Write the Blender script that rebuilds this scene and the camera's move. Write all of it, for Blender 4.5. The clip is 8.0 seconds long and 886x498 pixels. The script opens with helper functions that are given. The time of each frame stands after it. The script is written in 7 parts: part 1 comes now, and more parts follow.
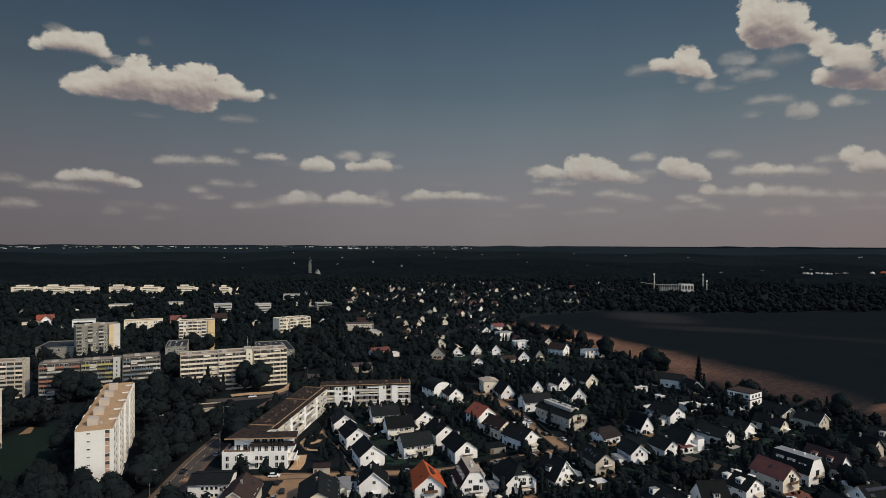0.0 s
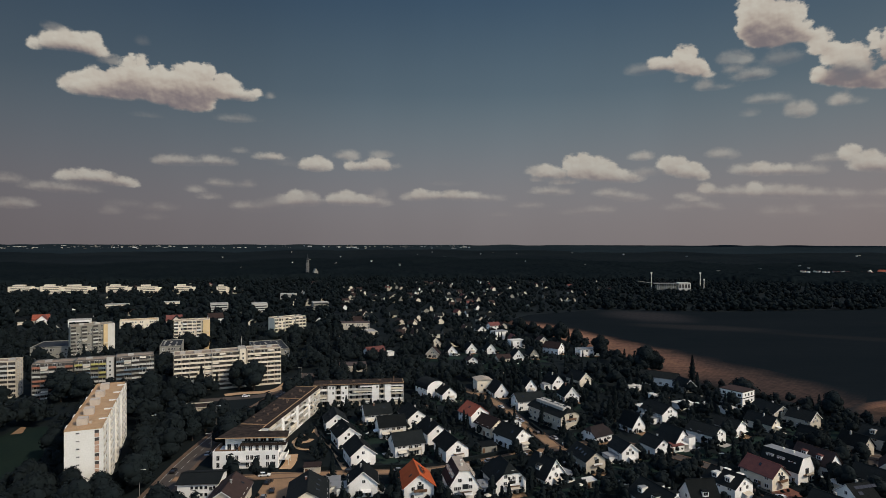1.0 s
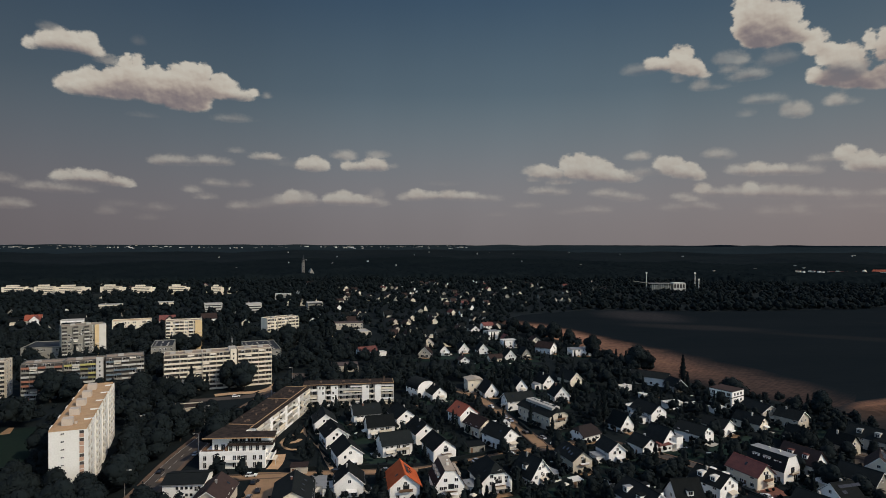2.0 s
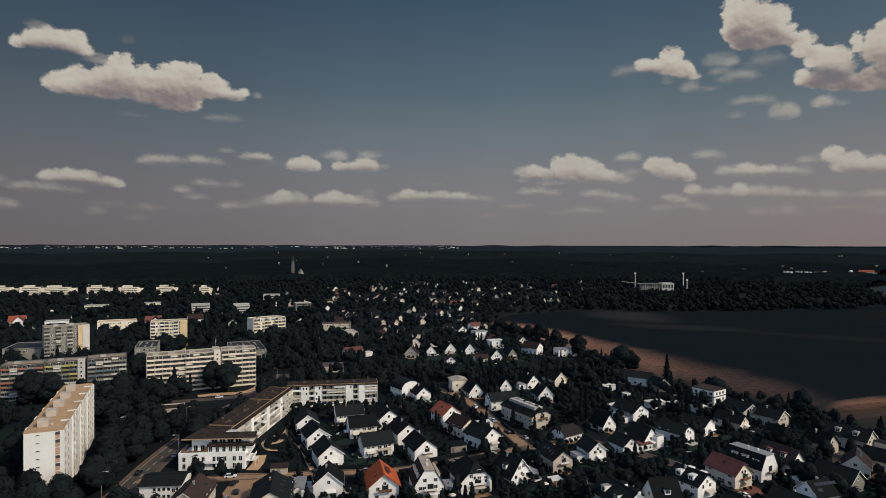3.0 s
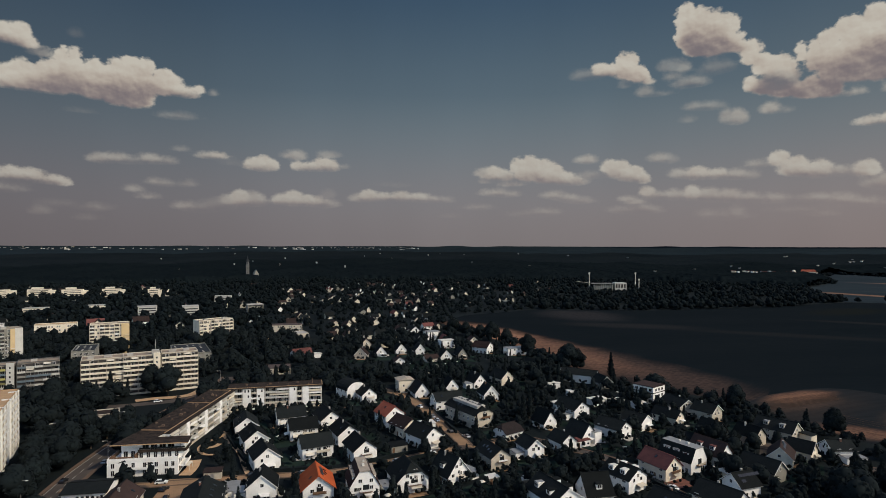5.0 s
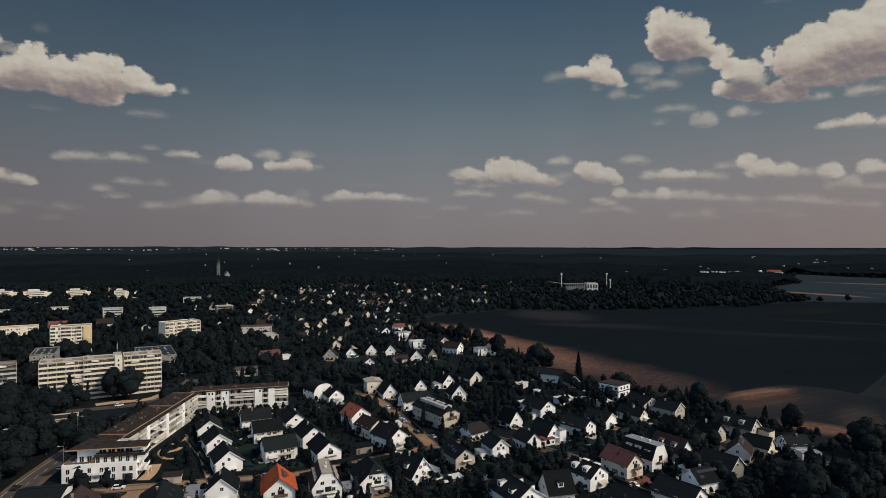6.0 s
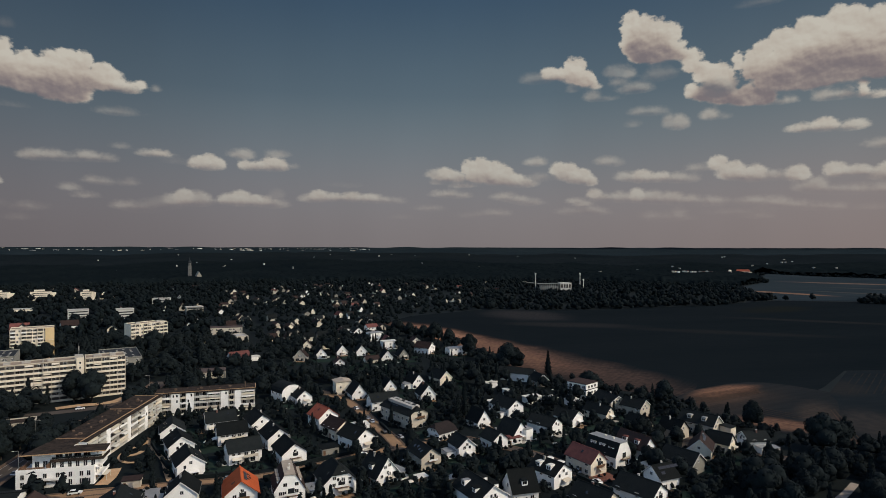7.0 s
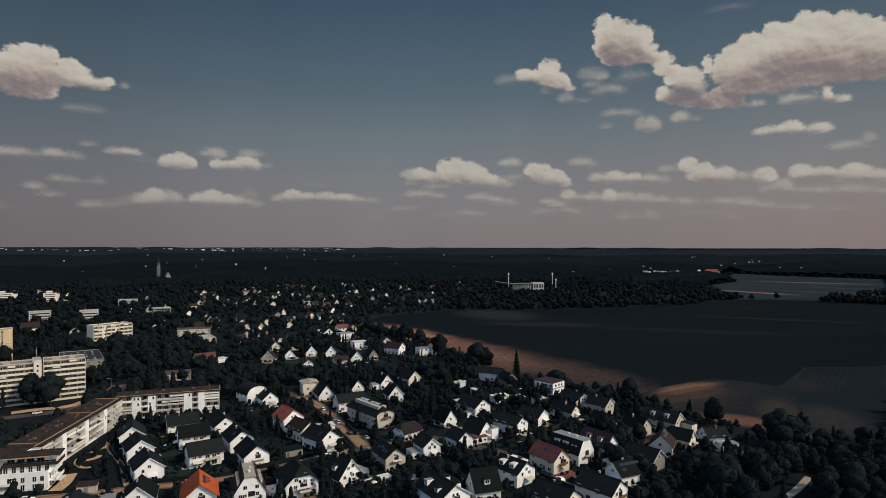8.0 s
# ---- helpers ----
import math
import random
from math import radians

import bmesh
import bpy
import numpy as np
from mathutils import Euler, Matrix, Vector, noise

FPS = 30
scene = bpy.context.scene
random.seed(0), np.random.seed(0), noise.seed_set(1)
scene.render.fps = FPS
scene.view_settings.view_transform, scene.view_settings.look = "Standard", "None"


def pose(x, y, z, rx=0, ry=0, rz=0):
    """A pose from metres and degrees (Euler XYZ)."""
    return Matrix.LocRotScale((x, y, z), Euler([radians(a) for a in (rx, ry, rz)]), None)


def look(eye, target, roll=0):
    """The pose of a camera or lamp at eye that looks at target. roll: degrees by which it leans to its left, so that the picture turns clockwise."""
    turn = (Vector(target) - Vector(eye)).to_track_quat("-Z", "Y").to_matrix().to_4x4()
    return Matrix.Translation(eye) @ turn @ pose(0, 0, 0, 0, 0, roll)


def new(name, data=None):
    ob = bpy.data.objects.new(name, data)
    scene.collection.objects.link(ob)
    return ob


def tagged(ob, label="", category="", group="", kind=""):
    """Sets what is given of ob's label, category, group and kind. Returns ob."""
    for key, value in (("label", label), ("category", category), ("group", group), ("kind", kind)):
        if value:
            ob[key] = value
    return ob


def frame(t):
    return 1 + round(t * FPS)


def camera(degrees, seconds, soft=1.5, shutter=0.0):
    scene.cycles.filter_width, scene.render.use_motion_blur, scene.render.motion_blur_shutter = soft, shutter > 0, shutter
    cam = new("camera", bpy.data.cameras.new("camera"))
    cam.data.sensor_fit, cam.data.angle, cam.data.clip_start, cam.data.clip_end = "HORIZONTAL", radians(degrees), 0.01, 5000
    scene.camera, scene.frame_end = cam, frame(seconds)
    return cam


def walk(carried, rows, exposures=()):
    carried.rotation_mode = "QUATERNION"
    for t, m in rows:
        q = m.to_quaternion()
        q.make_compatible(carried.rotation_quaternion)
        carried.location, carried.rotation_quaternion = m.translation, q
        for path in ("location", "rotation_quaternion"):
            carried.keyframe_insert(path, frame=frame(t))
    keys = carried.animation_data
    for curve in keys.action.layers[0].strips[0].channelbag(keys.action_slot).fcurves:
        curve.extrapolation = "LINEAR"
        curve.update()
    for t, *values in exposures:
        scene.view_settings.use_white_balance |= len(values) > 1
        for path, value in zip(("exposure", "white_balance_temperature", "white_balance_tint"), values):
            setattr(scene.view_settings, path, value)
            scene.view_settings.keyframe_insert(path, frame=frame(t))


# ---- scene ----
cam = camera(73.3, 8.0, soft=0.58)
PATH = [
    (0, (1.073, -0.239, 85.541), (1.157, 1.759, 85.528), 0.2),
    (0.5, (2.655, -0.357, 85.567), (2.741, 1.641, 85.552), 0.2),
    (1, (4.409, -0.468, 85.562), (4.496, 1.530, 85.546), 0.1),
    (2.5, (10.385, -0.796, 85.392), (10.492, 1.201, 85.377), 0.1),
    (3, (12.519, -0.919, 85.296), (12.642, 1.078, 85.282), 0.1),
    (3.5, (14.681, -1.056, 85.186), (14.820, 0.939, 85.173), 0.1),
    (4, (16.852, -1.211, 85.066), (17.022, 0.782, 85.054), 0.1),
    (4.5, (19.016, -1.388, 84.939), (19.226, 0.601, 84.927), 0.1),
    (6, (25.370, -2.096, 84.551), (25.702, -0.123, 84.543), 0.1),
    (6.5, (27.443, -2.406, 84.432), (27.814, -0.441, 84.424), 0.1),
    (7, (29.509, -2.759, 84.323), (29.917, -0.802, 84.316), 0.1),
    (7.5, (31.589, -3.160, 84.228), (32.035, -1.210, 84.222), 0),
    (8, (33.713, -3.614, 84.151), (34.201, -1.674, 84.145), 0.1),
]
walk(cam, [(t, look(eye, target, roll)) for t, eye, target, roll in PATH])

# ---- world, sun, exposure ----
SUN_AZ, SUN_EL = -34.0, 38.0            # degrees: azimuth from +x towards +y, elevation
world = bpy.data.worlds.new("sky")
scene.world = world
world.use_nodes = True
wn = world.node_tree.nodes
sky = wn.new("ShaderNodeTexSky")
sky.sky_type, sky.sun_disc = "NISHITA", False
sky.sun_elevation, sky.sun_rotation = radians(SUN_EL), radians(90.0 - SUN_AZ)
world.node_tree.links.new(sky.outputs[0], wn["Background"].inputs[0])
wn["Background"].inputs[1].default_value = 0.15
sun = new("sun", bpy.data.lights.new("sun", "SUN"))
sun.data.energy, sun.data.angle, sun.data.color = 2.55, radians(0.6), (1.0, 0.875, 0.685)
sun_way = Vector((math.cos(radians(SUN_AZ)) * math.cos(radians(SUN_EL)), math.sin(radians(SUN_AZ)) * math.cos(radians(SUN_EL)), math.sin(radians(SUN_EL))))
sun.matrix_world = look(tuple(sun_way * 300), (0, 0, 0))
scene.view_settings.exposure = 0.15

# ---- materials ----
def mat(name, a, b=None, scale=0.4, fine=6.0, rough=0.85, bump=0.15, metal=0.0, vary=0.0, stretch=(1, 1, 1), spec=0.3, island=False):
    """Principled surface whose colour wanders between a and b at two scales, with fine relief; vary: how much each object differs."""
    m = bpy.data.materials.new(name)
    m.use_nodes = True
    n, l = m.node_tree.nodes, m.node_tree.links
    p = n["Principled BSDF"]
    p.inputs["Roughness"].default_value, p.inputs["Metallic"].default_value = rough, metal
    p.inputs["Specular IOR Level"].default_value = spec
    b = b or tuple(0.7 * c for c in a)
    tc, mp = n.new("ShaderNodeTexCoord"), n.new("ShaderNodeMapping")
    mp.inputs["Scale"].default_value = stretch
    l.new(tc.outputs["Object"], mp.inputs[0])
    big, small = n.new("ShaderNodeTexNoise"), n.new("ShaderNodeTexNoise")
    for node, s, d in ((big, scale, 3.0), (small, fine, 4.0)):
        node.inputs["Scale"].default_value, node.inputs["Detail"].default_value = s, d
        l.new(mp.outputs[0], node.inputs["Vector"])
    add = n.new("ShaderNodeMath")
    add.operation = "MULTIPLY_ADD"
    add.inputs[1].default_value = 0.45
    half = n.new("ShaderNodeMath")
    half.operation = "MULTIPLY"
    half.inputs[1].default_value = 0.55
    l.new(big.outputs[0], half.inputs[0])
    l.new(small.outputs[0], add.inputs[0])
    l.new(half.outputs[0], add.inputs[2])
    ramp = n.new("ShaderNodeMapRange")
    ramp.inputs[1].default_value, ramp.inputs[2].default_value = 0.33, 0.67
    l.new(add.outputs[0], ramp.inputs[0])
    mix = n.new("ShaderNodeMix")
    mix.data_type = "RGBA"
    mix.inputs[6].default_value, mix.inputs[7].default_value = (*a, 1), (*b, 1)
    l.new(ramp.outputs[0], mix.inputs[0])
    out = mix.outputs[2]
    if vary:
        info = n.new("ShaderNodeNewGeometry" if island else "ShaderNodeObjectInfo")
        hsv, mr = n.new("ShaderNodeHueSaturation"), n.new("ShaderNodeMapRange")
        mr.inputs[3].default_value, mr.inputs[4].default_value = 1 - vary, 1 + vary
        l.new(info.outputs["Random Per Island" if island else "Random"], mr.inputs[0])
        l.new(mr.outputs[0], hsv.inputs["Value"])
        l.new(out, hsv.inputs["Color"])
        out = hsv.outputs[0]
    l.new(out, p.inputs["Base Color"])
    if bump:
        bp = n.new("ShaderNodeBump")
        bp.inputs["Strength"].default_value, bp.inputs["Distance"].default_value = bump, 0.05
        l.new(small.outputs[0], bp.inputs["Height"])
        l.new(bp.outputs[0], p.inputs["Normal"])
    return m


def patchy(m, patches, warp=0.5, grain=0.25):
    """Adds soft-edged patches to a field's colour, painted sun and cloud shade as well as other soil or growth: rows of
    centre x, y, half length, half width, turn in degrees, colour.
    """
    n, l = m.node_tree.nodes, m.node_tree.links
    p = n["Principled BSDF"]
    out = p.inputs["Base Color"].links[0].from_socket
    tc, rough, fine = n.new("ShaderNodeTexCoord"), n.new("ShaderNodeTexNoise"), n.new("ShaderNodeTexNoise")
    for node, s, d in ((rough, 0.03, 5.0), (fine, grain, 4.0)):
        node.inputs["Scale"].default_value, node.inputs["Detail"].default_value = s, d
        l.new(tc.outputs["Object"], node.inputs["Vector"])
    for x, y, a, b, turn, colour in patches:
        shift, turned, size, add = n.new("ShaderNodeVectorMath"), n.new("ShaderNodeVectorRotate"), n.new("ShaderNodeVectorMath"), n.new("ShaderNodeMath")
        shift.operation, turned.rotation_type, size.operation, add.operation = "SUBTRACT", "Z_AXIS", "LENGTH", "MULTIPLY_ADD"
        shift.inputs[1].default_value = (x, y, 0)
        turned.inputs["Angle"].default_value = -radians(turn)
        squeeze = n.new("ShaderNodeVectorMath")
        squeeze.operation = "MULTIPLY"
        squeeze.inputs[1].default_value = (1 / a, 1 / b, 0)
        l.new(tc.outputs["Object"], shift.inputs[0])
        l.new(shift.outputs[0], turned.inputs["Vector"])
        l.new(turned.outputs[0], squeeze.inputs[0])
        l.new(squeeze.outputs[0], size.inputs[0])
        add.inputs[1].default_value = warp
        l.new(rough.outputs["Fac"], add.inputs[0])
        l.new(size.outputs["Value"], add.inputs[2])
        edge, thin = n.new("ShaderNodeMapRange"), n.new("ShaderNodeMapRange")
        edge.interpolation_type = "SMOOTHSTEP"
        for k, value in enumerate((0.35 + warp / 2, 1.05 + warp / 2, 1.0, 0.0)):
            edge.inputs[k + 1].default_value = value
        for k, value in enumerate((0.36, 0.62, 0.55, 1.0)):
            thin.inputs[k + 1].default_value = value
        l.new(add.outputs[0], edge.inputs[0])
        l.new(fine.outputs["Fac"], thin.inputs[0])
        both, mix = n.new("ShaderNodeMath"), n.new("ShaderNodeMix")
        both.operation, mix.data_type = "MULTIPLY", "RGBA"
        l.new(edge.outputs[0], both.inputs[0])
        l.new(thin.outputs[0], both.inputs[1])
        l.new(both.outputs[0], mix.inputs[0])
        l.new(out, mix.inputs[6])
        mix.inputs[7].default_value = (*colour, 1)
        out = mix.outputs[2]
    l.new(out, p.inputs["Base Color"])
    return m


def rowed(m, turn, scale, strength=0.35):
    """Fine drill rows or harvest swaths across a field, as wavering bands that darken it."""
    n, l = m.node_tree.nodes, m.node_tree.links
    p = n["Principled BSDF"]
    out = p.inputs["Base Color"].links[0].from_socket
    tc, turned, wave, dim = n.new("ShaderNodeTexCoord"), n.new("ShaderNodeVectorRotate"), n.new("ShaderNodeTexWave"), n.new("ShaderNodeMapRange")
    turned.rotation_type = "Z_AXIS"
    turned.inputs["Angle"].default_value = -radians(turn)
    wave.bands_direction = "Y"
    wave.inputs["Scale"].default_value, wave.inputs["Distortion"].default_value, wave.inputs["Detail"].default_value, wave.inputs["Detail Scale"].default_value = scale, 2.2, 2.0, 0.25
    dim.inputs[3].default_value, dim.inputs[4].default_value = 1 - strength, 1 + strength
    l.new(tc.outputs["Object"], turned.inputs["Vector"])
    l.new(turned.outputs[0], wave.inputs["Vector"])
    l.new(wave.outputs["Fac"], dim.inputs[0])
    hsv = n.new("ShaderNodeHueSaturation")
    l.new(dim.outputs[0], hsv.inputs["Value"])
    l.new(out, hsv.inputs["Color"])
    l.new(hsv.outputs[0], p.inputs["Base Color"])
    return m


def tiled(name, a, b, rows=3.0, vary=0.1):
    """Roof covering: courses of tiles as fine waves across the slope, over a weathered colour."""
    m = mat(name, a, b, scale=0.5, fine=9.0, rough=0.85, bump=0.0, vary=vary, spec=0.08)
    n, l = m.node_tree.nodes, m.node_tree.links
    tc, wave, bp = n.new("ShaderNodeTexCoord"), n.new("ShaderNodeTexWave"), n.new("ShaderNodeBump")
    wave.bands_direction, wave.wave_profile = "Z", "SAW"
    wave.inputs["Scale"].default_value, wave.inputs["Distortion"].default_value = rows, 0.4
    l.new(tc.outputs["Object"], wave.inputs["Vector"])
    bp.inputs["Strength"].default_value, bp.inputs["Distance"].default_value = 0.5, 0.05
    l.new(wave.outputs["Fac"], bp.inputs["Height"])
    l.new(bp.outputs[0], n["Principled BSDF"].inputs["Normal"])
    return m


def glass(name, tint):
    m = mat(name, tint, tuple(1.6 * c for c in tint), scale=0.3, fine=1.0, rough=0.06, bump=0.0, vary=0.5, spec=0.6)
    return m


WHITE = mat("white_render", (0.82, 0.80, 0.755), (0.66, 0.635, 0.585), 0.25, 3.0, 0.9, 0.08, vary=0.05)
CREAM = mat("cream_render", (0.74, 0.655, 0.51), (0.58, 0.51, 0.395), 0.25, 3.0, 0.9, 0.08, vary=0.06)
BEIGE = mat("beige_render", (0.50, 0.44, 0.35), (0.40, 0.35, 0.27), 0.25, 3.0, 0.9, 0.08, vary=0.08)
TOWER = mat("off_white_render", (0.70, 0.68, 0.63), (0.57, 0.55, 0.50), 0.12, 2.0, 0.9, 0.08)
YELLOW = mat("ochre_render", (0.62, 0.46, 0.25), (0.50, 0.37, 0.20), 0.25, 3.0, 0.9, 0.08)
GREY = mat("grey_render", (0.25, 0.24, 0.20), (0.18, 0.17, 0.145), 0.25, 3.0, 0.9, 0.08, vary=0.1)
DARKGREY = mat("dark_grey_render", (0.115, 0.112, 0.105), (0.08, 0.078, 0.074), 0.25, 3.0, 0.9, 0.08, vary=0.1)
# Near-black: loggia shade and dark glazing put into colour; also bands and openings
RECESS = mat("recess_shade_dark", (0.06, 0.054, 0.05), (0.035, 0.032, 0.03), 0.4, 3.0, 0.9, 0.05)
CONCRETE = mat("weathered_concrete", (0.42, 0.39, 0.34), (0.28, 0.26, 0.23), 0.3, 4.0, 0.9, 0.15, vary=0.1)
GRAVEL_TAN = mat("tan_roof_gravel", (0.45, 0.295, 0.165), (0.31, 0.20, 0.115), 0.25, 4.0, 0.95, 0.2, spec=0.05)
GRAVEL_DARK = mat("dark_roof_gravel", (0.056, 0.040, 0.031), (0.0085, 0.0085, 0.0085), 0.45, 2.2, 0.95, 0.3, spec=0.05)
SLATE = tiled("anthracite_tiles", (0.0068, 0.0088, 0.0088), (0.0118, 0.0136, 0.0134), vary=0.35)
BROWN_T = tiled("brown_tiles", (0.042, 0.027, 0.023), (0.026, 0.018, 0.0165), vary=0.3)
RED_T = tiled("dull_red_tiles", (0.15, 0.056, 0.046), (0.09, 0.037, 0.033), vary=0.2)
BRICKRED_T = tiled("brick_red_tiles", (0.27, 0.075, 0.045), (0.19, 0.055, 0.035), vary=0.1)
ORANGE_T = tiled("orange_tiles", (0.44, 0.092, 0.03), (0.34, 0.07, 0.024), vary=0.05)
TAUPE_T = tiled("taupe_tiles", (0.36, 0.30, 0.235), (0.27, 0.225, 0.175), vary=0.1)
METAL = mat("grey_sheet_metal", (0.34, 0.33, 0.31), (0.24, 0.235, 0.22), 0.4, 5.0, 0.5, 0.05, metal=0.4)
PALE_METAL = mat("pale_sheet_metal", (0.66, 0.62, 0.54), (0.5, 0.47, 0.41), 0.3, 3.0, 0.6, 0.05)
GLASS = glass("window_glass", (0.012, 0.014, 0.016))
SOLAR = mat("solar_cells", (0.008, 0.01, 0.016), (0.014, 0.016, 0.024), 1.0, 8.0, 0.3, 0.0, spec=0.25)
FRAME = mat("white_window_frame", (0.75, 0.73, 0.68), (0.6, 0.58, 0.54), 1.0, 6.0, 0.6, 0.0)
WOOD = mat("brown_wood", (0.16, 0.085, 0.045), (0.09, 0.05, 0.028), 1.0, 9.0, 0.7, 0.1, stretch=(1, 1, 0.2))
BRICK = mat("chimney_brick", (0.2, 0.1, 0.07), (0.12, 0.065, 0.05), 1.0, 9.0, 0.9, 0.2)
ASPHALT = mat("sunbleached_asphalt", (0.090, 0.074, 0.063), (0.055, 0.047, 0.041), 0.08, 3.0, 0.95, 0.1, spec=0.05)
PAVING = mat("sandy_paving", (0.32, 0.195, 0.11), (0.18, 0.115, 0.068), 0.12, 3.0, 0.95, 0.15, spec=0.05)
BRICKPAVE = mat("red_brick_paving", (0.20, 0.085, 0.06), (0.12, 0.055, 0.042), 0.3, 4.0, 0.95, 0.15, spec=0.05)
FOOTWAY = mat("brown_footway", (0.145, 0.098, 0.068), (0.085, 0.06, 0.045), 0.2, 3.0, 0.95, 0.15, spec=0.05)
SAND = mat("pale_sand_path", (0.52, 0.335, 0.19), (0.34, 0.22, 0.13), 0.3, 3.0, 0.95, 0.15, spec=0.05)
KERB = mat("kerb_stone", (0.34, 0.28, 0.22), (0.24, 0.2, 0.16), 0.5, 5.0, 0.9, 0.1)
PAINT = mat("road_paint", (0.40, 0.37, 0.32), (0.24, 0.22, 0.19), 0.8, 6.0, 0.8, 0.05)
BARK = mat("bark", (0.05, 0.038, 0.028), (0.028, 0.022, 0.017), 1.0, 8.0, 0.95, 0.4, stretch=(1, 1, 0.25))
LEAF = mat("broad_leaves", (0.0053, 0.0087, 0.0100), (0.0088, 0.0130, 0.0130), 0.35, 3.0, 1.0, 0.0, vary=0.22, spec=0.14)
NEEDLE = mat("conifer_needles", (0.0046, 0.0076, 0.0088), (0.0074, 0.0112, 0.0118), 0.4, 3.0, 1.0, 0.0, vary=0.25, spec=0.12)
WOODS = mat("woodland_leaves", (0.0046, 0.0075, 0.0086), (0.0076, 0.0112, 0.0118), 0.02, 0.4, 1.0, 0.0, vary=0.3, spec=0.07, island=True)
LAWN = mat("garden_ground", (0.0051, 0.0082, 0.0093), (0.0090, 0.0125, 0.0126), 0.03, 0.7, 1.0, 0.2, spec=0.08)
# Ground tone with the clouds' shadow on the fields put into the colour
CLOUD_SHADED_SOIL = ((0.0063, 0.0093, 0.0112), (0.0097, 0.0127, 0.0146))
CROP = patchy(mat("cloud_shaded_green_crop", *CLOUD_SHADED_SOIL, 0.006, 0.09, 0.95, 0.2, stretch=(0.5, 3.0, 1), spec=0.0),
              [(280, 700, 75, 60, 110, (0.027, 0.026, 0.0265)), (300, 600, 90, 26, 160, (0.019, 0.0195, 0.0200)), (590, 575, 120, 14, -35, (0.0165, 0.0175, 0.0178)), (420, 520, 130, 18, -30, (0.014, 0.0155, 0.0162)), (640, 700, 90, 40, 20, (0.0115, 0.0130, 0.0115))])
CROP_B = patchy(mat("grey_green_crop", (0.0098, 0.0132, 0.0158), (0.0150, 0.0188, 0.0212), 0.01, 0.12, 0.95, 0.2, stretch=(0.7, 2.5, 1), spec=0.0),
                [(335, 300, 30, 22, 40, (0.0205, 0.0208, 0.0205)), (290, 235, 36, 20, 50, (0.032, 0.029, 0.027))])
# Orange patches stand for sunlit stubble, the dark base for cloud shadow, all painted
STUBBLE = rowed(patchy(mat("stubble_with_cloud_shade", *CLOUD_SHADED_SOIL, 0.013, 0.25, 0.95, 0.3, spec=0.0),
                       [(200, 400, 165, 42, -72.4, (0.058, 0.039, 0.032)), (162, 486, 140, 42, -72.4, (0.160, 0.086, 0.057)), (134, 574, 95, 38, -72.4, (0.29, 0.150, 0.094))], 0.55), -70.0, 0.10, 0.12)
PLOUGH = rowed(patchy(mat("harvested_grey_brown_soil", (0.0126, 0.0150, 0.0168), (0.0208, 0.0226, 0.0236), 0.015, 0.25, 0.95, 0.3, stretch=(0.22, 1.8, 1), spec=0.0),
                      [(256, 286, 58, 24, 25, (0.029, 0.025, 0.0228)), (256, 296, 38, 16, 22, (0.062, 0.042, 0.032)), (264, 307, 34, 11, 15, (0.175, 0.092, 0.058)), (247, 240, 30, 13, -48, (0.150, 0.082, 0.054)), (278, 252, 34, 14, 50, (0.042, 0.034, 0.029)), (262, 218, 18, 8, 50, (0.085, 0.050, 0.036))], 0.95, 0.5), 17.0, 0.05, 0.05)
FAR_CROP = patchy(mat("pale_grey_green_crop", (0.0165, 0.0245, 0.0300), (0.0290, 0.0375, 0.0420), 0.004, 0.03, 0.95, 0.1, stretch=(0.3, 2.0, 1), spec=0.0),
                  [(872, 944, 105, 24, -67, (0.19, 0.108, 0.070)), (1238, 1167, 160, 34, -44, (0.125, 0.086, 0.067)), (1010, 900, 160, 18, -60, (0.052, 0.050, 0.046)), (1150, 980, 170, 22, -52, (0.046, 0.046, 0.044))], 0.6, 0.06)
SWATH = mat("orange_straw_swath", (0.105, 0.064, 0.044), (0.040, 0.031, 0.026), 0.06, 0.5, 0.95, 0.2, spec=0.0)
TRACK = mat("trodden_tramline", (0.027, 0.0255, 0.024), (0.018, 0.0175, 0.017), 0.03, 0.6, 0.95, 0.2, spec=0.0)
PARK_LAWN = mat("park_lawn", (0.009, 0.0165, 0.0145), (0.0145, 0.0225, 0.0175), 0.05, 0.8, 0.95, 0.2, spec=0.0)
CANVAS = mat("awning_cloth", (0.62, 0.56, 0.46), (0.5, 0.45, 0.36), 0.5, 5.0, 0.9, 0.05)

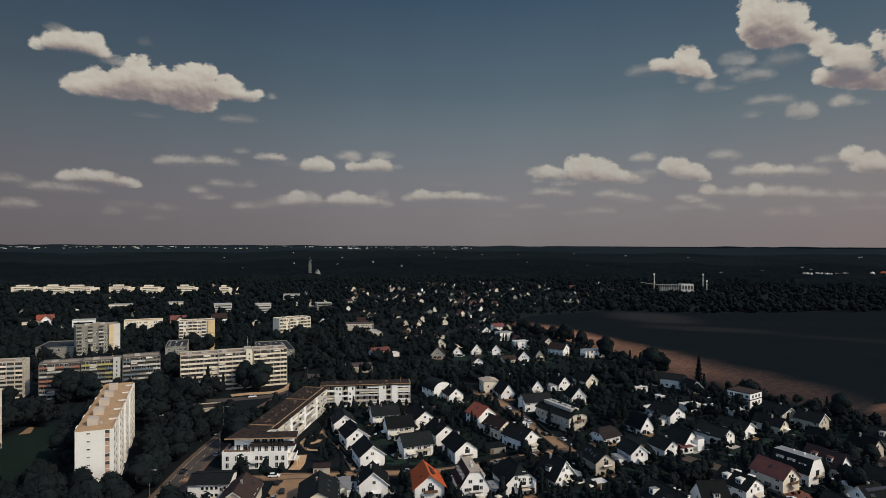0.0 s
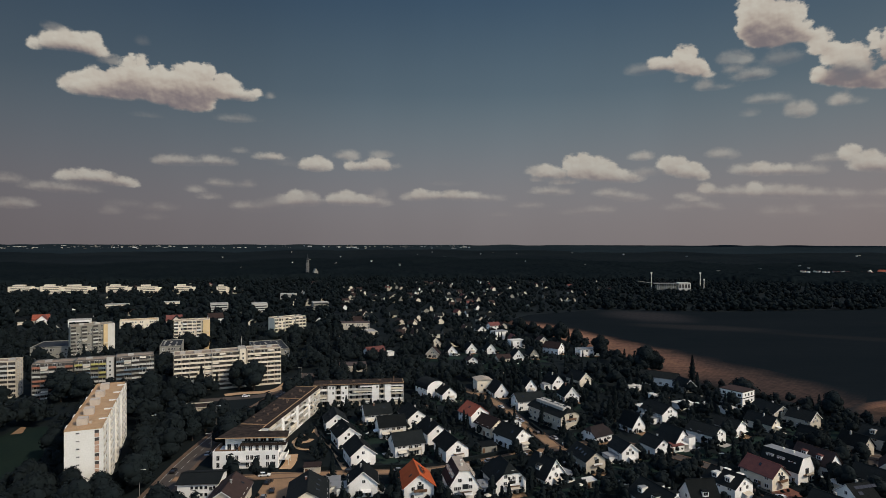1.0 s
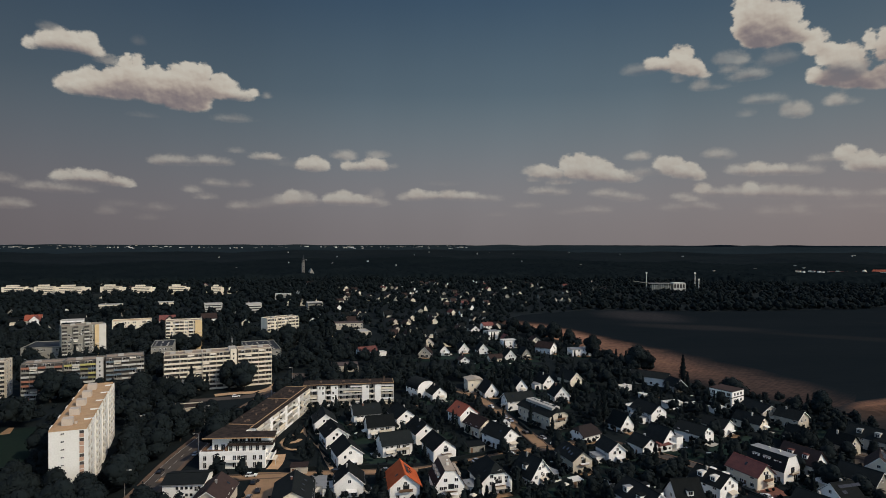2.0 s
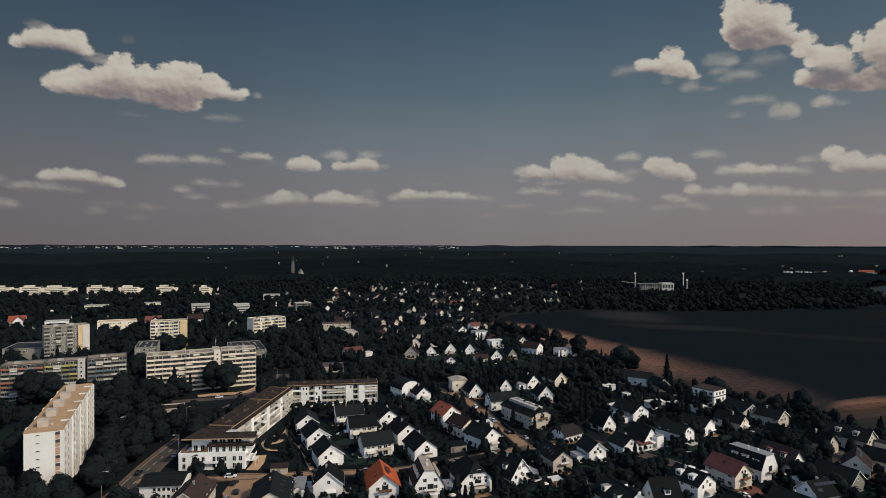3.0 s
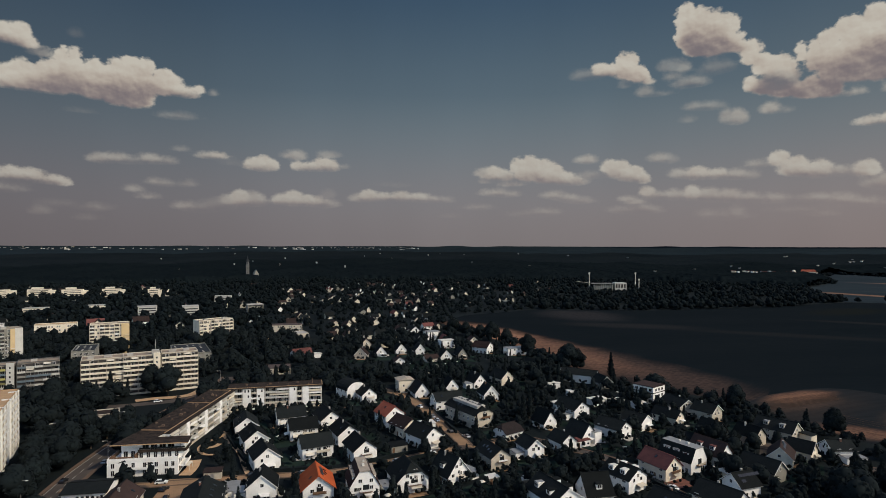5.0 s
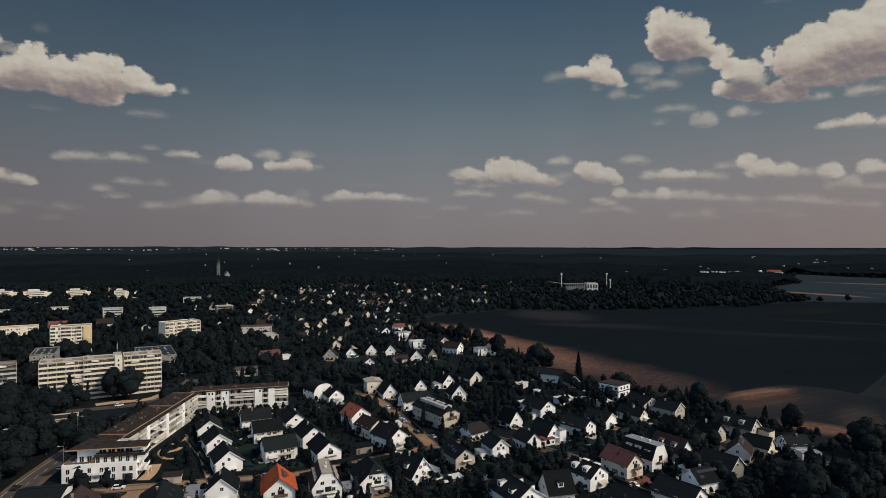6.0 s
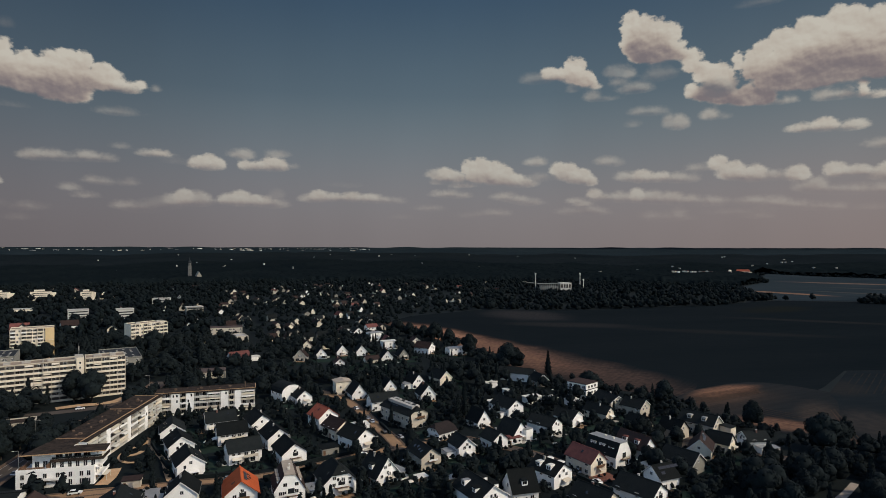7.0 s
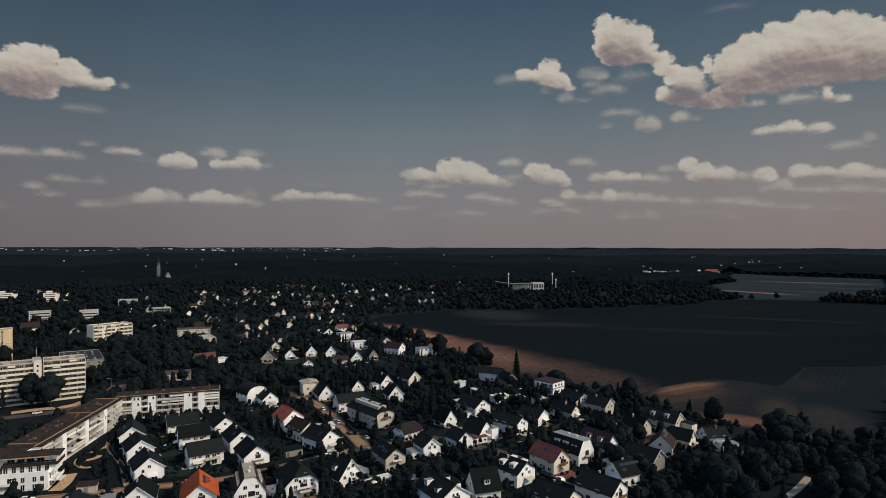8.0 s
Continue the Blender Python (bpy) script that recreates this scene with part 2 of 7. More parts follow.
# ---- mesh tools ----
class Shape:
    """Collects plain faces of one mesh."""
    def __init__(self):
        self.v, self.f = [], []

    def poly(self, pts):
        k = len(self.v)
        self.v += [tuple(p) for p in pts]
        self.f.append(tuple(range(k, k + len(pts))))
        return self

    def prism(self, lower, upper):
        """A closed solid between two rings of the same number of points, the lower ring running anticlockwise seen from the upper."""
        k, n = len(self.v), len(lower)
        self.v += [tuple(p) for p in lower] + [tuple(p) for p in upper]
        self.f.append(tuple(range(k + n - 1, k - 1, -1)))
        self.f.append(tuple(range(k + n, k + 2 * n)))
        self.f += [(k + i, k + (i + 1) % n, k + n + (i + 1) % n, k + n + i) for i in range(n)]
        return self

    def box(self, x0, x1, y0, y1, z0, z1):
        ring = ((x0, y0), (x1, y0), (x1, y1), (x0, y1))
        return self.prism([(x, y, z0) for x, y in ring], [(x, y, z1) for x, y in ring])

    def slab(self, pts, t):
        """A plate of thickness t (downwards) whose top is the ring pts, anticlockwise from above."""
        return self.prism([(x, y, z - t) for x, y, z in pts], pts)

    def tube(self, x, y, z0, z1, r0, r1, n=8):
        a = [2 * math.pi * i / n for i in range(n)]
        return self.prism([(x + r0 * math.cos(t), y + r0 * math.sin(t), z0) for t in a], [(x + r1 * math.cos(t), y + r1 * math.sin(t), z1) for t in a])

    def mesh(self, name, material):
        me = bpy.data.meshes.new(name)
        me.from_pydata(self.v, [], self.f)
        me.materials.append(material)
        return me


def part(name, shape, material, parent, label="", at=None):
    me = shape if isinstance(shape, bpy.types.Mesh) else shape.mesh(name, material)
    ob = new(name, me)
    ob.parent = parent
    if at is not None:
        ob.matrix_basis = at
    if label:
        ob["label"] = label
    return ob


def thing(name, m, label, category, group="", kind=""):
    ob = new(name)
    ob.empty_display_size = 0.5
    ob.matrix_world = m
    return tagged(ob, label, category, group, kind)


cache = {}
def window(parent, x, y, z, turn, w, h, frame_mat=None, name="window"):
    """A window whose sill centre is at x, y, z on a wall; turn: degrees, 0 faces -y. Frame with mullion, and the pane in it."""
    key = (w, h, frame_mat)
    if key not in cache:
        s = Shape()
        b = 0.09
        s.box(-w / 2 - b, w / 2 + b, -0.09, 0.0, -b, 0).box(-w / 2 - b, w / 2 + b, -0.07, 0.0, h, h + b)
        s.box(-w / 2 - b, -w / 2, -0.07, 0, 0, h).box(w / 2, w / 2 + b, -0.07, 0, 0, h)
        if w > 0.9:
            s.box(-0.035, 0.035, -0.06, 0, 0, h)
        cache[key] = s.mesh("window_frame", frame_mat or FRAME), Shape().box(-w / 2, w / 2, -0.025, 0, 0, h).mesh("pane", GLASS)
    fr, pa = cache[key]
    ob = part(name, fr, None, parent, at=pose(x, y, z, 0, 0, turn))
    part("pane", pa, None, ob)
    return ob


FOOT = []          # footprints kept clear of trees: x, y, radius
GRID = {}
def clear(x, y, r):
    FOOT.append((x, y, r))
    for i in range(int((x - r) // 25), int((x + r) // 25) + 1):
        for j in range(int((y - r) // 25), int((y + r) // 25) + 1):
            GRID.setdefault((i, j), []).append((x, y, r))

# ---- sky backdrop, with its clouds ----
HIGH_LEFT = (
    (122.1, 15.4, 0.41, 1.07, 1), (121.0, 15.6, 0.84, 1.53, 1), (120.0, 15.7, 1.00, 1.82, 1), (118.9, 15.7, 0.88, 1.74, 1), (118.1, 15.6, 0.67, 2.05, 1), (117.4, 15.5, 0.60, 1.08, 1),
    (120.8, 17.1, 0.49, 0.59, 0.35), (120.0, 12.5, 0.50, 1.18, 1), (119.2, 12.2, 0.87, 1.91, 1), (118.0, 12.2, 1.05, 2.55, 1), (116.8, 12.2, 1.07, 2.45, 1), (115.9, 12.2, 0.93, 2.91, 1),
    (115.3, 12.2, 0.71, 4.00, 1), (114.4, 12.3, 0.64, 3.98, 1), (113.0, 12.1, 1.31, 3.40, 1), (111.5, 11.8, 1.01, 4.12, 1), (110.3, 11.7, 1.11, 4.60, 1), (109.3, 11.8, 0.69, 4.41, 1),
    (107.9, 13.0, 1.06, 2.53, 1),
)
HIGH_LEFT_B = (
    (107.0, 13.1, 0.89, 1.79, 1), (105.9, 13.0, 0.81, 1.12, 1), (105.0, 13.5, 0.46, 0.76, 1), (103.8, 13.4, 0.28, 0.52, 0.5), (116.8, 15.0, 0.61, 0.87, 0.5), (106.8, 11.1, 1.25, 0.57, 0.4),
    (114.4, 17.0, 0.40, 0.71, 0.15), (114.1, 10.9, 0.56, 0.27, 0.2),
)
HIGH_MIDDLE = (
    (67.9, 15.7, 0.93, 1.34, 1), (67.0, 15.7, 0.73, 1.27, 1), (65.9, 15.3, 0.72, 2.63, 1), (65.2, 15.1, 0.63, 2.67, 1), (64.5, 14.9, 0.80, 1.83, 1), (63.8, 14.7, 0.53, 0.77, 1),
    (69.4, 15.5, 1.14, 1.00, 0.35), (65.9, 14.5, 0.36, 0.68, 0.35), (64.0, 13.6, 0.70, 0.96, 0.5), (62.6, 13.6, 0.60, 0.28, 0.5), (61.7, 15.6, 1.19, 1.23, 0.4), (60.9, 15.5, 0.67, 1.12, 0.6),
    (61.7, 14.9, 0.68, 0.75, 0.5), (60.2, 14.1, 1.32, 1.02, 0.55), (58.0, 15.4, 0.95, 0.64, 0.4), (59.9, 12.1, 0.66, 0.65, 0.5), (58.6, 12.0, 0.96, 0.73, 0.45), (57.3, 10.7, 0.55, 1.27, 0.6),
    (56.5, 10.5, 0.77, 1.44, 0.75),
)
HIGH_MIDDLE_B = (
    (54.0, 11.2, 0.73, 0.96, 0.8), (52.8, 11.2, 0.35, 0.43, 0.4), (60.4, 11.0, 0.50, 0.56, 0.3),
)
HIGH_RIGHT = (
    (60.6, 17.5, 0.88, 4.25, 1), (59.6, 16.7, 1.16, 4.69, 1), (58.5, 16.6, 1.15, 4.20, 1), (57.1, 16.8, 0.75, 3.57, 1), (56.4, 16.7, 0.56, 1.98, 1), (55.4, 15.4, 0.83, 2.36, 1),
    (54.5, 14.5, 0.91, 2.05, 1), (53.4, 14.0, 0.99, 2.33, 1), (52.7, 13.8, 0.71, 2.08, 1), (58.1, 15.1, 1.14, 1.20, 0.3), (55.4, 13.1, 0.65, 1.47, 1), (54.2, 12.8, 1.09, 1.56, 1),
    (52.7, 12.4, 1.24, 1.64, 1), (51.1, 12.1, 1.39, 1.91, 1), (49.8, 12.0, 0.85, 1.70, 1), (48.1, 12.0, 0.66, 0.56, 0.8), (53.3, 12.9, 1.43, 2.32, 0.8),
)
GREAT_RIGHT = (
    (51.7, 15.2, 0.52, 1.72, 1), (50.8, 14.2, 0.69, 2.85, 1), (49.8, 13.3, 0.85, 4.43, 1), (48.6, 13.1, 0.83, 5.35, 1), (47.8, 13.0, 0.98, 5.42, 1), (46.7, 12.9, 1.12, 6.13, 1),
    (45.5, 13.0, 1.10, 6.01, 1), (44.5, 13.2, 1.07, 6.27, 1), (43.6, 13.2, 1.05, 6.29, 1), (41.8, 13.1, 1.15, 5.87, 1), (40.8, 13.1, 0.84, 5.49, 1), (39.8, 13.0, 0.96, 4.92, 1),
    (38.6, 12.9, 1.20, 4.09, 1), (45.5, 11.9, 0.78, 0.91, 0.8), (44.3, 11.9, 0.76, 0.89, 0.85), (42.9, 11.8, 0.30, 1.50, 1), (41.9, 11.6, 0.58, 0.70, 0.9),
)
SMALL_RIGHT = (
    (47.1, 9.5, 1.04, 0.76, 0.9), (45.4, 9.4, 1.01, 1.22, 1), (43.5, 9.3, 0.97, 0.92, 0.9), (41.6, 7.8, 1.11, 0.72, 0.7), (40.1, 8.3, 0.43, 0.70, 0.5), (50.1, 20.5, 1.32, 0.59, 0.2),
)
LOW_LEFT = (
    (123.9, 4.8, 0.88, 0.59, 0.6), (119.8, 5.1, 0.88, 1.03, 1), (118.6, 5.1, 1.00, 1.16, 1), (117.4, 5.1, 1.02, 1.06, 1), (116.1, 4.9, 0.84, 0.83, 1), (115.2, 4.8, 0.53, 0.72, 1),
    (121.7, 4.3, 0.93, 0.67, 0.75), (120.2, 4.2, 1.35, 0.69, 0.7), (118.6, 4.2, 0.80, 0.51, 0.4), (123.5, 2.8, 1.07, 0.77, 0.7), (122.6, 2.9, 0.55, 0.60, 0.7), (112.7, 6.9, 0.89, 0.81, 0.8),
    (111.5, 7.0, 1.14, 0.82, 0.85), (110.4, 7.0, 0.69, 0.50, 0.5), (108.8, 7.1, 1.06, 0.84, 0.85), (107.6, 7.1, 0.72, 0.56, 0.6),
)
LOW_LEFT_TWO = (
    (106.5, 8.3, 0.49, 0.39, 0.5), (104.6, 7.8, 0.62, 0.52, 0.8), (103.6, 7.8, 1.00, 0.65, 0.9), (102.4, 7.3, 0.51, 0.39, 0.2), (100.3, 6.9, 0.91, 1.14, 1), (99.5, 6.8, 0.91, 1.54, 1),
    (98.8, 6.9, 0.65, 1.06, 1), (97.3, 8.1, 0.66, 0.62, 0.7), (96.5, 8.0, 0.80, 0.94, 0.8), (93.6, 8.3, 0.81, 0.65, 0.6), (96.4, 7.0, 0.66, 0.89, 1), (95.5, 7.0, 0.67, 0.89, 1),
    (94.3, 7.0, 1.07, 1.35, 1), (93.3, 7.0, 0.67, 1.08, 1), (92.2, 7.3, 0.32, 0.35, 0.6), (108.6, 5.3, 0.59, 0.56, 0.7),
)
LOW_LEFT_THREE = (
    (107.8, 5.2, 0.60, 0.51, 0.6), (105.9, 5.2, 0.61, 0.54, 0.45), (110.2, 4.6, 0.58, 0.55, 0.7), (109.0, 4.0, 0.66, 0.48, 0.7), (116.8, 2.5, 0.62, 0.71, 0.35), (115.7, 3.2, 1.06, 0.48, 0.2),
    (113.0, 2.9, 0.89, 0.61, 0.4), (113.6, 2.1, 0.66, 0.44, 0.25), (106.2, 3.2, 0.85, 0.69, 0.7), (104.9, 3.0, 0.99, 0.73, 0.45), (103.6, 3.2, 1.26, 1.04, 0.3), (102.6, 3.6, 0.76, 1.05, 0.85),
    (101.6, 3.6, 1.15, 1.50, 0.9), (100.3, 3.6, 0.91, 1.38, 0.85), (98.0, 3.8, 0.79, 1.07, 0.9), (96.9, 3.7, 1.06, 1.47, 0.95),
)
LOW_LEFT_FOUR = (
    (95.3, 3.7, 1.33, 1.08, 0.9), (93.7, 3.6, 0.94, 0.81, 0.7), (93.6, 4.5, 0.54, 0.81, 0.25), (91.0, 4.2, 0.68, 0.73, 0.85), (89.9, 4.2, 0.95, 1.17, 0.95), (88.6, 4.3, 1.09, 0.81, 0.9),
)
LOW_MIDDLE = (
    (86.7, 4.3, 1.09, 0.95, 0.9), (85.1, 4.3, 1.08, 0.81, 0.9), (83.7, 4.2, 1.08, 0.54, 0.8), (82.4, 4.2, 0.54, 0.46, 0.5), (87.4, 5.7, 0.81, 0.27, 0.2), (78.9, 6.6, 0.80, 0.94, 0.85),
    (77.9, 6.3, 1.19, 1.39, 1), (76.8, 6.2, 0.79, 1.15, 0.9), (78.8, 6.0, 0.40, 0.40, 0.8), (76.3, 5.7, 0.78, 0.40, 0.9), (75.5, 6.9, 0.91, 1.59, 1), (74.5, 6.1, 1.42, 2.51, 1),
    (72.9, 5.9, 1.52, 2.36, 1), (71.4, 5.8, 1.25, 1.36, 1), (70.2, 5.7, 0.99, 0.91, 0.9), (69.0, 6.3, 0.85, 0.64, 0.5), (69.2, 7.7, 0.93, 0.80, 0.85),
)
LOW_MIDDLE_TWO = (
    (67.3, 6.7, 0.60, 1.40, 1), (66.3, 6.2, 1.06, 1.80, 1), (65.2, 5.9, 1.16, 1.58, 1), (64.1, 5.7, 0.57, 0.92, 1), (62.7, 7.6, 0.89, 0.81, 0.7), (61.8, 7.5, 0.44, 0.61, 0.4),
    (77.9, 4.8, 1.19, 0.67, 0.85), (76.3, 4.7, 0.78, 0.53, 0.7), (79.4, 3.5, 1.06, 0.48, 0.45), (82.1, 2.7, 0.54, 0.27, 0.25), (72.2, 4.5, 1.01, 0.73, 0.8), (70.9, 4.3, 1.00, 0.65, 0.8),
    (69.7, 4.0, 0.98, 0.52, 0.7), (72.9, 3.0, 1.02, 0.58, 0.55), (74.5, 2.8, 1.54, 0.53, 0.3),
)
LOW_MIDDLE_THREE = (
    (65.6, 4.1, 0.70, 0.55, 0.8), (64.9, 3.8, 0.81, 0.55, 0.75), (64.4, 3.0, 1.61, 0.80, 0.5), (66.1, 3.1, 0.94, 0.51, 0.45), (63.8, 4.5, 0.68, 0.99, 0.9), (63.1, 4.3, 0.79, 0.69, 0.85),
    (61.5, 4.2, 0.88, 0.98, 0.85), (60.0, 4.1, 0.85, 1.35, 0.9), (58.8, 4.0, 1.04, 1.19, 0.85), (57.1, 3.9, 1.21, 1.12, 0.85), (55.7, 3.9, 0.98, 0.81, 0.75),
)
LOW_MIDDLE_FOUR = (
    (53.8, 3.7, 0.84, 0.75, 0.7), (61.1, 6.1, 0.87, 0.90, 0.85), (59.6, 5.9, 1.16, 1.20, 0.95), (58.1, 5.9, 1.03, 0.95, 0.9), (56.5, 5.8, 0.90, 0.93, 0.85), (55.4, 5.8, 0.58, 0.69, 0.6),
    (55.2, 6.8, 0.58, 0.60, 0.7), (58.5, 2.6, 1.04, 0.59, 0.4), (56.5, 2.6, 0.40, 0.74, 0.4), (57.5, 2.4, 1.22, 0.59, 0.25),
)
LOW_RIGHT = (
    (54.9, 6.8, 0.59, 0.51, 0.7), (53.3, 6.7, 0.81, 1.38, 1), (52.1, 5.8, 1.25, 1.74, 1), (50.6, 5.6, 1.11, 1.60, 0.95), (49.0, 5.7, 0.87, 0.85, 0.8), (47.3, 5.5, 1.05, 1.36, 0.95),
    (46.1, 4.5, 0.82, 1.37, 0.8), (44.7, 5.7, 0.90, 1.25, 0.95), (43.3, 5.7, 0.97, 0.96, 0.9), (41.8, 5.3, 0.75, 1.12, 0.9), (41.0, 5.3, 1.10, 1.47, 0.95), (39.6, 5.3, 0.71, 0.83, 0.9),
    (38.5, 5.0, 0.86, 0.76, 0.9),
)
LOW_RIGHT_TWO = (
    (46.5, 4.6, 1.03, 0.95, 0.6), (44.9, 4.4, 1.20, 0.65, 0.6), (43.3, 4.3, 0.97, 0.76, 0.6), (41.2, 4.2, 1.29, 0.85, 0.65), (39.4, 4.1, 1.06, 0.66, 0.6), (53.5, 3.9, 0.93, 0.55, 0.6),
    (50.3, 3.7, 1.33, 0.74, 0.6), (48.8, 3.4, 1.08, 0.85, 0.65), (47.7, 3.3, 1.27, 0.60, 0.6), (45.7, 3.1, 1.02, 0.54, 0.5), (44.5, 3.1, 0.40, 0.46, 0.5), (42.3, 3.0, 0.76, 0.34, 0.35),
    (57.3, 2.4, 1.22, 0.57, 0.35), (56.4, 3.0, 0.48, 0.38, 0.4), (50.1, 2.5, 0.66, 0.39, 0.4), (51.9, 2.9, 1.36, 0.37, 0.25),
)
PUFFS = HIGH_LEFT + HIGH_LEFT_B + HIGH_MIDDLE + HIGH_MIDDLE_B + HIGH_RIGHT + GREAT_RIGHT + SMALL_RIGHT + LOW_LEFT + LOW_LEFT_TWO + LOW_LEFT_THREE + LOW_LEFT_FOUR + LOW_MIDDLE + LOW_MIDDLE_TWO + LOW_MIDDLE_THREE + LOW_MIDDLE_FOUR + LOW_RIGHT + LOW_RIGHT_TWO


def cloud_fields(az, el):
    """Signed angular distance into the clouds, their thickness, and how far up between base and top each direction lies."""
    deep, weight, thick = np.full(az.shape, -14.0), np.full(az.shape, 1e-6), np.zeros(az.shape)
    step_e = el[1, 0] - el[0, 0]
    for a, b, w, h, solid in PUFFS:
        w = 1.12 * w + 0.04
        cap, low = min(1.15 * w, 0.7 * h), min(0.6 * w, 0.3 * h)
        i0, i1 = np.searchsorted(el[:, 0], (b - 1.6, b + h + 1.6))
        j0, j1 = np.searchsorted(az[0], (a - w - 1.6, a + w + 1.6))
        x, y = az[i0:i1, j0:j1], el[i0:i1, j0:j1]
        over, under = np.maximum(0, (y - b - h + cap) / cap), np.maximum(0, (b + low - y) / low)
        d = (1 - np.sqrt(((x - a) / w) ** 2 + np.maximum(over, under) ** 2)) * min(w, cap)
        deep[i0:i1, j0:j1] = np.logaddexp(deep[i0:i1, j0:j1], d * 13.0)
        k = np.exp(np.clip(d, -1.5, 0.6) * 7.0)
        weight[i0:i1, j0:j1] += k
        thick[i0:i1, j0:j1] += k * (solid if solid > 0.85 else 0.75 * solid)
    deep /= 13.0
    inside = deep > -0.05
    up, down = np.zeros(az.shape), np.zeros(az.shape)
    for r in range(1, len(az)):
        up[r] = np.where(inside[r], up[r - 1] + step_e, 0)
        down[-1 - r] = np.where(inside[-1 - r], down[-r] + step_e, 0)
    share = np.where(inside, up / (up + down + 1e-6), np.where(np.roll(inside, -2, axis=0), 0.0, 0.9))
    tall = np.minimum(up + down, 5.0)
    for axis, n in ((1, 7), (0, 2), (1, 5)):
        share = sum(np.roll(share, k, axis=axis) for k in range(-n, n + 1)) / (2 * n + 1)
        tall = sum(np.roll(tall, k, axis=axis) for k in range(-n, n + 1)) / (2 * n + 1)
    return deep, thick / weight, share, tall


def sky_backdrop(radius=4700.0, centre=(17.0, -1.0, 85.0)):
    az, el = np.meshgrid(np.arange(34.0, 130.01, 0.15), np.arange(-1.4, 26.5, 0.13))
    rows, cols = az.shape
    co = np.stack([centre[0] + radius * np.cos(np.radians(az)), centre[1] + radius * np.sin(np.radians(az)), centre[2] + radius * np.radians(el)], -1).reshape(-1, 3)
    i = np.arange(rows * cols).reshape(rows, cols)
    faces = np.stack([i[:-1, :-1], i[1:, :-1], i[1:, 1:], i[:-1, 1:]], -1).reshape(-1, 4)
    me = bpy.data.meshes.new("sky_backdrop")
    me.vertices.add(len(co))
    me.vertices.foreach_set("co", co.astype(np.float32).ravel())
    me.loops.add(faces.size)
    me.loops.foreach_set("vertex_index", faces.astype(np.int32).ravel())
    me.polygons.add(len(faces))
    me.polygons.foreach_set("loop_start", np.arange(0, faces.size, 4, dtype=np.int32))
    me.update(calc_edges=True)
    for name, values in zip(("az", "el", "deep", "thick", "share", "tall"), (az, el, *cloud_fields(az, el))):
        me.attributes.new(name, "FLOAT", "POINT").data.foreach_set("value", values.ravel().astype(np.float32))
    m = bpy.data.materials.new("sky_and_clouds")
    m.use_nodes = True
    n, l = m.node_tree.nodes, m.node_tree.links
    n.remove(n["Principled BSDF"])

    def attr(name):
        node = n.new("ShaderNodeAttribute")
        node.attribute_name = name
        return node.outputs["Fac"]

    def math_node(op, a, b=None, c=None):
        node = n.new("ShaderNodeMath")
        node.operation = op
        for k, value in enumerate((a, b, c)):
            if value is None:
                continue
            if isinstance(value, (int, float)):
                node.inputs[k].default_value = value
            else:
                l.new(value, node.inputs[k])
        return node.outputs[0]

    def span(value, *ends, soft=True):
        node = n.new("ShaderNodeMapRange")
        node.interpolation_type = "SMOOTHSTEP" if soft else "LINEAR"
        for k, end in enumerate(ends):
            node.inputs[k + 1].default_value = end
        l.new(value, node.inputs[0])
        return node.outputs[0]

    def ramp(fac, stops):
        node = n.new("ShaderNodeValToRGB")
        node.color_ramp.interpolation = "B_SPLINE"
        e = node.color_ramp.elements
        while len(e) < len(stops):
            e.new(0.5)
        for k, (at, col) in enumerate(stops):
            e[k].position, e[k].color = at, (*col, 1)
        l.new(fac, node.inputs[0])
        return node.outputs[0]

    def place(dx, dy, squash):
        node = n.new("ShaderNodeCombineXYZ")
        l.new(math_node("ADD", attr("az"), dx), node.inputs[0])
        l.new(math_node("MULTIPLY", math_node("ADD", attr("el"), dy), squash), node.inputs[1])
        return node.outputs[0]

    def fbm(dx, dy, scale, detail, rough=0.5, squash=1.25):
        node = n.new("ShaderNodeTexNoise")
        node.inputs["Scale"].default_value, node.inputs["Detail"].default_value, node.inputs["Roughness"].default_value = scale, detail, rough
        l.new(place(dx, dy, squash), node.inputs["Vector"])
        return node.outputs["Fac"]

    def heads(dx, dy, scale):
        """Rounded cauliflower heads: 1 in the middle of each, falling to its rim."""
        node = n.new("ShaderNodeTexVoronoi")
        node.feature = "SMOOTH_F1"
        node.inputs["Scale"].default_value, node.inputs["Smoothness"].default_value, node.inputs["Detail"].default_value, node.inputs["Roughness"].default_value = scale, 0.35, 2.0, 0.5
        l.new(place(dx, dy, 1.1), node.inputs["Vector"])
        return math_node("SUBTRACT", 1.0, node.outputs["Distance"])

    up = math_node("DIVIDE", attr("el"), 30.0)
    clear_sky = ramp(up, SKY_STOPS)
    size = span(attr("tall"), 0.4, 2.6, 0.30, 1.0)
    crisp = span(attr("share"), 0.12, 0.6, 0.35, 1.0)
    coarse, smooth_heap, lumps, wisps = fbm(0, 0, 0.75, 6.0, 0.55), fbm(0, 0, 0.75, 2.5, 0.5), heads(40, 9, 1.35), fbm(7, 3, 3.2, 5.0, 0.6)
    edge = math_node("MULTIPLY", math_node("SUBTRACT", coarse, 0.5), 1.25)
    edge = math_node("MULTIPLY_ADD", math_node("SUBTRACT", lumps, 0.55), 0.26, edge)
    edge = math_node("MULTIPLY", math_node("MULTIPLY", edge, size), crisp)
    edge = math_node("MULTIPLY_ADD", math_node("SUBTRACT", wisps, 0.5), 0.30, edge)
    inner = math_node("ADD", attr("deep"), edge)
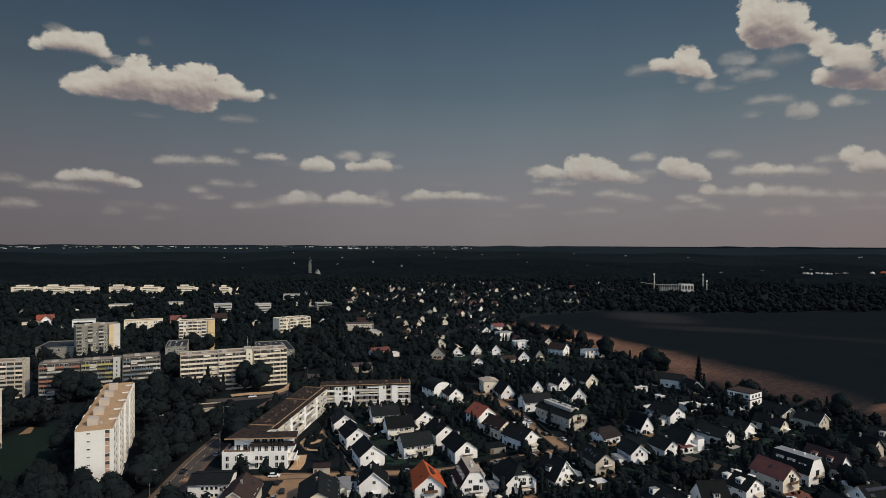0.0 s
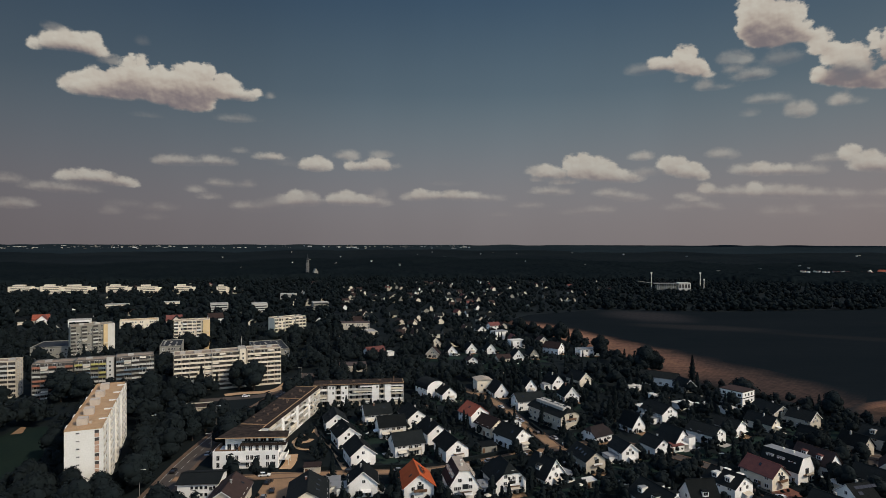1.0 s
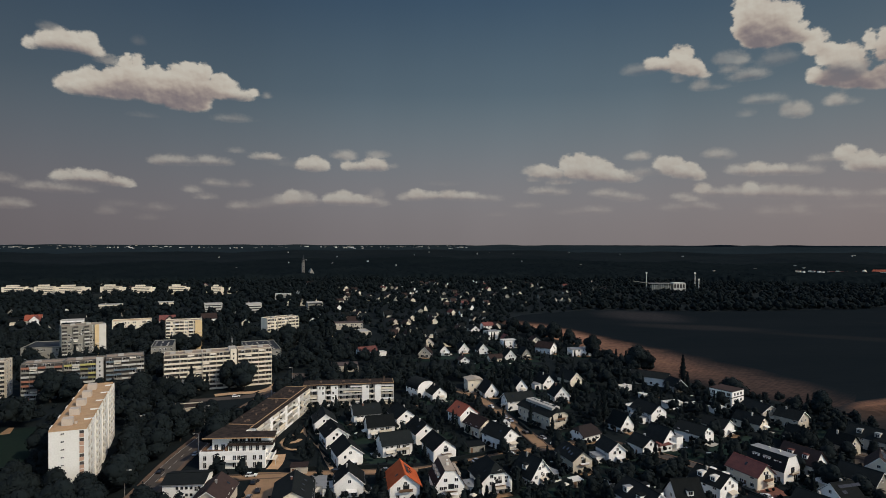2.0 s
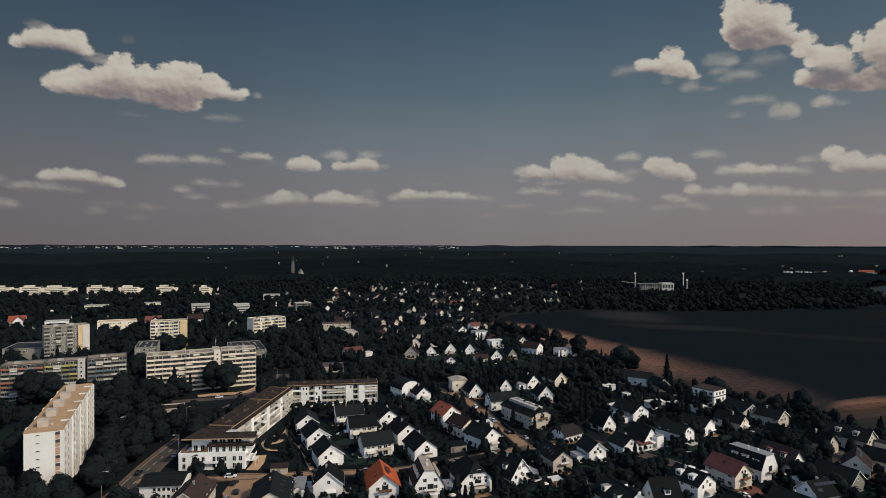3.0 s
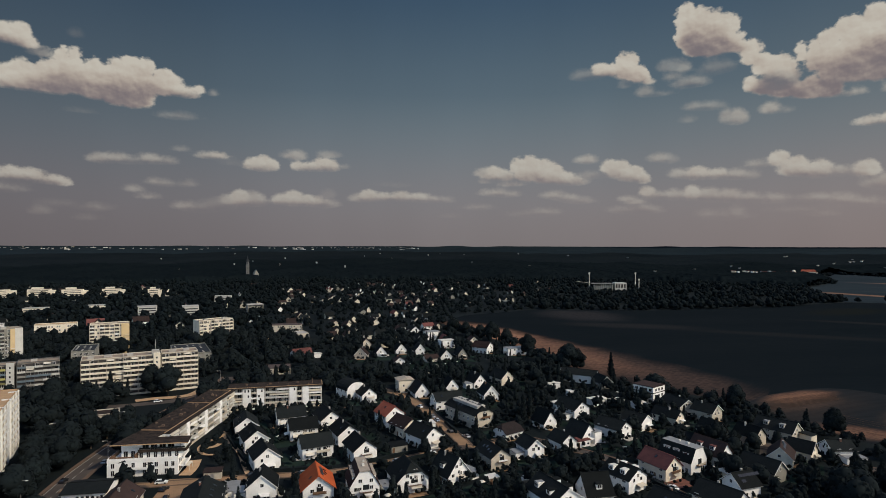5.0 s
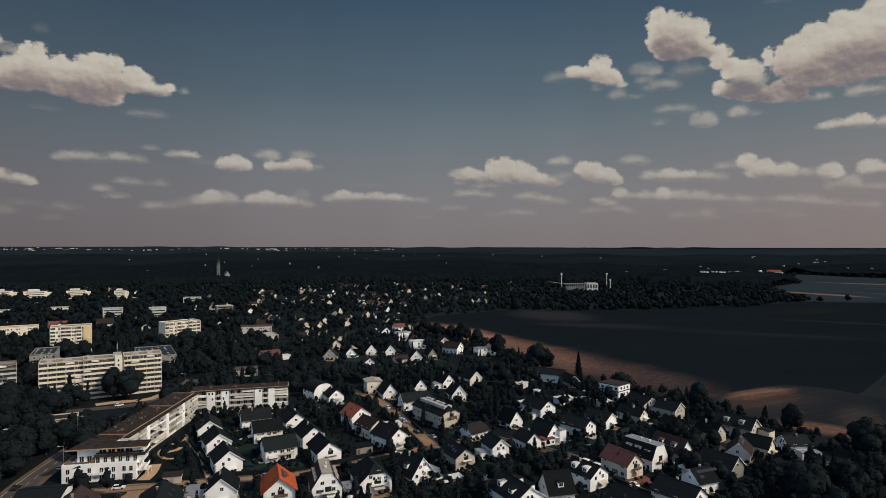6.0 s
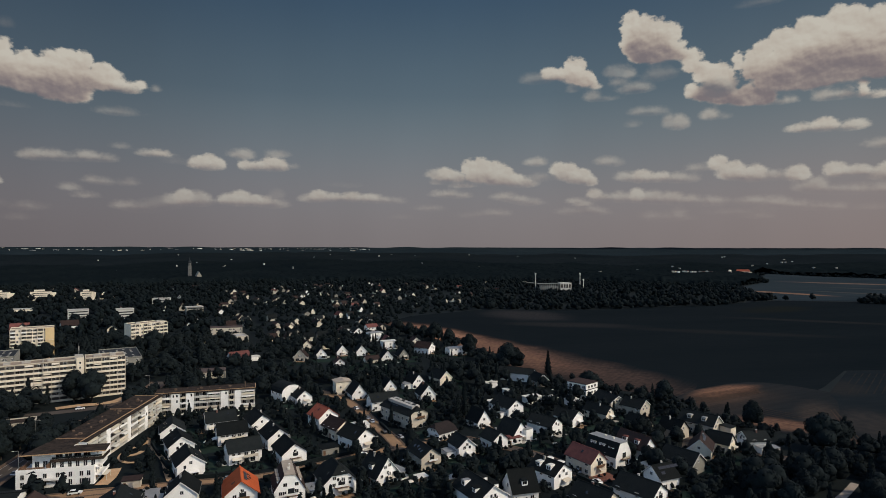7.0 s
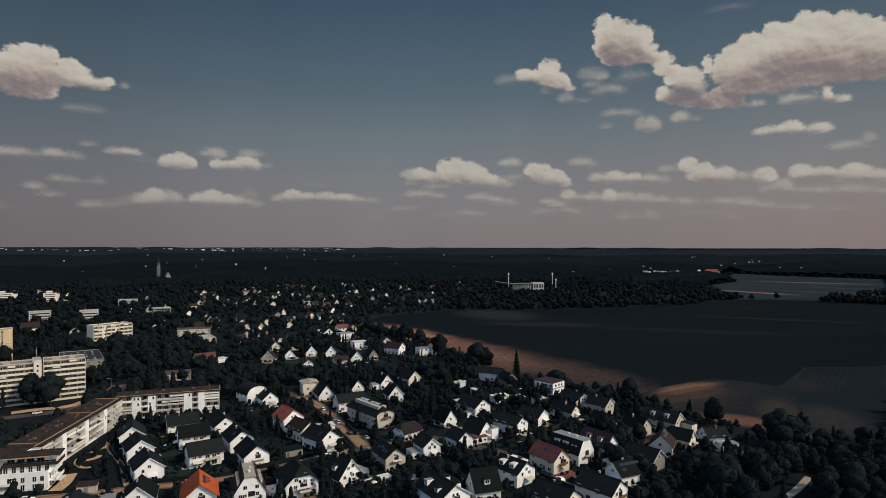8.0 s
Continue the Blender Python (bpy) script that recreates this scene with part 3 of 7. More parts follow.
    loose = math_node("MULTIPLY", span(attr("thick"), 0.3, 1.0, 0.60, 0.27, soft=False), math_node("MULTIPLY_ADD", span(attr("share"), 0.05, 0.6, 1.0, 0.0), span(attr("tall"), 0.6, 2.6, 1.5, 0.6), 1.0))
    cover = span(math_node("DIVIDE", math_node("ADD", inner, math_node("MULTIPLY", loose, 0.35)), loose), -0.2, 1.0, 0.0, 1.0)
    opaque = math_node("MULTIPLY", attr("thick"), span(attr("el"), 1.5, 12.0, 0.52, 0.97, soft=False))
    fade = span(math_node("MULTIPLY_ADD", wisps, 0.5, attr("share")), 0.15, 0.85, 0.0, 1.0)
    keep = span(attr("tall"), 0.6, 2.6, 0.2, 0.9)
    opaque = math_node("MULTIPLY", opaque, math_node("MULTIPLY_ADD", fade, math_node("SUBTRACT", 1.0, keep), keep))

    # lit from behind the viewer and above: bright heads, a violet-grey shaded base
    belly = math_node("SUBTRACT", attr("share"), span(attr("tall"), 2.2, 4.6, 0.0, 0.24))
    lit = math_node("MULTIPLY_ADD", span(belly, 0.0, 0.55, 0.0, 1.0), 0.74, 0.14)
    lit = math_node("MULTIPLY_ADD", math_node("SUBTRACT", smooth_heap, fbm(-0.22, 0.34, 0.75, 2.5, 0.5)), 0.60, lit)
    lit = math_node("MULTIPLY_ADD", math_node("SUBTRACT", lumps, heads(39.88, 9.16, 1.35)), 0.14, lit)
    lit = math_node("MULTIPLY_ADD", math_node("SUBTRACT", fbm(3, 70, 0.38, 3.0), 0.5), 0.55, lit)
    lit = math_node("SUBTRACT", lit, math_node("MULTIPLY", math_node("SUBTRACT", 1.0, attr("thick")), 0.25))
    cloud_col = ramp(lit, CLOUD_STOPS)
    # the sky is dull towards the left, clearest ahead, and warmer and brighter towards the sun's side
    side = ramp(span(attr("az"), 128.0, 38.0, 0.0, 1.0, soft=False), SIDE_STOPS)
    veil = math_node("MULTIPLY_ADD", math_node("SUBTRACT", fbm(90, 0, 0.10, 2.0, 0.5, 0.25), 0.5), 0.32, 2.0)
    tint, veiled = n.new("ShaderNodeVectorMath"), n.new("ShaderNodeVectorMath")
    tint.operation, veiled.operation = "MULTIPLY", "SCALE"
    l.new(clear_sky, tint.inputs[0])
    l.new(side, tint.inputs[1])
    l.new(tint.outputs[0], veiled.inputs[0])
    l.new(veil, veiled.inputs["Scale"])
    mix = n.new("ShaderNodeMix")
    mix.data_type = "RGBA"
    l.new(math_node("MULTIPLY", cover, opaque), mix.inputs[0])
    l.new(veiled.outputs[0], mix.inputs[6])
    l.new(cloud_col, mix.inputs[7])
    glow = n.new("ShaderNodeEmission")
    l.new(mix.outputs[2], glow.inputs[0])
    glow.inputs["Strength"].default_value = SKY_GLOW
    l.new(glow.outputs[0], n["Material Output"].inputs[0])
    me.materials.append(m)
    ob = new("backdrop", me)
    return tagged(ob, "hazy blue-grey sky with scattered cream cumulus clouds", "sky", kind="structure")


SKY_GLOW = 0.88
SKY_STOPS = ((0.0, (0.176, 0.153, 0.155)), (0.13, (0.199, 0.181, 0.187)), (0.30, (0.147, 0.168, 0.188)), (0.48, (0.088, 0.127, 0.157)), (0.85, (0.026, 0.056, 0.103)))
SIDE_STOPS = ((0.0, (0.38, 0.38, 0.395)), (0.25, (0.45, 0.46, 0.47)), (0.5, (0.57, 0.59, 0.59)), (0.75, (0.575, 0.575, 0.565)), (1.0, (0.66, 0.61, 0.57)))
CLOUD_STOPS = ((0.0, (0.185, 0.158, 0.170)), (0.25, (0.285, 0.235, 0.222)), (0.55, (0.445, 0.380, 0.322)), (0.9, (0.545, 0.508, 0.44)))
sky_backdrop()

# ---- ground ----
def rise(d):
    """Height of the land at a distance: flat for 1.9 km, then slowly rising to the low hills on the horizon."""
    s = np.clip((d - 1900.0) / 2750.0, 0, 1)
    return 71.0 * s ** 1.2


def ground_sheet():
    r = np.concatenate([np.arange(0, 1600, 80.0), np.arange(1600, 4701, 100.0)])
    a = np.radians(np.arange(0, 360, 3.0))
    rr, aa = np.meshgrid(r, a, indexing="ij")
    co = np.stack([17 + rr * np.cos(aa), rr * np.sin(aa), rise(rr)], -1)
    rows, cols = rr.shape
    i = np.arange(rows * cols).reshape(rows, cols)
    j = np.roll(i, -1, axis=1)
    faces = np.stack([i[:-1], i[1:], j[1:], j[:-1]], -1).reshape(-1, 4)
    me = bpy.data.meshes.new("ground")
    me.from_pydata(co.reshape(-1, 3).tolist(), [], faces.tolist())
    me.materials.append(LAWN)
    tagged(new("ground", me), "dark green ground of gardens, parkland and woodland", "ground", kind="structure")


ground_sheet()
FIELDS = []


def field(label, material, ring, z=None):
    z = 0.05 + 0.025 * len(FIELDS) if z is None else z + 0.01 * len(FIELDS)
    FIELDS.append([(x, y) for x, y in ring])
    s = Shape().slab([(x, y, z + float(rise(math.hypot(x, y)))) for x, y in ring], 0.04)
    me = s.mesh("field", material)
    bmm = bmesh.new()
    bmm.from_mesh(me)
    bmesh.ops.triangulate(bmm, faces=bmm.faces)
    bmesh.ops.recalc_face_normals(bmm, faces=bmm.faces)
    bmm.to_mesh(me)
    bmm.free()
    return tagged(new("field", me), label, "field", kind="structure")


field("wide dark green crop field under painted cloud shade beyond the housing estate", CROP, [(158, 652), (248, 300), (300, 286), (328, 302), (382, 340), (440, 330), (900, 560), (1150, 838), (851, 768), (738, 815), (560, 762), (391, 742), (240, 768), (140, 716)])
field("orange-brown stubble strip with painted cloud shade beside the gardens", STUBBLE, [(98, 650), (124, 575), (142, 500), (150, 450), (157, 412), (170, 384), (182, 352), (199, 324), (222, 298), (244, 307), (264, 331), (163, 652), (139, 715)])
field("grey-brown harvested field with orange swaths", PLOUGH, [(223, 295), (226, 262), (233, 236), (240, 222), (253, 203), (268, 232), (309, 272), (321, 290), (313, 308), (304, 318), (293, 323), (279, 321.5), (264, 317), (252, 313), (240, 308)])
field("grey-green field with pale tramlines", CROP_B, [(254, 202), (286, 200), (440, 328), (382, 338), (318, 288), (307, 271), (269, 231)])
field("smooth dark green park lawn", PARK_LAWN, [(-139, 204), (-126, 203), (-133, 225), (-149, 256), (-168, 285), (-180, 280), (-178, 258)])
field("pale grey-green far field behind a line of trees", FAR_CROP, [(741, 822), (851, 776), (1100, 861), (1335, 1040), (1560, 1240), (1440, 1432), (1376, 1600), (1240, 1480), (1061, 1230), (894, 1098), (800, 960)])
field("sandy play area at the edge of the lawn", PAVING, [(-177, 273), (-173, 275), (-177, 284), (-179.5, 284)], 0.15)
for k in range(7):
    x, y = 317 + 4.6 * k, 286 - 1.1 * k
    for a, b in ((0.02, 0.40), (0.44, 0.72), (0.78, 0.97)):
        field("pale wheel track in the crop", TRACK, [(x + 61 * a, y + 47 * a), (x + 61 * a + 1.1, y + 47 * a), (x + 61 * b + 1.1, y + 47 * b), (x + 61 * b, y + 47 * b)], 0.02)
for dx in (0.0, 2.2):
    field("sandy wheel rut along the harvested field", SWATH, [(289 + dx, 258), (289.4 + dx, 258), (276.9 + dx, 240), (266.4 + dx, 225), (256.4 + dx, 210), (256 + dx, 210), (266 + dx, 225), (276.5 + dx, 240)], 0.06)

field("green allotment plots among the trees", PARK_LAWN, [(48, 384), (90, 379), (97, 410), (79, 433), (45, 428)])

# ---- roads ----
ROADS = []


def ribbon(pts, width, z, thick=0.04):
    """A flat strip of road along the points."""
    p = [Vector((x, y)) for x, y in pts]
    sides = []
    for i, q in enumerate(p):
        d = (p[min(i + 1, len(p) - 1)] - p[max(i - 1, 0)]).normalized()
        sides.append((q + Vector((-d.y, d.x)) * width / 2, q - Vector((-d.y, d.x)) * width / 2))
    s = Shape()
    for (a, b), (c, d) in zip(sides, sides[1:]):
        s.slab([(b.x, b.y, z), (d.x, d.y, z), (c.x, c.y, z), (a.x, a.y, z)], thick)
    return s, sides


def smooth(pts, n=6):
    """Catmull-Rom curve through the points."""
    p = [Vector(q) for q in (pts[0], *pts, pts[-1])]
    out = []
    for i in range(1, len(p) - 2):
        for k in range(n):
            t = k / n
            a, b, c, d = p[i - 1:i + 3]
            out.append(0.5 * ((2 * b) + (c - a) * t + (2 * a - 5 * b + 4 * c - d) * t * t + (3 * b - a - 3 * c + d) * t ** 3))
    return [(q.x, q.y) for q in out] + [tuple(pts[-1])]


def road(label, pts, width, material, pavement=0.0, dashes=False, name="road"):
    pts = smooth(pts)
    ROADS.append((pts, width / 2 + pavement))
    s, sides = ribbon(pts, width, 0.06 + 0.013 * len(ROADS))
    ob = tagged(new(name, s.mesh(name, material)), label, name, kind="structure")
    if pavement:
        for k in (0, 1):
            edge = []
            for a, b in sides:
                q = a if k == 0 else b
                out = (a - b).normalized() * (1 if k == 0 else -1)
                edge.append((q + out * pavement / 2))
            t, _ = ribbon([(q.x, q.y) for q in edge], pavement, 0.24 + 0.008 * len(ROADS), 0.2)
            tagged(new("pavement", t.mesh("pavement", FOOTWAY)), "brownish raised pavement beside the road", "pavement", kind="structure")
    if dashes:
        t = Shape()
        for (ax, ay), (bx, by) in zip(pts, pts[1:]):
            v = Vector((bx - ax, by - ay))
            L, v = v.length, v.normalized()
            w = Vector((-v.y, v.x)) * 0.11
            d = 0.0
            while d + 3 < L:
                a, b = Vector((ax, ay)) + v * d, Vector((ax, ay)) + v * (d + 3)
                t.slab([(*(a - w), 0.09), (*(b - w), 0.09), (*(b + w), 0.09), (*(a + w), 0.09)], 0.01)
                d += 8
        part("lane_marking", t, PAINT, ob)
    return ob


for k in range(9):
    path = [(224 + 1.6 * k, 284 + 2.0 * k), (237 + 1.7 * k, 285 + 2.1 * k), (256 + 1.2 * k, 290 + 1.9 * k), (280 + 0.9 * k, 297 + 1.5 * k)]
    s, _ = ribbon(smooth(path)[2 + k % 3:24 - k % 4], 0.34, 0.36 + 0.004 * k)
    tagged(new("field", s.mesh("field", SWATH)), "thin curved straw swath in the harvested field", "field", kind="structure")
for k in range(7):
    s, _ = ribbon(smooth([(238 + 2.9 * k, 258 + 2.4 * k), (244 + 3.0 * k, 246 + 2 * k), (251 + 3.1 * k, 235 + 2.2 * k)])[(k * 5) % 4:12 - (k * 3) % 5], 0.3, 0.40 + 0.004 * k)
    tagged(new("field", s.mesh("field", SWATH)), "thin straw swath in the harvested field", "field", kind="structure")
road("grey asphalt main road with dashed markings", [(-84, 150), (-84, 203), (-85, 242), (-82, 290), (-74, 335), (-70, 355), (-67.5, 374), (-67, 396)], 7.4, ASPHALT, 1.6, True)
road("asphalt side road curving off beside the apartment blocks", [(-76, 346), (-84, 338), (-98, 333), (-114, 329)], 7.0, ASPHALT)
road("narrow sandy residential lane", [(-84, 219), (-57, 219.5), (-23, 222.5), (12.5, 225), (49.5, 241), (66, 246), (92, 252)], 3.8, PAVING, 0.8)
road("sandy residential lane rising from the junction", [(63, 245), (60, 262), (56.5, 276), (51, 303), (43, 329), (30, 352)], 5.0, PAVING, 0.7)
road("narrow residential street between hedges", [(92, 252), (118, 222), (126, 190), (132, 150)], 4.5, ASPHALT, 1.0)
road("narrow residential street between gardens", [(176, 240), (186, 232), (197, 221), (214, 198)], 4.5, ASPHALT, 1.0)
road("pale farm track at the edge of the wood", [(160, 142), (186, 158), (203, 166.5), (217, 175)], 2.6, KERB)
road("red brick-paved yard beside the cream house", [(122, 190), (128, 197), (136, 199)], 7.0, BRICKPAVE, name="yard")
road("grey forecourt between the gardens", [(178, 215), (186, 226), (193, 234)], 6.0, ASPHALT, name="yard")
road("sandy yard in front of the garages", [(-44, 224), (-44, 202), (-42, 170)], 12.0, PAVING)
road("sandy garden footpath", [(-22.8, 226), (-25.6, 234), (-30.7, 249.6), (-36.5, 261), (-41, 271), (-44, 280)], 1.9, SAND, name="footpath")
road("winding sandy garden footpath", [(-42, 273.5), (-45, 268.6), (-47.3, 264.8), (-48.6, 258.8), (-47.2, 253), (-43.8, 249), (-40, 248.6)], 1.6, SAND, name="footpath")
road("small sandy seating place in the garden loop", [(-46, 257), (-44, 257.6), (-42.2, 259.3), (-41.5, 262)], 2.2, SAND, name="footpath")
for cx, cy in ((-44, 268), (-47, 262), (-48, 255), (-43, 250), (-43, 259), (-46, 247), (-41, 244), (-50, 249), (-24.5, 229.5), (-25.5, 233), (-27, 236.5), (-28, 240), (-29.3, 243.5), (-30.5, 247.5), (-32.5, 252), (-35, 257)):
    clear(cx, cy, 3.2)
road("sandy paved patio beside the terraced apartment house", [(-45.5, 227), (-45, 234), (-46, 243)], 4.5, SAND, name="yard")
road("curved sandy pavement by the bus stop", [(-74, 380), (-75.2, 368), (-76, 357), (-79.5, 349), (-86, 345.5), (-95, 344), (-104, 340)], 5.6, SAND, name="footpath")
for cx, cy in ((-78, 352), (-84, 346), (-93, 344), (-80, 338), (-88, 334), (-78, 326), (-84, 322), (-75, 315), (-80, 310)):
    clear(cx, cy, 6.5)
edge_line, _ = ribbon(smooth([(-87.4, 150), (-87.4, 203), (-88.4, 242), (-85.4, 290)]), 0.22, 0.1, 0.01)
tagged(new("lane_marking", edge_line.mesh("lane_marking", PAINT)), "white edge line along the asphalt main road", "road marking", kind="structure")

# ---- apartment blocks ----
PALE = mat("pale_balustrade", (0.5, 0.48, 0.43), (0.38, 0.37, 0.33), 0.5, 4.0, 0.7, 0.05)


def apartment(label, at, yaw, L, D, floors, fh, bays, wall, parapet, roof_mat, back=RECESS, bare=(), name="apartment_block", balcony=1.0, stairs=(), boxes=(), rim=0.5, ends=0, overhang=0.0, edge=None, end_wall=None, white_bays=0.0, cross=(), stair_wall=None, bay_wall=None, strip=0.0, fronts=()):
    """A flat-roofed block: x runs along the front, y goes back, the front looks to -y. bare: bays with a plain wall and windows in place of balconies.
    parapet: a material, or a list of them taken in turn."""
    H = floors * fh
    top = thing(name, pose(at[0], at[1], 0, 0, 0, yaw), label, "apartment building", "apartment blocks")
    w = L / bays
    part("wall", Shape().box(0, L, 0, D, 0, H), wall, top)
    o = overhang
    part("roof", Shape().box(-o, L + o, -o - (balcony if o else 0), D + o, H + 0.004, H + 0.22), roof_mat, top)
    if rim:
        for a in ((-o, L + o, -o - 0.05, -o + 0.25), (-o, L + o, D + o - 0.25, D + o + 0.05), (-o - 0.05, -o + 0.25, -o + 0.25, D + o - 0.25), (L + o - 0.25, L + o + 0.05, -o + 0.25, D + o - 0.25)):
            part("roof_edge", Shape().box(*a, H + 0.22, H + 0.22 + rim), (edge if a[2] < 0 and a[1] > L - 1 else roof_mat) if edge else wall, top)
    for q in cross:
        part("fire_wall", Shape().box(q, q + 0.5, -o, D + o, H + 0.23, H + 0.48), PAVING, top, "tan fire wall across the roof")
    if white_bays:
        part("white_bay", Shape().box(L * (1 - white_bays), L + 0.1, -balcony - 0.3, 0, 0, H + 0.5), bay_wall or WHITE, top, "bright plain end bay")
    if strip:
        part("ochre_bay", Shape().box(L * strip, L * (1 - white_bays) - 0.05, -balcony - 0.12, 0, 0, H + 0.2), YELLOW, top, "ochre stair bay")
    if end_wall:
        part("end_wall", Shape().box(L + 0.004, L + 0.12, -balcony, D, 0, H + 0.6), end_wall, top, "bright plain end wall")
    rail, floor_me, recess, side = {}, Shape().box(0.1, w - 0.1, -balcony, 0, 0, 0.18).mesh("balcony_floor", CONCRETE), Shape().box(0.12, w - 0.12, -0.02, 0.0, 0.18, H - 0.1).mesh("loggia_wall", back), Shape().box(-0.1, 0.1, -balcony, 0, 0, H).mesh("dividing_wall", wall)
    kinds = parapet if isinstance(parapet, (list, tuple)) else [parapet]
    for k in kinds:
        rail[k] = Shape().box(0.1, w - 0.1, -balcony - 0.08, -balcony, 0.0, 1.12).mesh("balustrade", k)
    rnd = random.Random(int(L * 10 + floors))
    at_x = 0.0
    for kind, wide in fronts:
        front_bay(top, kind, at_x, wide, floors, fh, balcony, rnd)
        at_x += wide
    for b in range(0 if fronts else bays):
        if b in stairs:
            part("stair_tower", Shape().box(b * w + 0.2, (b + 1) * w - 0.2, -balcony - 0.5, 0, 0, H + 1.6), stair_wall or wall, top)
            for f in range(floors):
                window(top, (b + 0.5) * w, -balcony - 0.5, f * fh + 1.0, 0, 0.8, 1.1)
            continue
        if b in bare:
            for f in range(floors):
                for u in (0.3, 0.7):
                    if rnd.random() < 0.42:
                        continue
                    window(top, (b + u) * w, 0, f * fh + 0.9, 0, 1.1, 1.4)
            continue
        part("dividing_wall", side, None, top, at=pose(b * w, 0, 0))
        # Thin back plate; its default near-black colour carries the recess shade
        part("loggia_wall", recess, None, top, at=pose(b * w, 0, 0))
        for f in range(floors):
            bal = part("balcony", floor_me, None, top, at=pose(b * w, 0, f * fh))
            part("balustrade", rail[rnd.choice(kinds)], None, bal)
            if rnd.random() < 0.55:
                window(top, (b + rnd.choice((0.3, 0.35, 0.65, 0.7))) * w, -0.02, f * fh + 0.35, 0, 1.5, 2.0)
            if rnd.random() < (0.2 if balcony > 1.2 else 0.1 if balcony > 0.6 else 0):
                part("awning", Shape().slab([(0.3, -balcony - 0.9, fh - 0.75), (w - 0.3, -balcony - 0.9, fh - 0.75), (w - 0.3, -0.1, fh - 0.15), (0.3, -0.1, fh - 0.15)], 0.06), CANVAS, bal)
    if not fronts:
        part("dividing_wall", side, None, top, at=pose(L, 0, 0))
    for f in range(floors):
        if ends == 1:
            window(top, 0, D * 0.42, f * fh + 1.3, -90, 1.1, 0.55)
        elif ends == 2:
            for v in (0.25, 0.7):
                window(top, L, D * v, f * fh + 0.9, 90, 1.2, 1.4)
    for x, y, bx, by, h in boxes:
        part("rooftop_plant_room", Shape().box(x, x + bx, y, y + by, H + 0.22, H + h), PLANTROOM if floors == 9 else FOOTWAY if fronts else CONCRETE, top)
    a = radians(yaw)
    n = max(1, int(L / 6))
    for i in range(n + 1):
        for v in (0.0, 0.5, 1.0):
            clear(at[0] + math.cos(a) * L * i / n - math.sin(a) * D * v, at[1] + math.sin(a) * L * i / n + math.cos(a) * D * v, 7)
    return top


def front_bay(top, kind, x, w, floors, fh, deep, rnd):
    """One bay of a terraced front: a projecting white wall (W), a narrow planted loggia (R), or wide balconies with parapets and blinds (B)."""
    H = floors * fh
    if kind == "W":
        part("wall_bay", Shape().box(x, x + w, -deep - 0.12, 0, 0, H), WHITE, top)
        for f in range(floors):
            for u in ((0.5,) if w < 3.4 else (0.3, 0.7)):
                if rnd.random() < 0.16:
                    window(top, x + u * w, -deep - 0.12, f * fh + 0.95, 0, 0.7, 1.2)
        return
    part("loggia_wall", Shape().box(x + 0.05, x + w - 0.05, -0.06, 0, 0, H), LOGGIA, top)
    if kind == "B":
        for q in (x, x + w):
            part("dividing_wall", Shape().box(q - 0.085, q + 0.085, -deep, 0, 0, H), WHITE, top)
    for f in range(floors):
        z, out = f * fh, deep * (1.0 if kind == "R" else rnd.choice((1.0, 1.0, 1.12)))
        bal = part("balcony", Shape().box(x + 0.1, x + w - 0.1, -out, -0.07, z, z + 0.2), CONCRETE, top)
        part("balustrade", Shape().box(x + 0.1, x + w - 0.1, -out - 0.08, -out, z, z + rnd.choice((0.95, 1.1))), rnd.choice((WHITE, PALE, PALE, BEIGE, CREAM)), bal)
        doors = max(1, int(w / 2.6))
        for k in range(doors):
            window(top, x + (k + 0.5) * w / doors, -0.06, z + 0.25, 0, 1.5, 2.0)
        if kind == "B" and rnd.random() < 0.42:
            a, b = (0.15, w - 0.15) if rnd.random() < 0.6 else (w * 0.45, w - 0.15)
            part("blind", Shape().slab([(x + a, -out - 0.75, z + fh - 0.95), (x + b, -out - 0.75, z + fh - 0.95), (x + b, -0.2, z + fh - 0.2), (x + a, -0.2, z + fh - 0.2)], 0.06), rnd.choice((CANVAS, CANVAS, BEIGE, FRAME)), bal, "pale cloth blind")
        if rnd.random() < (0.9 if kind == "R" else 0.4):
            u = rnd.uniform(0.2, 0.6)
            part("balcony_plant", Shape().prism([(x + u * w - 0.5, -out - 0.2, z + 0.9), (x + u * w + 0.6, -out - 0.2, z + 0.9), (x + u * w + 0.6, -out + 0.35, z + 0.9), (x + u * w - 0.5, -out + 0.35, z + 0.9)],
                                                 [(x + u * w - 0.3, -out - 0.1, z + 1.55), (x + u * w + 0.4, -out - 0.15, z + 1.4), (x + u * w + 0.5, -out + 0.2, z + 1.5), (x + u * w - 0.35, -out + 0.2, z + 1.45)]), LEAF, bal, "dark green balcony plant")


CONCRETE_PALE = mat("pale_end_render", (0.56, 0.53, 0.47), (0.45, 0.43, 0.38), 0.2, 2.0, 0.9, 0.08)
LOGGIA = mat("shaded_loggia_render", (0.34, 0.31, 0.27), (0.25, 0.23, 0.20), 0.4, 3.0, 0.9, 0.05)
SLABROOF = mat("brownish_roof_gravel", (0.30, 0.235, 0.175), (0.19, 0.15, 0.115), 0.25, 3.0, 0.95, 0.15, spec=0.05)
PLANTROOM = mat("pinkish_grey_render", (0.46, 0.39, 0.315), (0.36, 0.305, 0.25), 0.4, 4.0, 0.9, 0.08)
TERRACOTTA = mat("peach_panel", (0.46, 0.30, 0.21), (0.36, 0.23, 0.16), 0.5, 4.0, 0.9, 0.05)
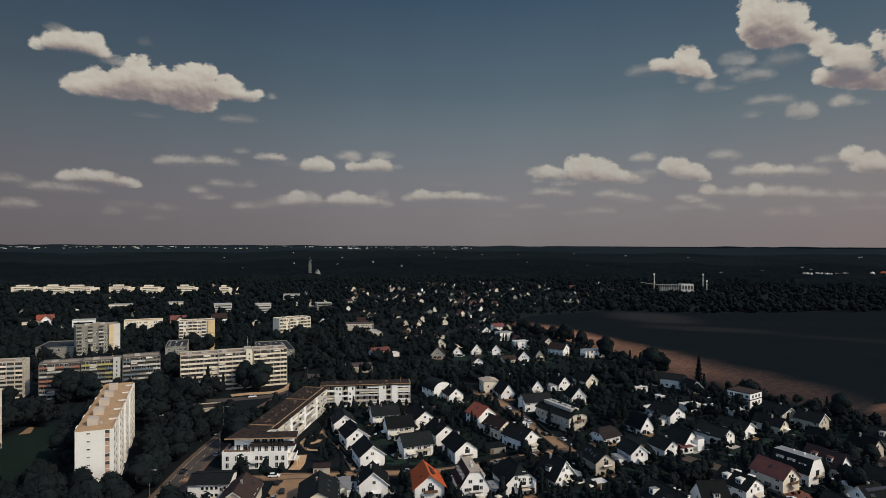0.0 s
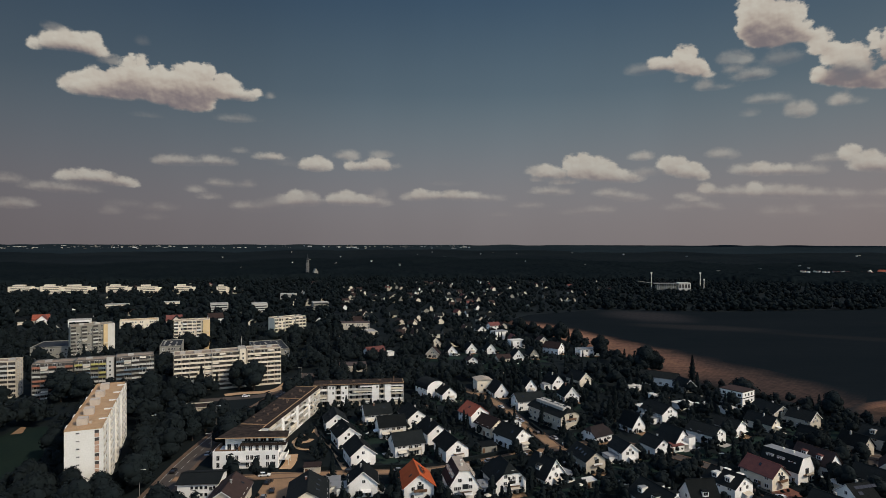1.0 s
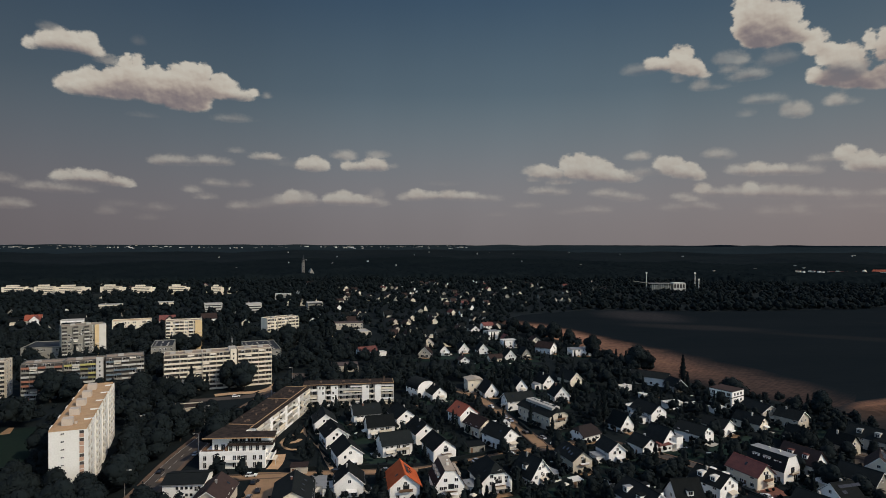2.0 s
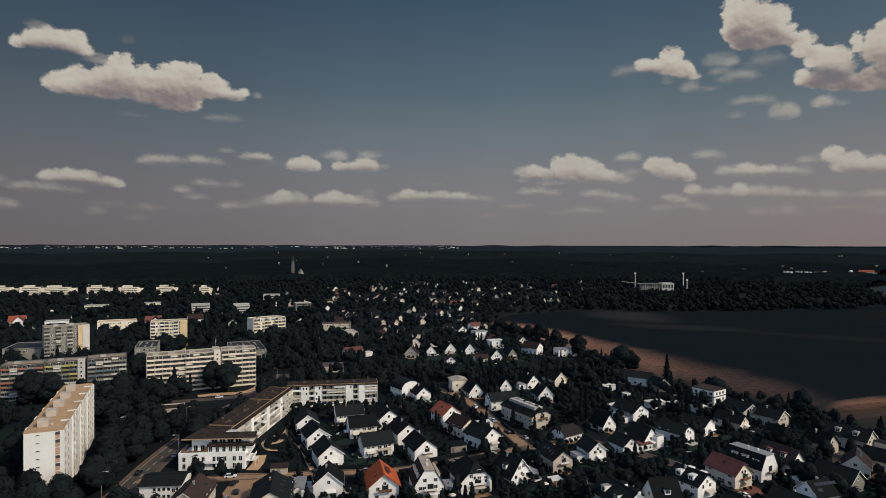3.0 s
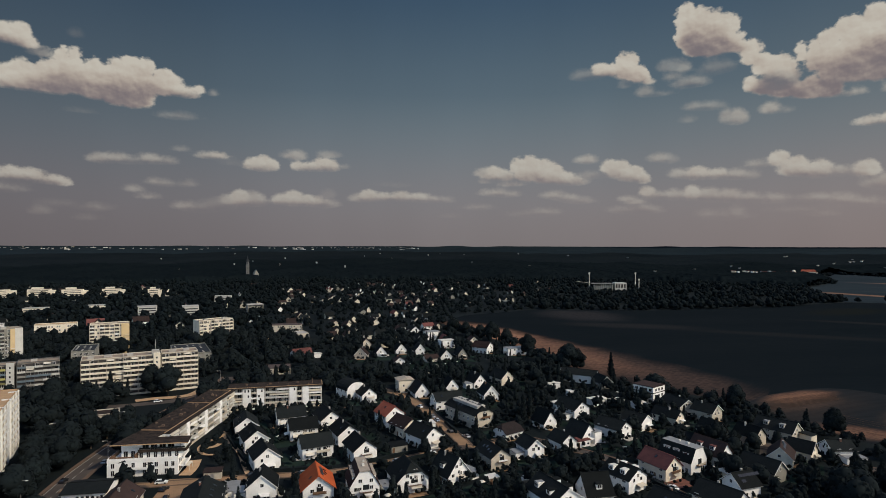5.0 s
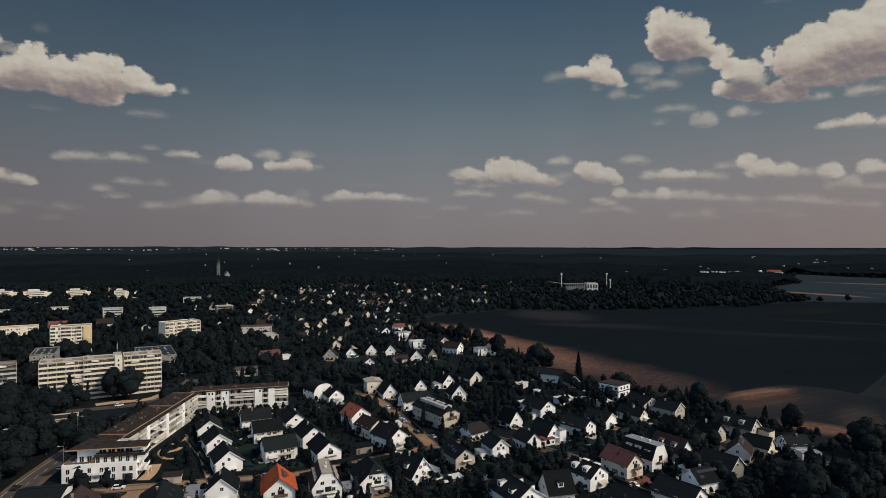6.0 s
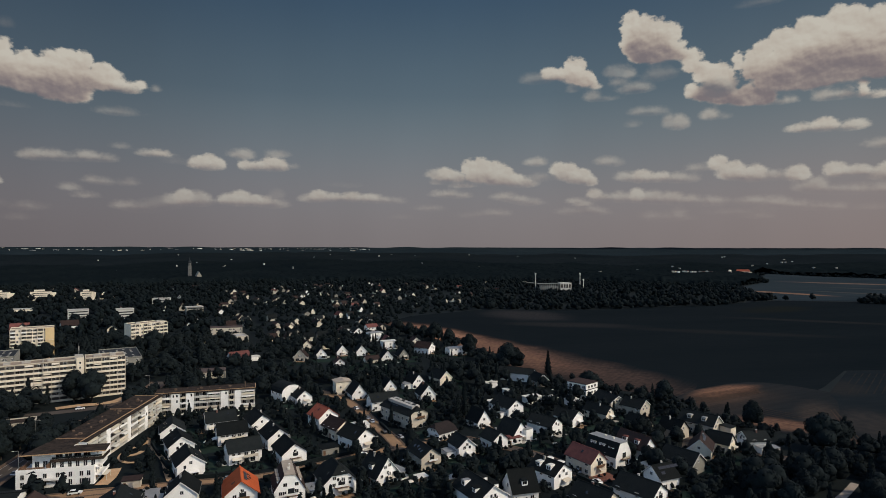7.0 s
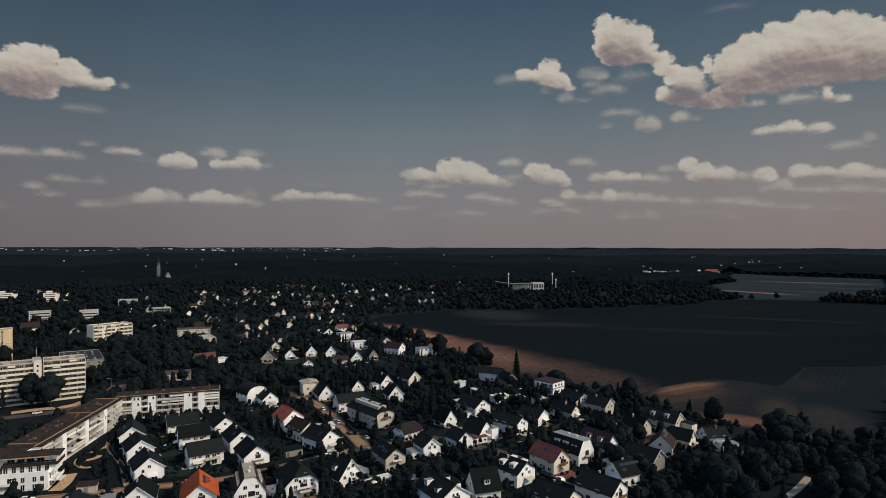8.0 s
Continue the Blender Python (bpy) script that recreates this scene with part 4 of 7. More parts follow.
tower = apartment("long white tower block with a tan gravel roof and plant rooms", (-101.2, 203.6), 110, 71, 10.9, 9, 2.62, 12, TOWER, TOWER, GRAVEL_TAN, BEIGE, balcony=0.5, ends=0, rim=0.3, edge=GRAVEL_TAN,
                  bare=(2, 5, 8), boxes=[(5.5 + 13.4 * k, 5.0, 3.4, 3.2, 2.5) for k in range(5)] + [(6.8, 3.8, 0.8, 0.8, 1.0)])
for k in range(5):
    part("parapet_return", Shape().box(11.2 + 13.4 * k, 11.8 + 13.4 * k, -0.5, 2.4, 23.8, 24.2).box(11.2 + 13.4 * k, 14.6 + 13.4 * k, -0.6, -0.5, 23.6, 24.2), TOWER, tower)
    part("left_parapet_step", Shape().box(3.0 + 13.4 * k, 6.5 + 13.4 * k, 10.9, 11.2, 12, 24.2), TOWER, tower)
for f in range(9):
    window(tower, 0, 7.0, 2.62 * f + 1.5, -90, 0.95, 0.42)
    bal = part("end_balcony", Shape().box(-0.12, 0, 0.8, 2.1, 2.62 * f, 2.62 * f + 1.25), TERRACOTTA, tower)
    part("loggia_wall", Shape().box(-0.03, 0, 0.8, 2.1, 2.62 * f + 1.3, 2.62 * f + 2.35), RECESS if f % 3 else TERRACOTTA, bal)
apartment("cream eight-storey slab block with continuous balconies", (-135.2, 347.8), 21, 20.5, 12, 8, 2.62, 5, BEIGE, CREAM, SLABROOF, stairs=(), boxes=[(3, 4, 3, 3, 1.2), (11, 5, 4, 3, 1.3)], ends=2)
slab = apartment("cream eight-storey slab block with continuous balconies and roof mast", (-115.6, 354.0), 21, 19.0, 12, 8, 2.66, 5, BEIGE, CREAM, SLABROOF, stairs=(4,), boxes=[(2, 4, 3, 3, 1.2), (14.6, 2, 4, 4, 2.6)], ends=2, stair_wall=CREAM)
part("roof_mast", Shape().tube(16.6, 4, 21.4, 30.0, 0.14, 0.08).box(16.35, 16.85, 3.8, 4.2, 26, 28.5), METAL, slab)
apartment("cream eight-storey slab block with continuous balconies", (-97.4, 361.6), 21, 19.5, 12, 8, 2.70, 5, BEIGE, CREAM, SLABROOF, boxes=[(4, 4, 4, 3, 1.2), (12, 5, 3, 3, 1.4)], ends=2)
PINKROOF = mat("pinkish_grey_roofing", (0.10, 0.075, 0.066), (0.05, 0.04, 0.037), 0.25, 2.0, 0.95, 0.2, spec=0.05)
FLATROOF = mat("dark_flat_roofing", (0.03, 0.034, 0.037), (0.018, 0.02, 0.023), 0.3, 2.0, 0.9, 0.1, spec=0.1)
BLUE = mat("blue_grey_balustrade", (0.13, 0.17, 0.19), (0.085, 0.11, 0.125), 0.5, 4.0, 0.7, 0.05)
LEMON = mat("lemon_balustrade", (0.40, 0.37, 0.12), (0.32, 0.29, 0.10), 0.5, 4.0, 0.7, 0.05)
RUST = mat("rust_red_balustrade", (0.33, 0.14, 0.09), (0.25, 0.11, 0.07), 0.5, 4.0, 0.7, 0.05)
OLIVE = mat("olive_balustrade", (0.22, 0.20, 0.08), (0.16, 0.15, 0.06), 0.5, 4.0, 0.7, 0.05)
apartment("grey slab block with red and white balcony fronts", (-205.5, 333.5), 18, 19.5, 11, 8, 2.42, 5, DARKGREY, [RUST, PALE, PALE, GREY, BLUE, GREY, PALE], SLABROOF, boxes=[(5, 4, 3, 3, 1.2)])
apartment("grey slab block with yellow balcony fronts", (-186.5, 340.0), 20, 19.5, 11, 8, 2.44, 5, DARKGREY, [LEMON, PALE, OLIVE, GREY, PALE, BLUE], SLABROOF, stairs=(4,), boxes=[(5, 4, 3, 3, 1.2)], stair_wall=PALE)
apartment("grey slab block with blue-grey balcony fronts", (-167.6, 347.6), 25, 19.5, 11, 8, 2.50, 5, DARKGREY, [BLUE, PALE, GREY, PALE], SLABROOF, boxes=[(6, 4, 3, 3, 1.2)], ends=2)
apartment("pale slab block with continuous balconies", (-247, 330), 16, 31, 11, 8, 2.5, 8, BEIGE, [CREAM, PALE, BEIGE], SLABROOF, boxes=[(15, 4, 3, 3, 1.2), (26, 4, 3, 3, 1.2)], ends=2)
apartment("pale tower block at the edge of the park", (-172.0, 216.0), 20, 13, 38, 9, 2.7, 4, CREAM, CREAM, CONCRETE, ends=2)
apartment("grey-olive ten-storey block with a white end wall", (-244.5, 438.5), 36, 28, 11, 10, 2.56, 8, GREY, [PALE, GREY], SLABROOF, bare=(1, 3, 5, 7), boxes=[(6, 4, 3, 3, 1.4), (16, 4, 3, 3, 1.4)], white_bays=0.16, strip=0.74, bay_wall=CONCRETE_PALE)
apartment("cream nine-storey block with yellow end wall", (-188.5, 481), 20, 26.5, 12, 9, 2.62, 8, CREAM, [CREAM, CREAM, WHITE], SLABROOF, bare=(1, 4, 6), boxes=[(6, 4, 3, 3, 1.4), (15, 4, 3, 3, 1.4)], end_wall=YELLOW, white_bays=0.2, bay_wall=YELLOW)
apartment("white eight-storey block with balconies", (-116, 508), 38, 29, 12, 8, 2.75, 9, CREAM, CREAM, SLABROOF, bare=(2, 5), boxes=[(6, 4, 3, 3, 1.4), (22, 4, 3, 3, 1.4)], ends=2)
apartment("low grey building with a glazed roof", (-274, 440), 15, 36, 30, 3, 3.3, 9, GREY, PALE, FLATROOF, bare=tuple(range(9)))
apartment("dark grey building with a solar roof", (-176, 425), 18, 14, 30, 4, 3.2, 4, GREY, PALE, FLATROOF, bare=tuple(range(4)), boxes=[(1.5 + 4 * i, 3 + 5 * j, 1.2, 0.9, 0.5) for i in range(3) for j in range(5) if (i + j * 2) % 5 > 0])
apartment("white building with a dark solar roof", (-110, 424), 20, 24, 44, 3, 3.2, 6, GREY, PALE, FLATROOF, bare=tuple(range(6)), boxes=[(2 + 4.2 * i, 4 + 6.4 * j, 1.3, 0.9, 0.5) for i in range(5) for j in range(6) if (i * 3 + j * 5) % 7 > 1])
apartment("low brown pavilion among park trees", (-116, 296), 16, 19, 10, 1, 3.6, 5, BEIGE, PALE, GRAVEL_DARK, bare=tuple(range(5)))
apartment("low flat-roofed school building among trees", (-47, 398), 8, 18, 14, 1, 4.0, 5, BEIGE, PALE, PINKROOF, bare=tuple(range(5)), rim=0)
apartment("low cream building with a flat roof", (-73, 596), 5, 30, 14, 2, 3.2, 7, BEIGE, PALE, PINKROOF, bare=tuple(range(7)), rim=0)
apartment("low building with a pale sheet roof", (-42, 546), 20, 11, 20, 1, 4.6, 4, BEIGE, PALE, CONCRETE, bare=tuple(range(4)))
apartment("cream school building with a tan flat roof", (-284, 590), 22, 34, 12, 3, 3.4, 8, CREAM, WHITE, GRAVEL_TAN, bare=tuple(range(8)))
# the angled apartment building: long arm, far arm and terraced head
apartment("white four-storey apartment wing with balconies under a dark gravel roof", (-58.1, 243.6), 81.8, 68.9, 10.3, 4, 2.72, 13, WHITE, [PALE, BEIGE, WHITE, GREY], GRAVEL_DARK, RECESS, balcony=2.3, fronts=(("W", 0.4), ("B", 7.5), ("B", 7.0), ("W", 3.0), ("B", 7.5), ("B", 7.5), ("W", 3.0), ("B", 7.0), ("B", 7.0), ("W", 3.0), ("B", 6.0), ("R", 3.0), ("B", 7.0)), rim=0.16, overhang=0.4, edge=GRAVEL_TAN,
          boxes=[(8, 4, 1.2, 1.2, 0.9), (24, 4, 1.2, 1.2, 0.9), (40, 4, 1.2, 1.2, 0.9), (58, 4, 1.2, 1.2, 0.9)] + [(2 + 5.0 * k, 1.5 + (k * 3.7) % 8, 0.6 + 0.2 * (k % 3), 0.6, 0.5 + 0.1 * (k % 4)) for k in range(13)], cross=(3.0, 44.4), name="apartment_wing")
apartment("white four-storey apartment wing with balconies under a dark gravel roof", (-49.8, 315.4), 6, 47, 10.0, 4, 2.72, 10, WHITE, [WHITE, PALE, WHITE], GRAVEL_DARK, RECESS, balcony=1.8, fronts=(("B", 7.2), ("W", 4.0), ("R", 3.0), ("W", 3.5), ("B", 6.4), ("B", 6.4), ("W", 3.6), ("R", 3.0), ("W", 3.2), ("B", 6.7)), rim=0.16, overhang=0.4, edge=GRAVEL_TAN,
          boxes=[(8, 5, 1.2, 1.2, 0.9), (20, 5, 1.2, 1.2, 0.9), (34, 5, 1.2, 1.2, 0.9), (42, 3, 0.5, 0.5, 3.0)] + [(3 + 5.3 * k, 1.5 + (k * 3.1) % 7, 0.6, 0.6 + 0.2 * (k % 2), 0.55) for k in range(8)], ends=2, name="apartment_wing")
head = thing("terraced_apartment_house", pose(-73.0, 228.4, 0, 0, 0, 1.5), "white stepped apartment building with planted roof terraces", "apartment building", "apartment blocks")
part("wall", Shape().box(0, 24.5, 0, 9.6, 0, 5.7).box(2.8, 14.6, 9.6, 15.0, 0, 5.7), WHITE, head)
part("terrace_parapet", Shape().box(0, 24.5, -0.06, 0.14, 5.7, 6.7).box(0, 0.2, 0.14, 9.6, 5.7, 6.7).box(24.3, 24.5, 0.14, 9.6, 5.7, 6.7), WHITE, head)
part("upper_wall", Shape().box(10.0, 25.5, 2.4, 9.5, 5.704, 8.4), WHITE, head)
part("upper_parapet", Shape().box(10, 27.0, 1.6, 1.8, 8.1, 9.2).box(26.8, 27.0, 1.8, 9.5, 8.1, 9.2).box(10, 26.8, 1.8, 2.4, 8.1, 8.38), GRAVEL_DARK, head, "dark planted terrace edge")
part("penthouse", Shape().box(3.5, 24.5, 4.2, 9.4, 5.708, 10.88).box(4.7, 14.5, 9.4, 14.9, 5.708, 10.88), WHITE, head)
part("roof", Shape().slab([(0.6, 1.6, 11.2), (27.6, 1.6, 11.2), (26.9, 9.9, 11.2), (2.6, 9.9, 11.2)], 0.3).slab([(2.6, 9.9, 11.2), (14.0, 9.9, 11.2), (15.6, 15.6, 11.2), (4.0, 15.6, 11.2)], 0.3), GRAVEL_DARK, head)
part("roof_edge", Shape().box(0.5, 27.7, 1.35, 1.6, 11.0, 11.32), GRAVEL_TAN, head)
for x in (2, 5.5, 9, 13, 14.6, 17, 20.5, 22.8):
    for z in (0.5, 3.3):
        window(head, x, 0, z, 0, 1.1, 1.9 if z < 1 else 1.7)
for x in (11, 13.5, 16, 18.5, 21, 23.5):
    window(head, x, 2.4, 6.0, 0, 1.2, 2.0)
for y in (2.4, 5, 7.6):
    for z in (0.5, 3.3):
        window(head, 24.5, y, z, 90, 1.2, 1.8)
part("balcony", Shape().box(8, 14.5, -1.3, 0, 2.75, 2.9).box(8, 14.5, -1.36, -1.3, 2.9, 3.8), WHITE, head)
for z, out in ((2.9, 2.2), (5.7, 1.6)):
    bl = part("side_balcony", Shape().box(24.5, 24.5 + out, 1.0, 9.2, z - 0.2, z), WHITE, head)
    part("balustrade", Shape().box(24.5 + out, 24.6 + out, 1.0, 9.2, z - 0.2, z + 0.95), WHITE, bl)
part("terrace_hedge", Shape().box(10.4, 26.4, 2.0, 2.35, 9.2, 9.7), LEAF, head, "clipped dark hedge on the terrace")
for x in (12, 15, 18, 21):
    window(head, x, 4.2, 8.6, 0, 2.2, 2.0)
part("terrace_planter", Shape().box(0.6, 8.5, 0.5, 1.2, 5.71, 6.95), WOOD, head, "brown planter on the terrace")
part("terrace_planter", Shape().box(0.4, 1.1, 1.6, 9.0, 5.71, 7.0), WOOD, head, "brown planter on the terrace")
part("terrace_divider", Shape().box(9.3, 9.6, 0.3, 4.2, 5.71, 7.9), WOOD, head, "brown wooden screen")
for x in (5.0, 7.6):
    window(head, x, 4.2, 5.9, 0, 1.4, 2.1)
part("pergola", Shape().slab([(25, 2, 2.7), (28, 2, 2.3), (28, 7, 2.3), (25, 7, 2.7)], 0.12).box(27.8, 28, 2.2, 2.35, 0, 2.16).box(27.8, 28, 6.6, 6.8, 0, 2.16), CANVAS, head, "pale garden awning")
for i in range(6):
    for j in range(3):
        clear(-70 + 5 * i, 231 + 6 * j, 7)

# ---- houses ----
BROWN_D = tiled("dark_brown_tiles", (0.026, 0.019, 0.018), (0.016, 0.0135, 0.013), vary=0.1)
LAWNS = []         # lawns beside the houses: x, y, turn, length, width
SKIRT = []         # places of the shrubs along the house walls
def house(x, y, yaw, L, W, eave, ridge, wall=None, roof=None, hip=0.0, style="gable", label="", dormers=0, balcony=False, solar=0, skylights=0, chimney=True, detail=2, seed=0, over=0.55, group="houses", annex=None, deck=False, opened=True, dormer_top=None, side_balcony=False):
    """A house whose front gable stands at x, y; the ridge runs back along yaw. Local x goes back, y across. hip: the cut share of the gable's top."""
    wall, roof = wall or WHITE, roof or SLATE
    rnd = random.Random(int(x * 7 + y * 13) + seed)
    top = thing("house", pose(x, y, 0, 0, 0, yaw), label or "white rendered house with a dark tiled gable roof", "house", group)
    h = W / 2

    def faces_viewer(u, v, degrees):
        """Whether the wall at local u, v that looks to that bearing is turned towards the open south side, from where the place is seen."""
        a, n = radians(yaw), radians(yaw + degrees)
        px, py = x + math.cos(a) * u - math.sin(a) * v, y + math.sin(a) * u + math.cos(a) * v
        return any(math.cos(n) * (ex - px) + math.sin(n) * (-2 - py) > 0 for ex in (0.0, 35.0))

    if style == "barrel":
        arc = [(h * math.cos(a), eave + (ridge - eave) * math.sin(a)) for a in [math.pi * i / 10 for i in range(11)]]
        ring = [(-h, 0), (h, 0)] + arc
        part("wall", Shape().prism([(L, b, c) for b, c in ring], [(0, b, c) for b, c in ring]), wall, top)
        shell = [(b * 1.03, c + 0.28) for b, c in arc] + [(b * 1.005, c + 0.02) for b, c in reversed(arc)]
        part("roof", Shape().prism([(L + 0.3, b, c) for b, c in shell], [(-0.3, b, c) for b, c in shell]), roof, top)
        slope = 0.6
    elif style == "mansard":
        q = h * hip
        ring = [(-h, 0), (h, 0), (h, eave), (q, ridge), (-q, ridge), (-h, eave)]
        part("wall", Shape().prism([(L, b, c) for b, c in ring], [(0, b, c) for b, c in ring]), wall, top)
        slope = (ridge - eave) / (h - q)
        o, t = 0.35, 0.26
        rf = part("roof", Shape().slab([(-0.3, -h - o, eave - o * slope + t), (L + 0.3, -h - o, eave - o * slope + t), (L + 0.3, -q, ridge + t), (-0.3, -q, ridge + t)], t)
                  .slab([(L + 0.3, h + o, eave - o * slope + t), (-0.3, h + o, eave - o * slope + t), (-0.3, q, ridge + t), (L + 0.3, q, ridge + t)], t), roof, top)
        part("roof_deck", Shape().box(-0.35, L + 0.35, -q, q, ridge + 0.004, ridge + t + 0.05), TAUPE_T if roof == BROWN_T else METAL, rf, "pale flat roof deck")
        part("deck_vent", Shape().box(L * 0.3, L * 0.3 + 0.8, -0.4, 0.4, ridge + t + 0.06, ridge + t + 0.8).box(L * 0.6, L * 0.6 + 0.6, -0.9, -0.3, ridge + t + 0.06, ridge + t + 0.6), PALE_METAL, rf)
    elif style == "flat":
        part("wall", Shape().box(0, L, -h, h, 0, ridge), wall, top)
        part("roof", Shape().box(-0.3, L + 0.3, -h - 0.3, h + 0.3, ridge + 0.004, ridge + 0.3), roof, top)
        slope = 0.0
    else:
        k = hip
        zc, wc, back = ridge - k * (ridge - eave), h * k, k * (ridge - eave) / 1.2
        ring = [(-h, 0), (h, 0), (h, eave), (wc, zc), (-wc, zc), (-h, eave)] if k else [(-h, 0), (h, 0), (h, eave), (0, ridge), (-h, eave)]
        part("wall", Shape().prism([(L, b, c) for b, c in ring], [(0, b, c) for b, c in ring]), wall, top)
        slope = (ridge - eave) / h
        o, t = over, 0.26
        ez = eave - o * slope + t
        rz = ridge + t
        s = Shape()
        if k:
            s.slab([(-o, -h - o, ez), (L + o, -h - o, ez), (L + o, -wc, zc + t), (L - back, 0, rz), (back, 0, rz), (-o, -wc, zc + t)], t)
            s.slab([(L + o, h + o, ez), (-o, h + o, ez), (-o, wc, zc + t), (back, 0, rz), (L - back, 0, rz), (L + o, wc, zc + t)], t)
            s.slab([(-o, wc, zc + t), (-o, -wc, zc + t), (back, 0, rz)], t)
            s.slab([(L + o, -wc, zc + t), (L + o, wc, zc + t), (L - back, 0, rz)], t)
        else:
            s.slab([(-o, -h - o, ez), (L + o, -h - o, ez), (L + o, 0, rz), (-o, 0, rz)], t)
            s.slab([(L + o, h + o, ez), (-o, h + o, ez), (-o, 0, rz), (L + o, 0, rz)], t)
        rf = part("roof", s, roof, top)
        if detail > 1:
            part("ridge_tiles", Shape().box(back - o, L - back + o, -0.16, 0.16, rz - 0.06, rz + 0.1), roof, rf)
    if detail >= 2:
        storeys = 2 if eave > 4.2 else 1
        for f in range(storeys):
            z = 0.9 + 2.75 * f
            n = 3 if W > 10 else 2
            for i in range(n):
                if rnd.random() < 0.34 and faces_viewer(0, 0, 180):
                    window(top, 0, (i + 0.5) / n * W * 0.8 - W * 0.4 + rnd.uniform(-0.4, 0.4), z if f else 0.2, -90, rnd.choice((0.9, 1.1, 1.1)) if f else rnd.choice((1.1, 1.9)), 1.15 if f else 2.0)
            for side, turn in ((-h, 0), (h, 180)):
                if not faces_viewer(L / 2, side, turn - 90):
                    continue
                m = max(2, int(L / 3.4))
                for i in range(m):
                    if rnd.random() < 0.65:
                        window(top, (i + 0.5) * L / m, side, z, turn, rnd.choice((1.1, 1.4)), 1.25)
        if style == "gable" and ridge - eave > 2.6 and faces_viewer(0, 0, 180):
            z = eave + 0.15
            if rnd.random() < 0.35 and W > 8:
                for d in (-0.75, 0.75):
                    window(top, 0, d, z, -90, 0.8, 1.05)
            else:
                window(top, 0, rnd.uniform(-0.3, 0.3), z, -90, 1.0, 1.05)
        part("door", Shape().box(L * 0.35, L * 0.35 + 1.0, h, h + 0.08, 0.1, 2.15), WOOD, top, "brown wooden front door")
        for side in (-1, 1):
            if style == "gable" and faces_viewer(L / 2, side * h, 90 * side):
                part("gutter", Shape().box(-over, L + over, side * (h + over) - 0.08, side * (h + over) + 0.08, eave - over * slope - 0.02, eave - over * slope + 0.1), METAL, top)
    if detail >= 2 and style == "gable" and not hip and rnd.random() < 0.3:
        for side in (-1, 1):
            part("barge_board", Shape().prism([(-over - 0.06, side * (h + over), ez - 0.3), (-over - 0.06, side * (h + over), ez - 0.02), (-over - 0.06, 0, rz - 0.02), (-over - 0.06, 0, rz - 0.3)][::side],
                                              [(-over - 0.01, side * (h + over), ez - 0.3), (-over - 0.01, side * (h + over), ez - 0.02), (-over - 0.01, 0, rz - 0.02), (-over - 0.01, 0, rz - 0.3)][::side]), FRAME, top, "pale verge board")
    if detail >= 2 and opened:
        if rnd.random() < 0.5:
            part("awning", Shape().slab([(-2.0, -h * 0.55, 2.35), (-2.0, h * 0.2, 2.35), (-0.05, h * 0.2, 2.85), (-0.05, -h * 0.55, 2.85)][::-1], 0.07), rnd.choice((CANVAS, BEIGE, FRAME)), top, "pale cloth awning")
        tr = Shape().box(-3.4, -0.05, -h * 0.8, h * 0.5, 0.02, 0.14) if rnd.random() < 0.6 else Shape().box(L * 0.2, L * 0.75, -h - 3.0, -h - 0.05, 0.02, 0.14)
        part("terrace", tr, rnd.choice((PAVING, PAVING, CONCRETE)), top, "paved garden terrace")
    if chimney and detail and rnd.random() < 0.45:
        cx, cy = L * rnd.uniform(0.35, 0.7), rnd.choice((-0.7, 0.7))
        ch = part("chimney", Shape().box(cx, cx + 0.6, cy - 0.3, cy + 0.3, ridge - 1.2, ridge + 0.75), rnd.choice((BRICK, CONCRETE, METAL)), top)
        part("chimney_cap", Shape().box(cx - 0.06, cx + 0.66, cy - 0.36, cy + 0.36, ridge + 0.75, ridge + 0.84), CONCRETE, ch)
    for i in range(dormers):
        for side in (-1, 1):
            dx = L * (i + 0.7) / (dormers + 0.4)
            z0 = eave + 0.35 * (ridge - eave)
            y0 = side * h * 0.78
            a, b = sorted((y0, side * h * 0.2))
            half = 1.35 if style == "mansard" else 1.0
            dm = part("dormer", Shape().box(dx - half, dx + half, a, b, z0 - 0.7, z0 + 1.2), wall, top)
            part("dormer_roof", Shape().prism([(dx - half - 0.2, a - 0.25, z0 + 1.204), (dx + half + 0.2, a - 0.25, z0 + 1.204), (dx + half + 0.2, b + 0.2, z0 + 1.204), (dx - half - 0.2, b + 0.2, z0 + 1.204)], [(dx - half, a - 0.2, z0 + 1.45), (dx + half, a - 0.2, z0 + 1.45), (dx + half, b + 0.15, z0 + 1.55), (dx - half, b + 0.15, z0 + 1.55)]), dormer_top or TAUPE_T if roof == BROWN_T or dormer_top else METAL if rnd.random() < 0.5 else roof, dm)
            window(dm, dx, y0, z0 - 0.05, 0 if side < 0 else 180, 1.4, 1.05)
    tilt = math.degrees(math.atan(slope))
    if deck:
        part("roof_deck", Shape().box(2.2, L - 2.2, -2.3, 2.3, ridge - 1.2, ridge + 0.30), CONCRETE, top, "pale concrete roof deck with hatches")
        for k in range(4):
            part("roof_hatch", Shape().box(4 + 4.6 * k, 5.4 + 4.6 * k, -1.5, -0.2, ridge + 0.304, ridge + 0.7), METAL if k % 2 else GLASS, top)

    def on_roof(name, u, v, w, d, side, material, label=""):
        q = pose(u, side * v, eave + slope * (h - v) + 0.32, 0, 0, 0) @ pose(0, 0, 0, tilt if side < 0 else -tilt, 0, 0)
        return part(name, Shape().box(-w / 2, w / 2, -d / 2, d / 2, 0, 0.08), material, top, label, at=q)

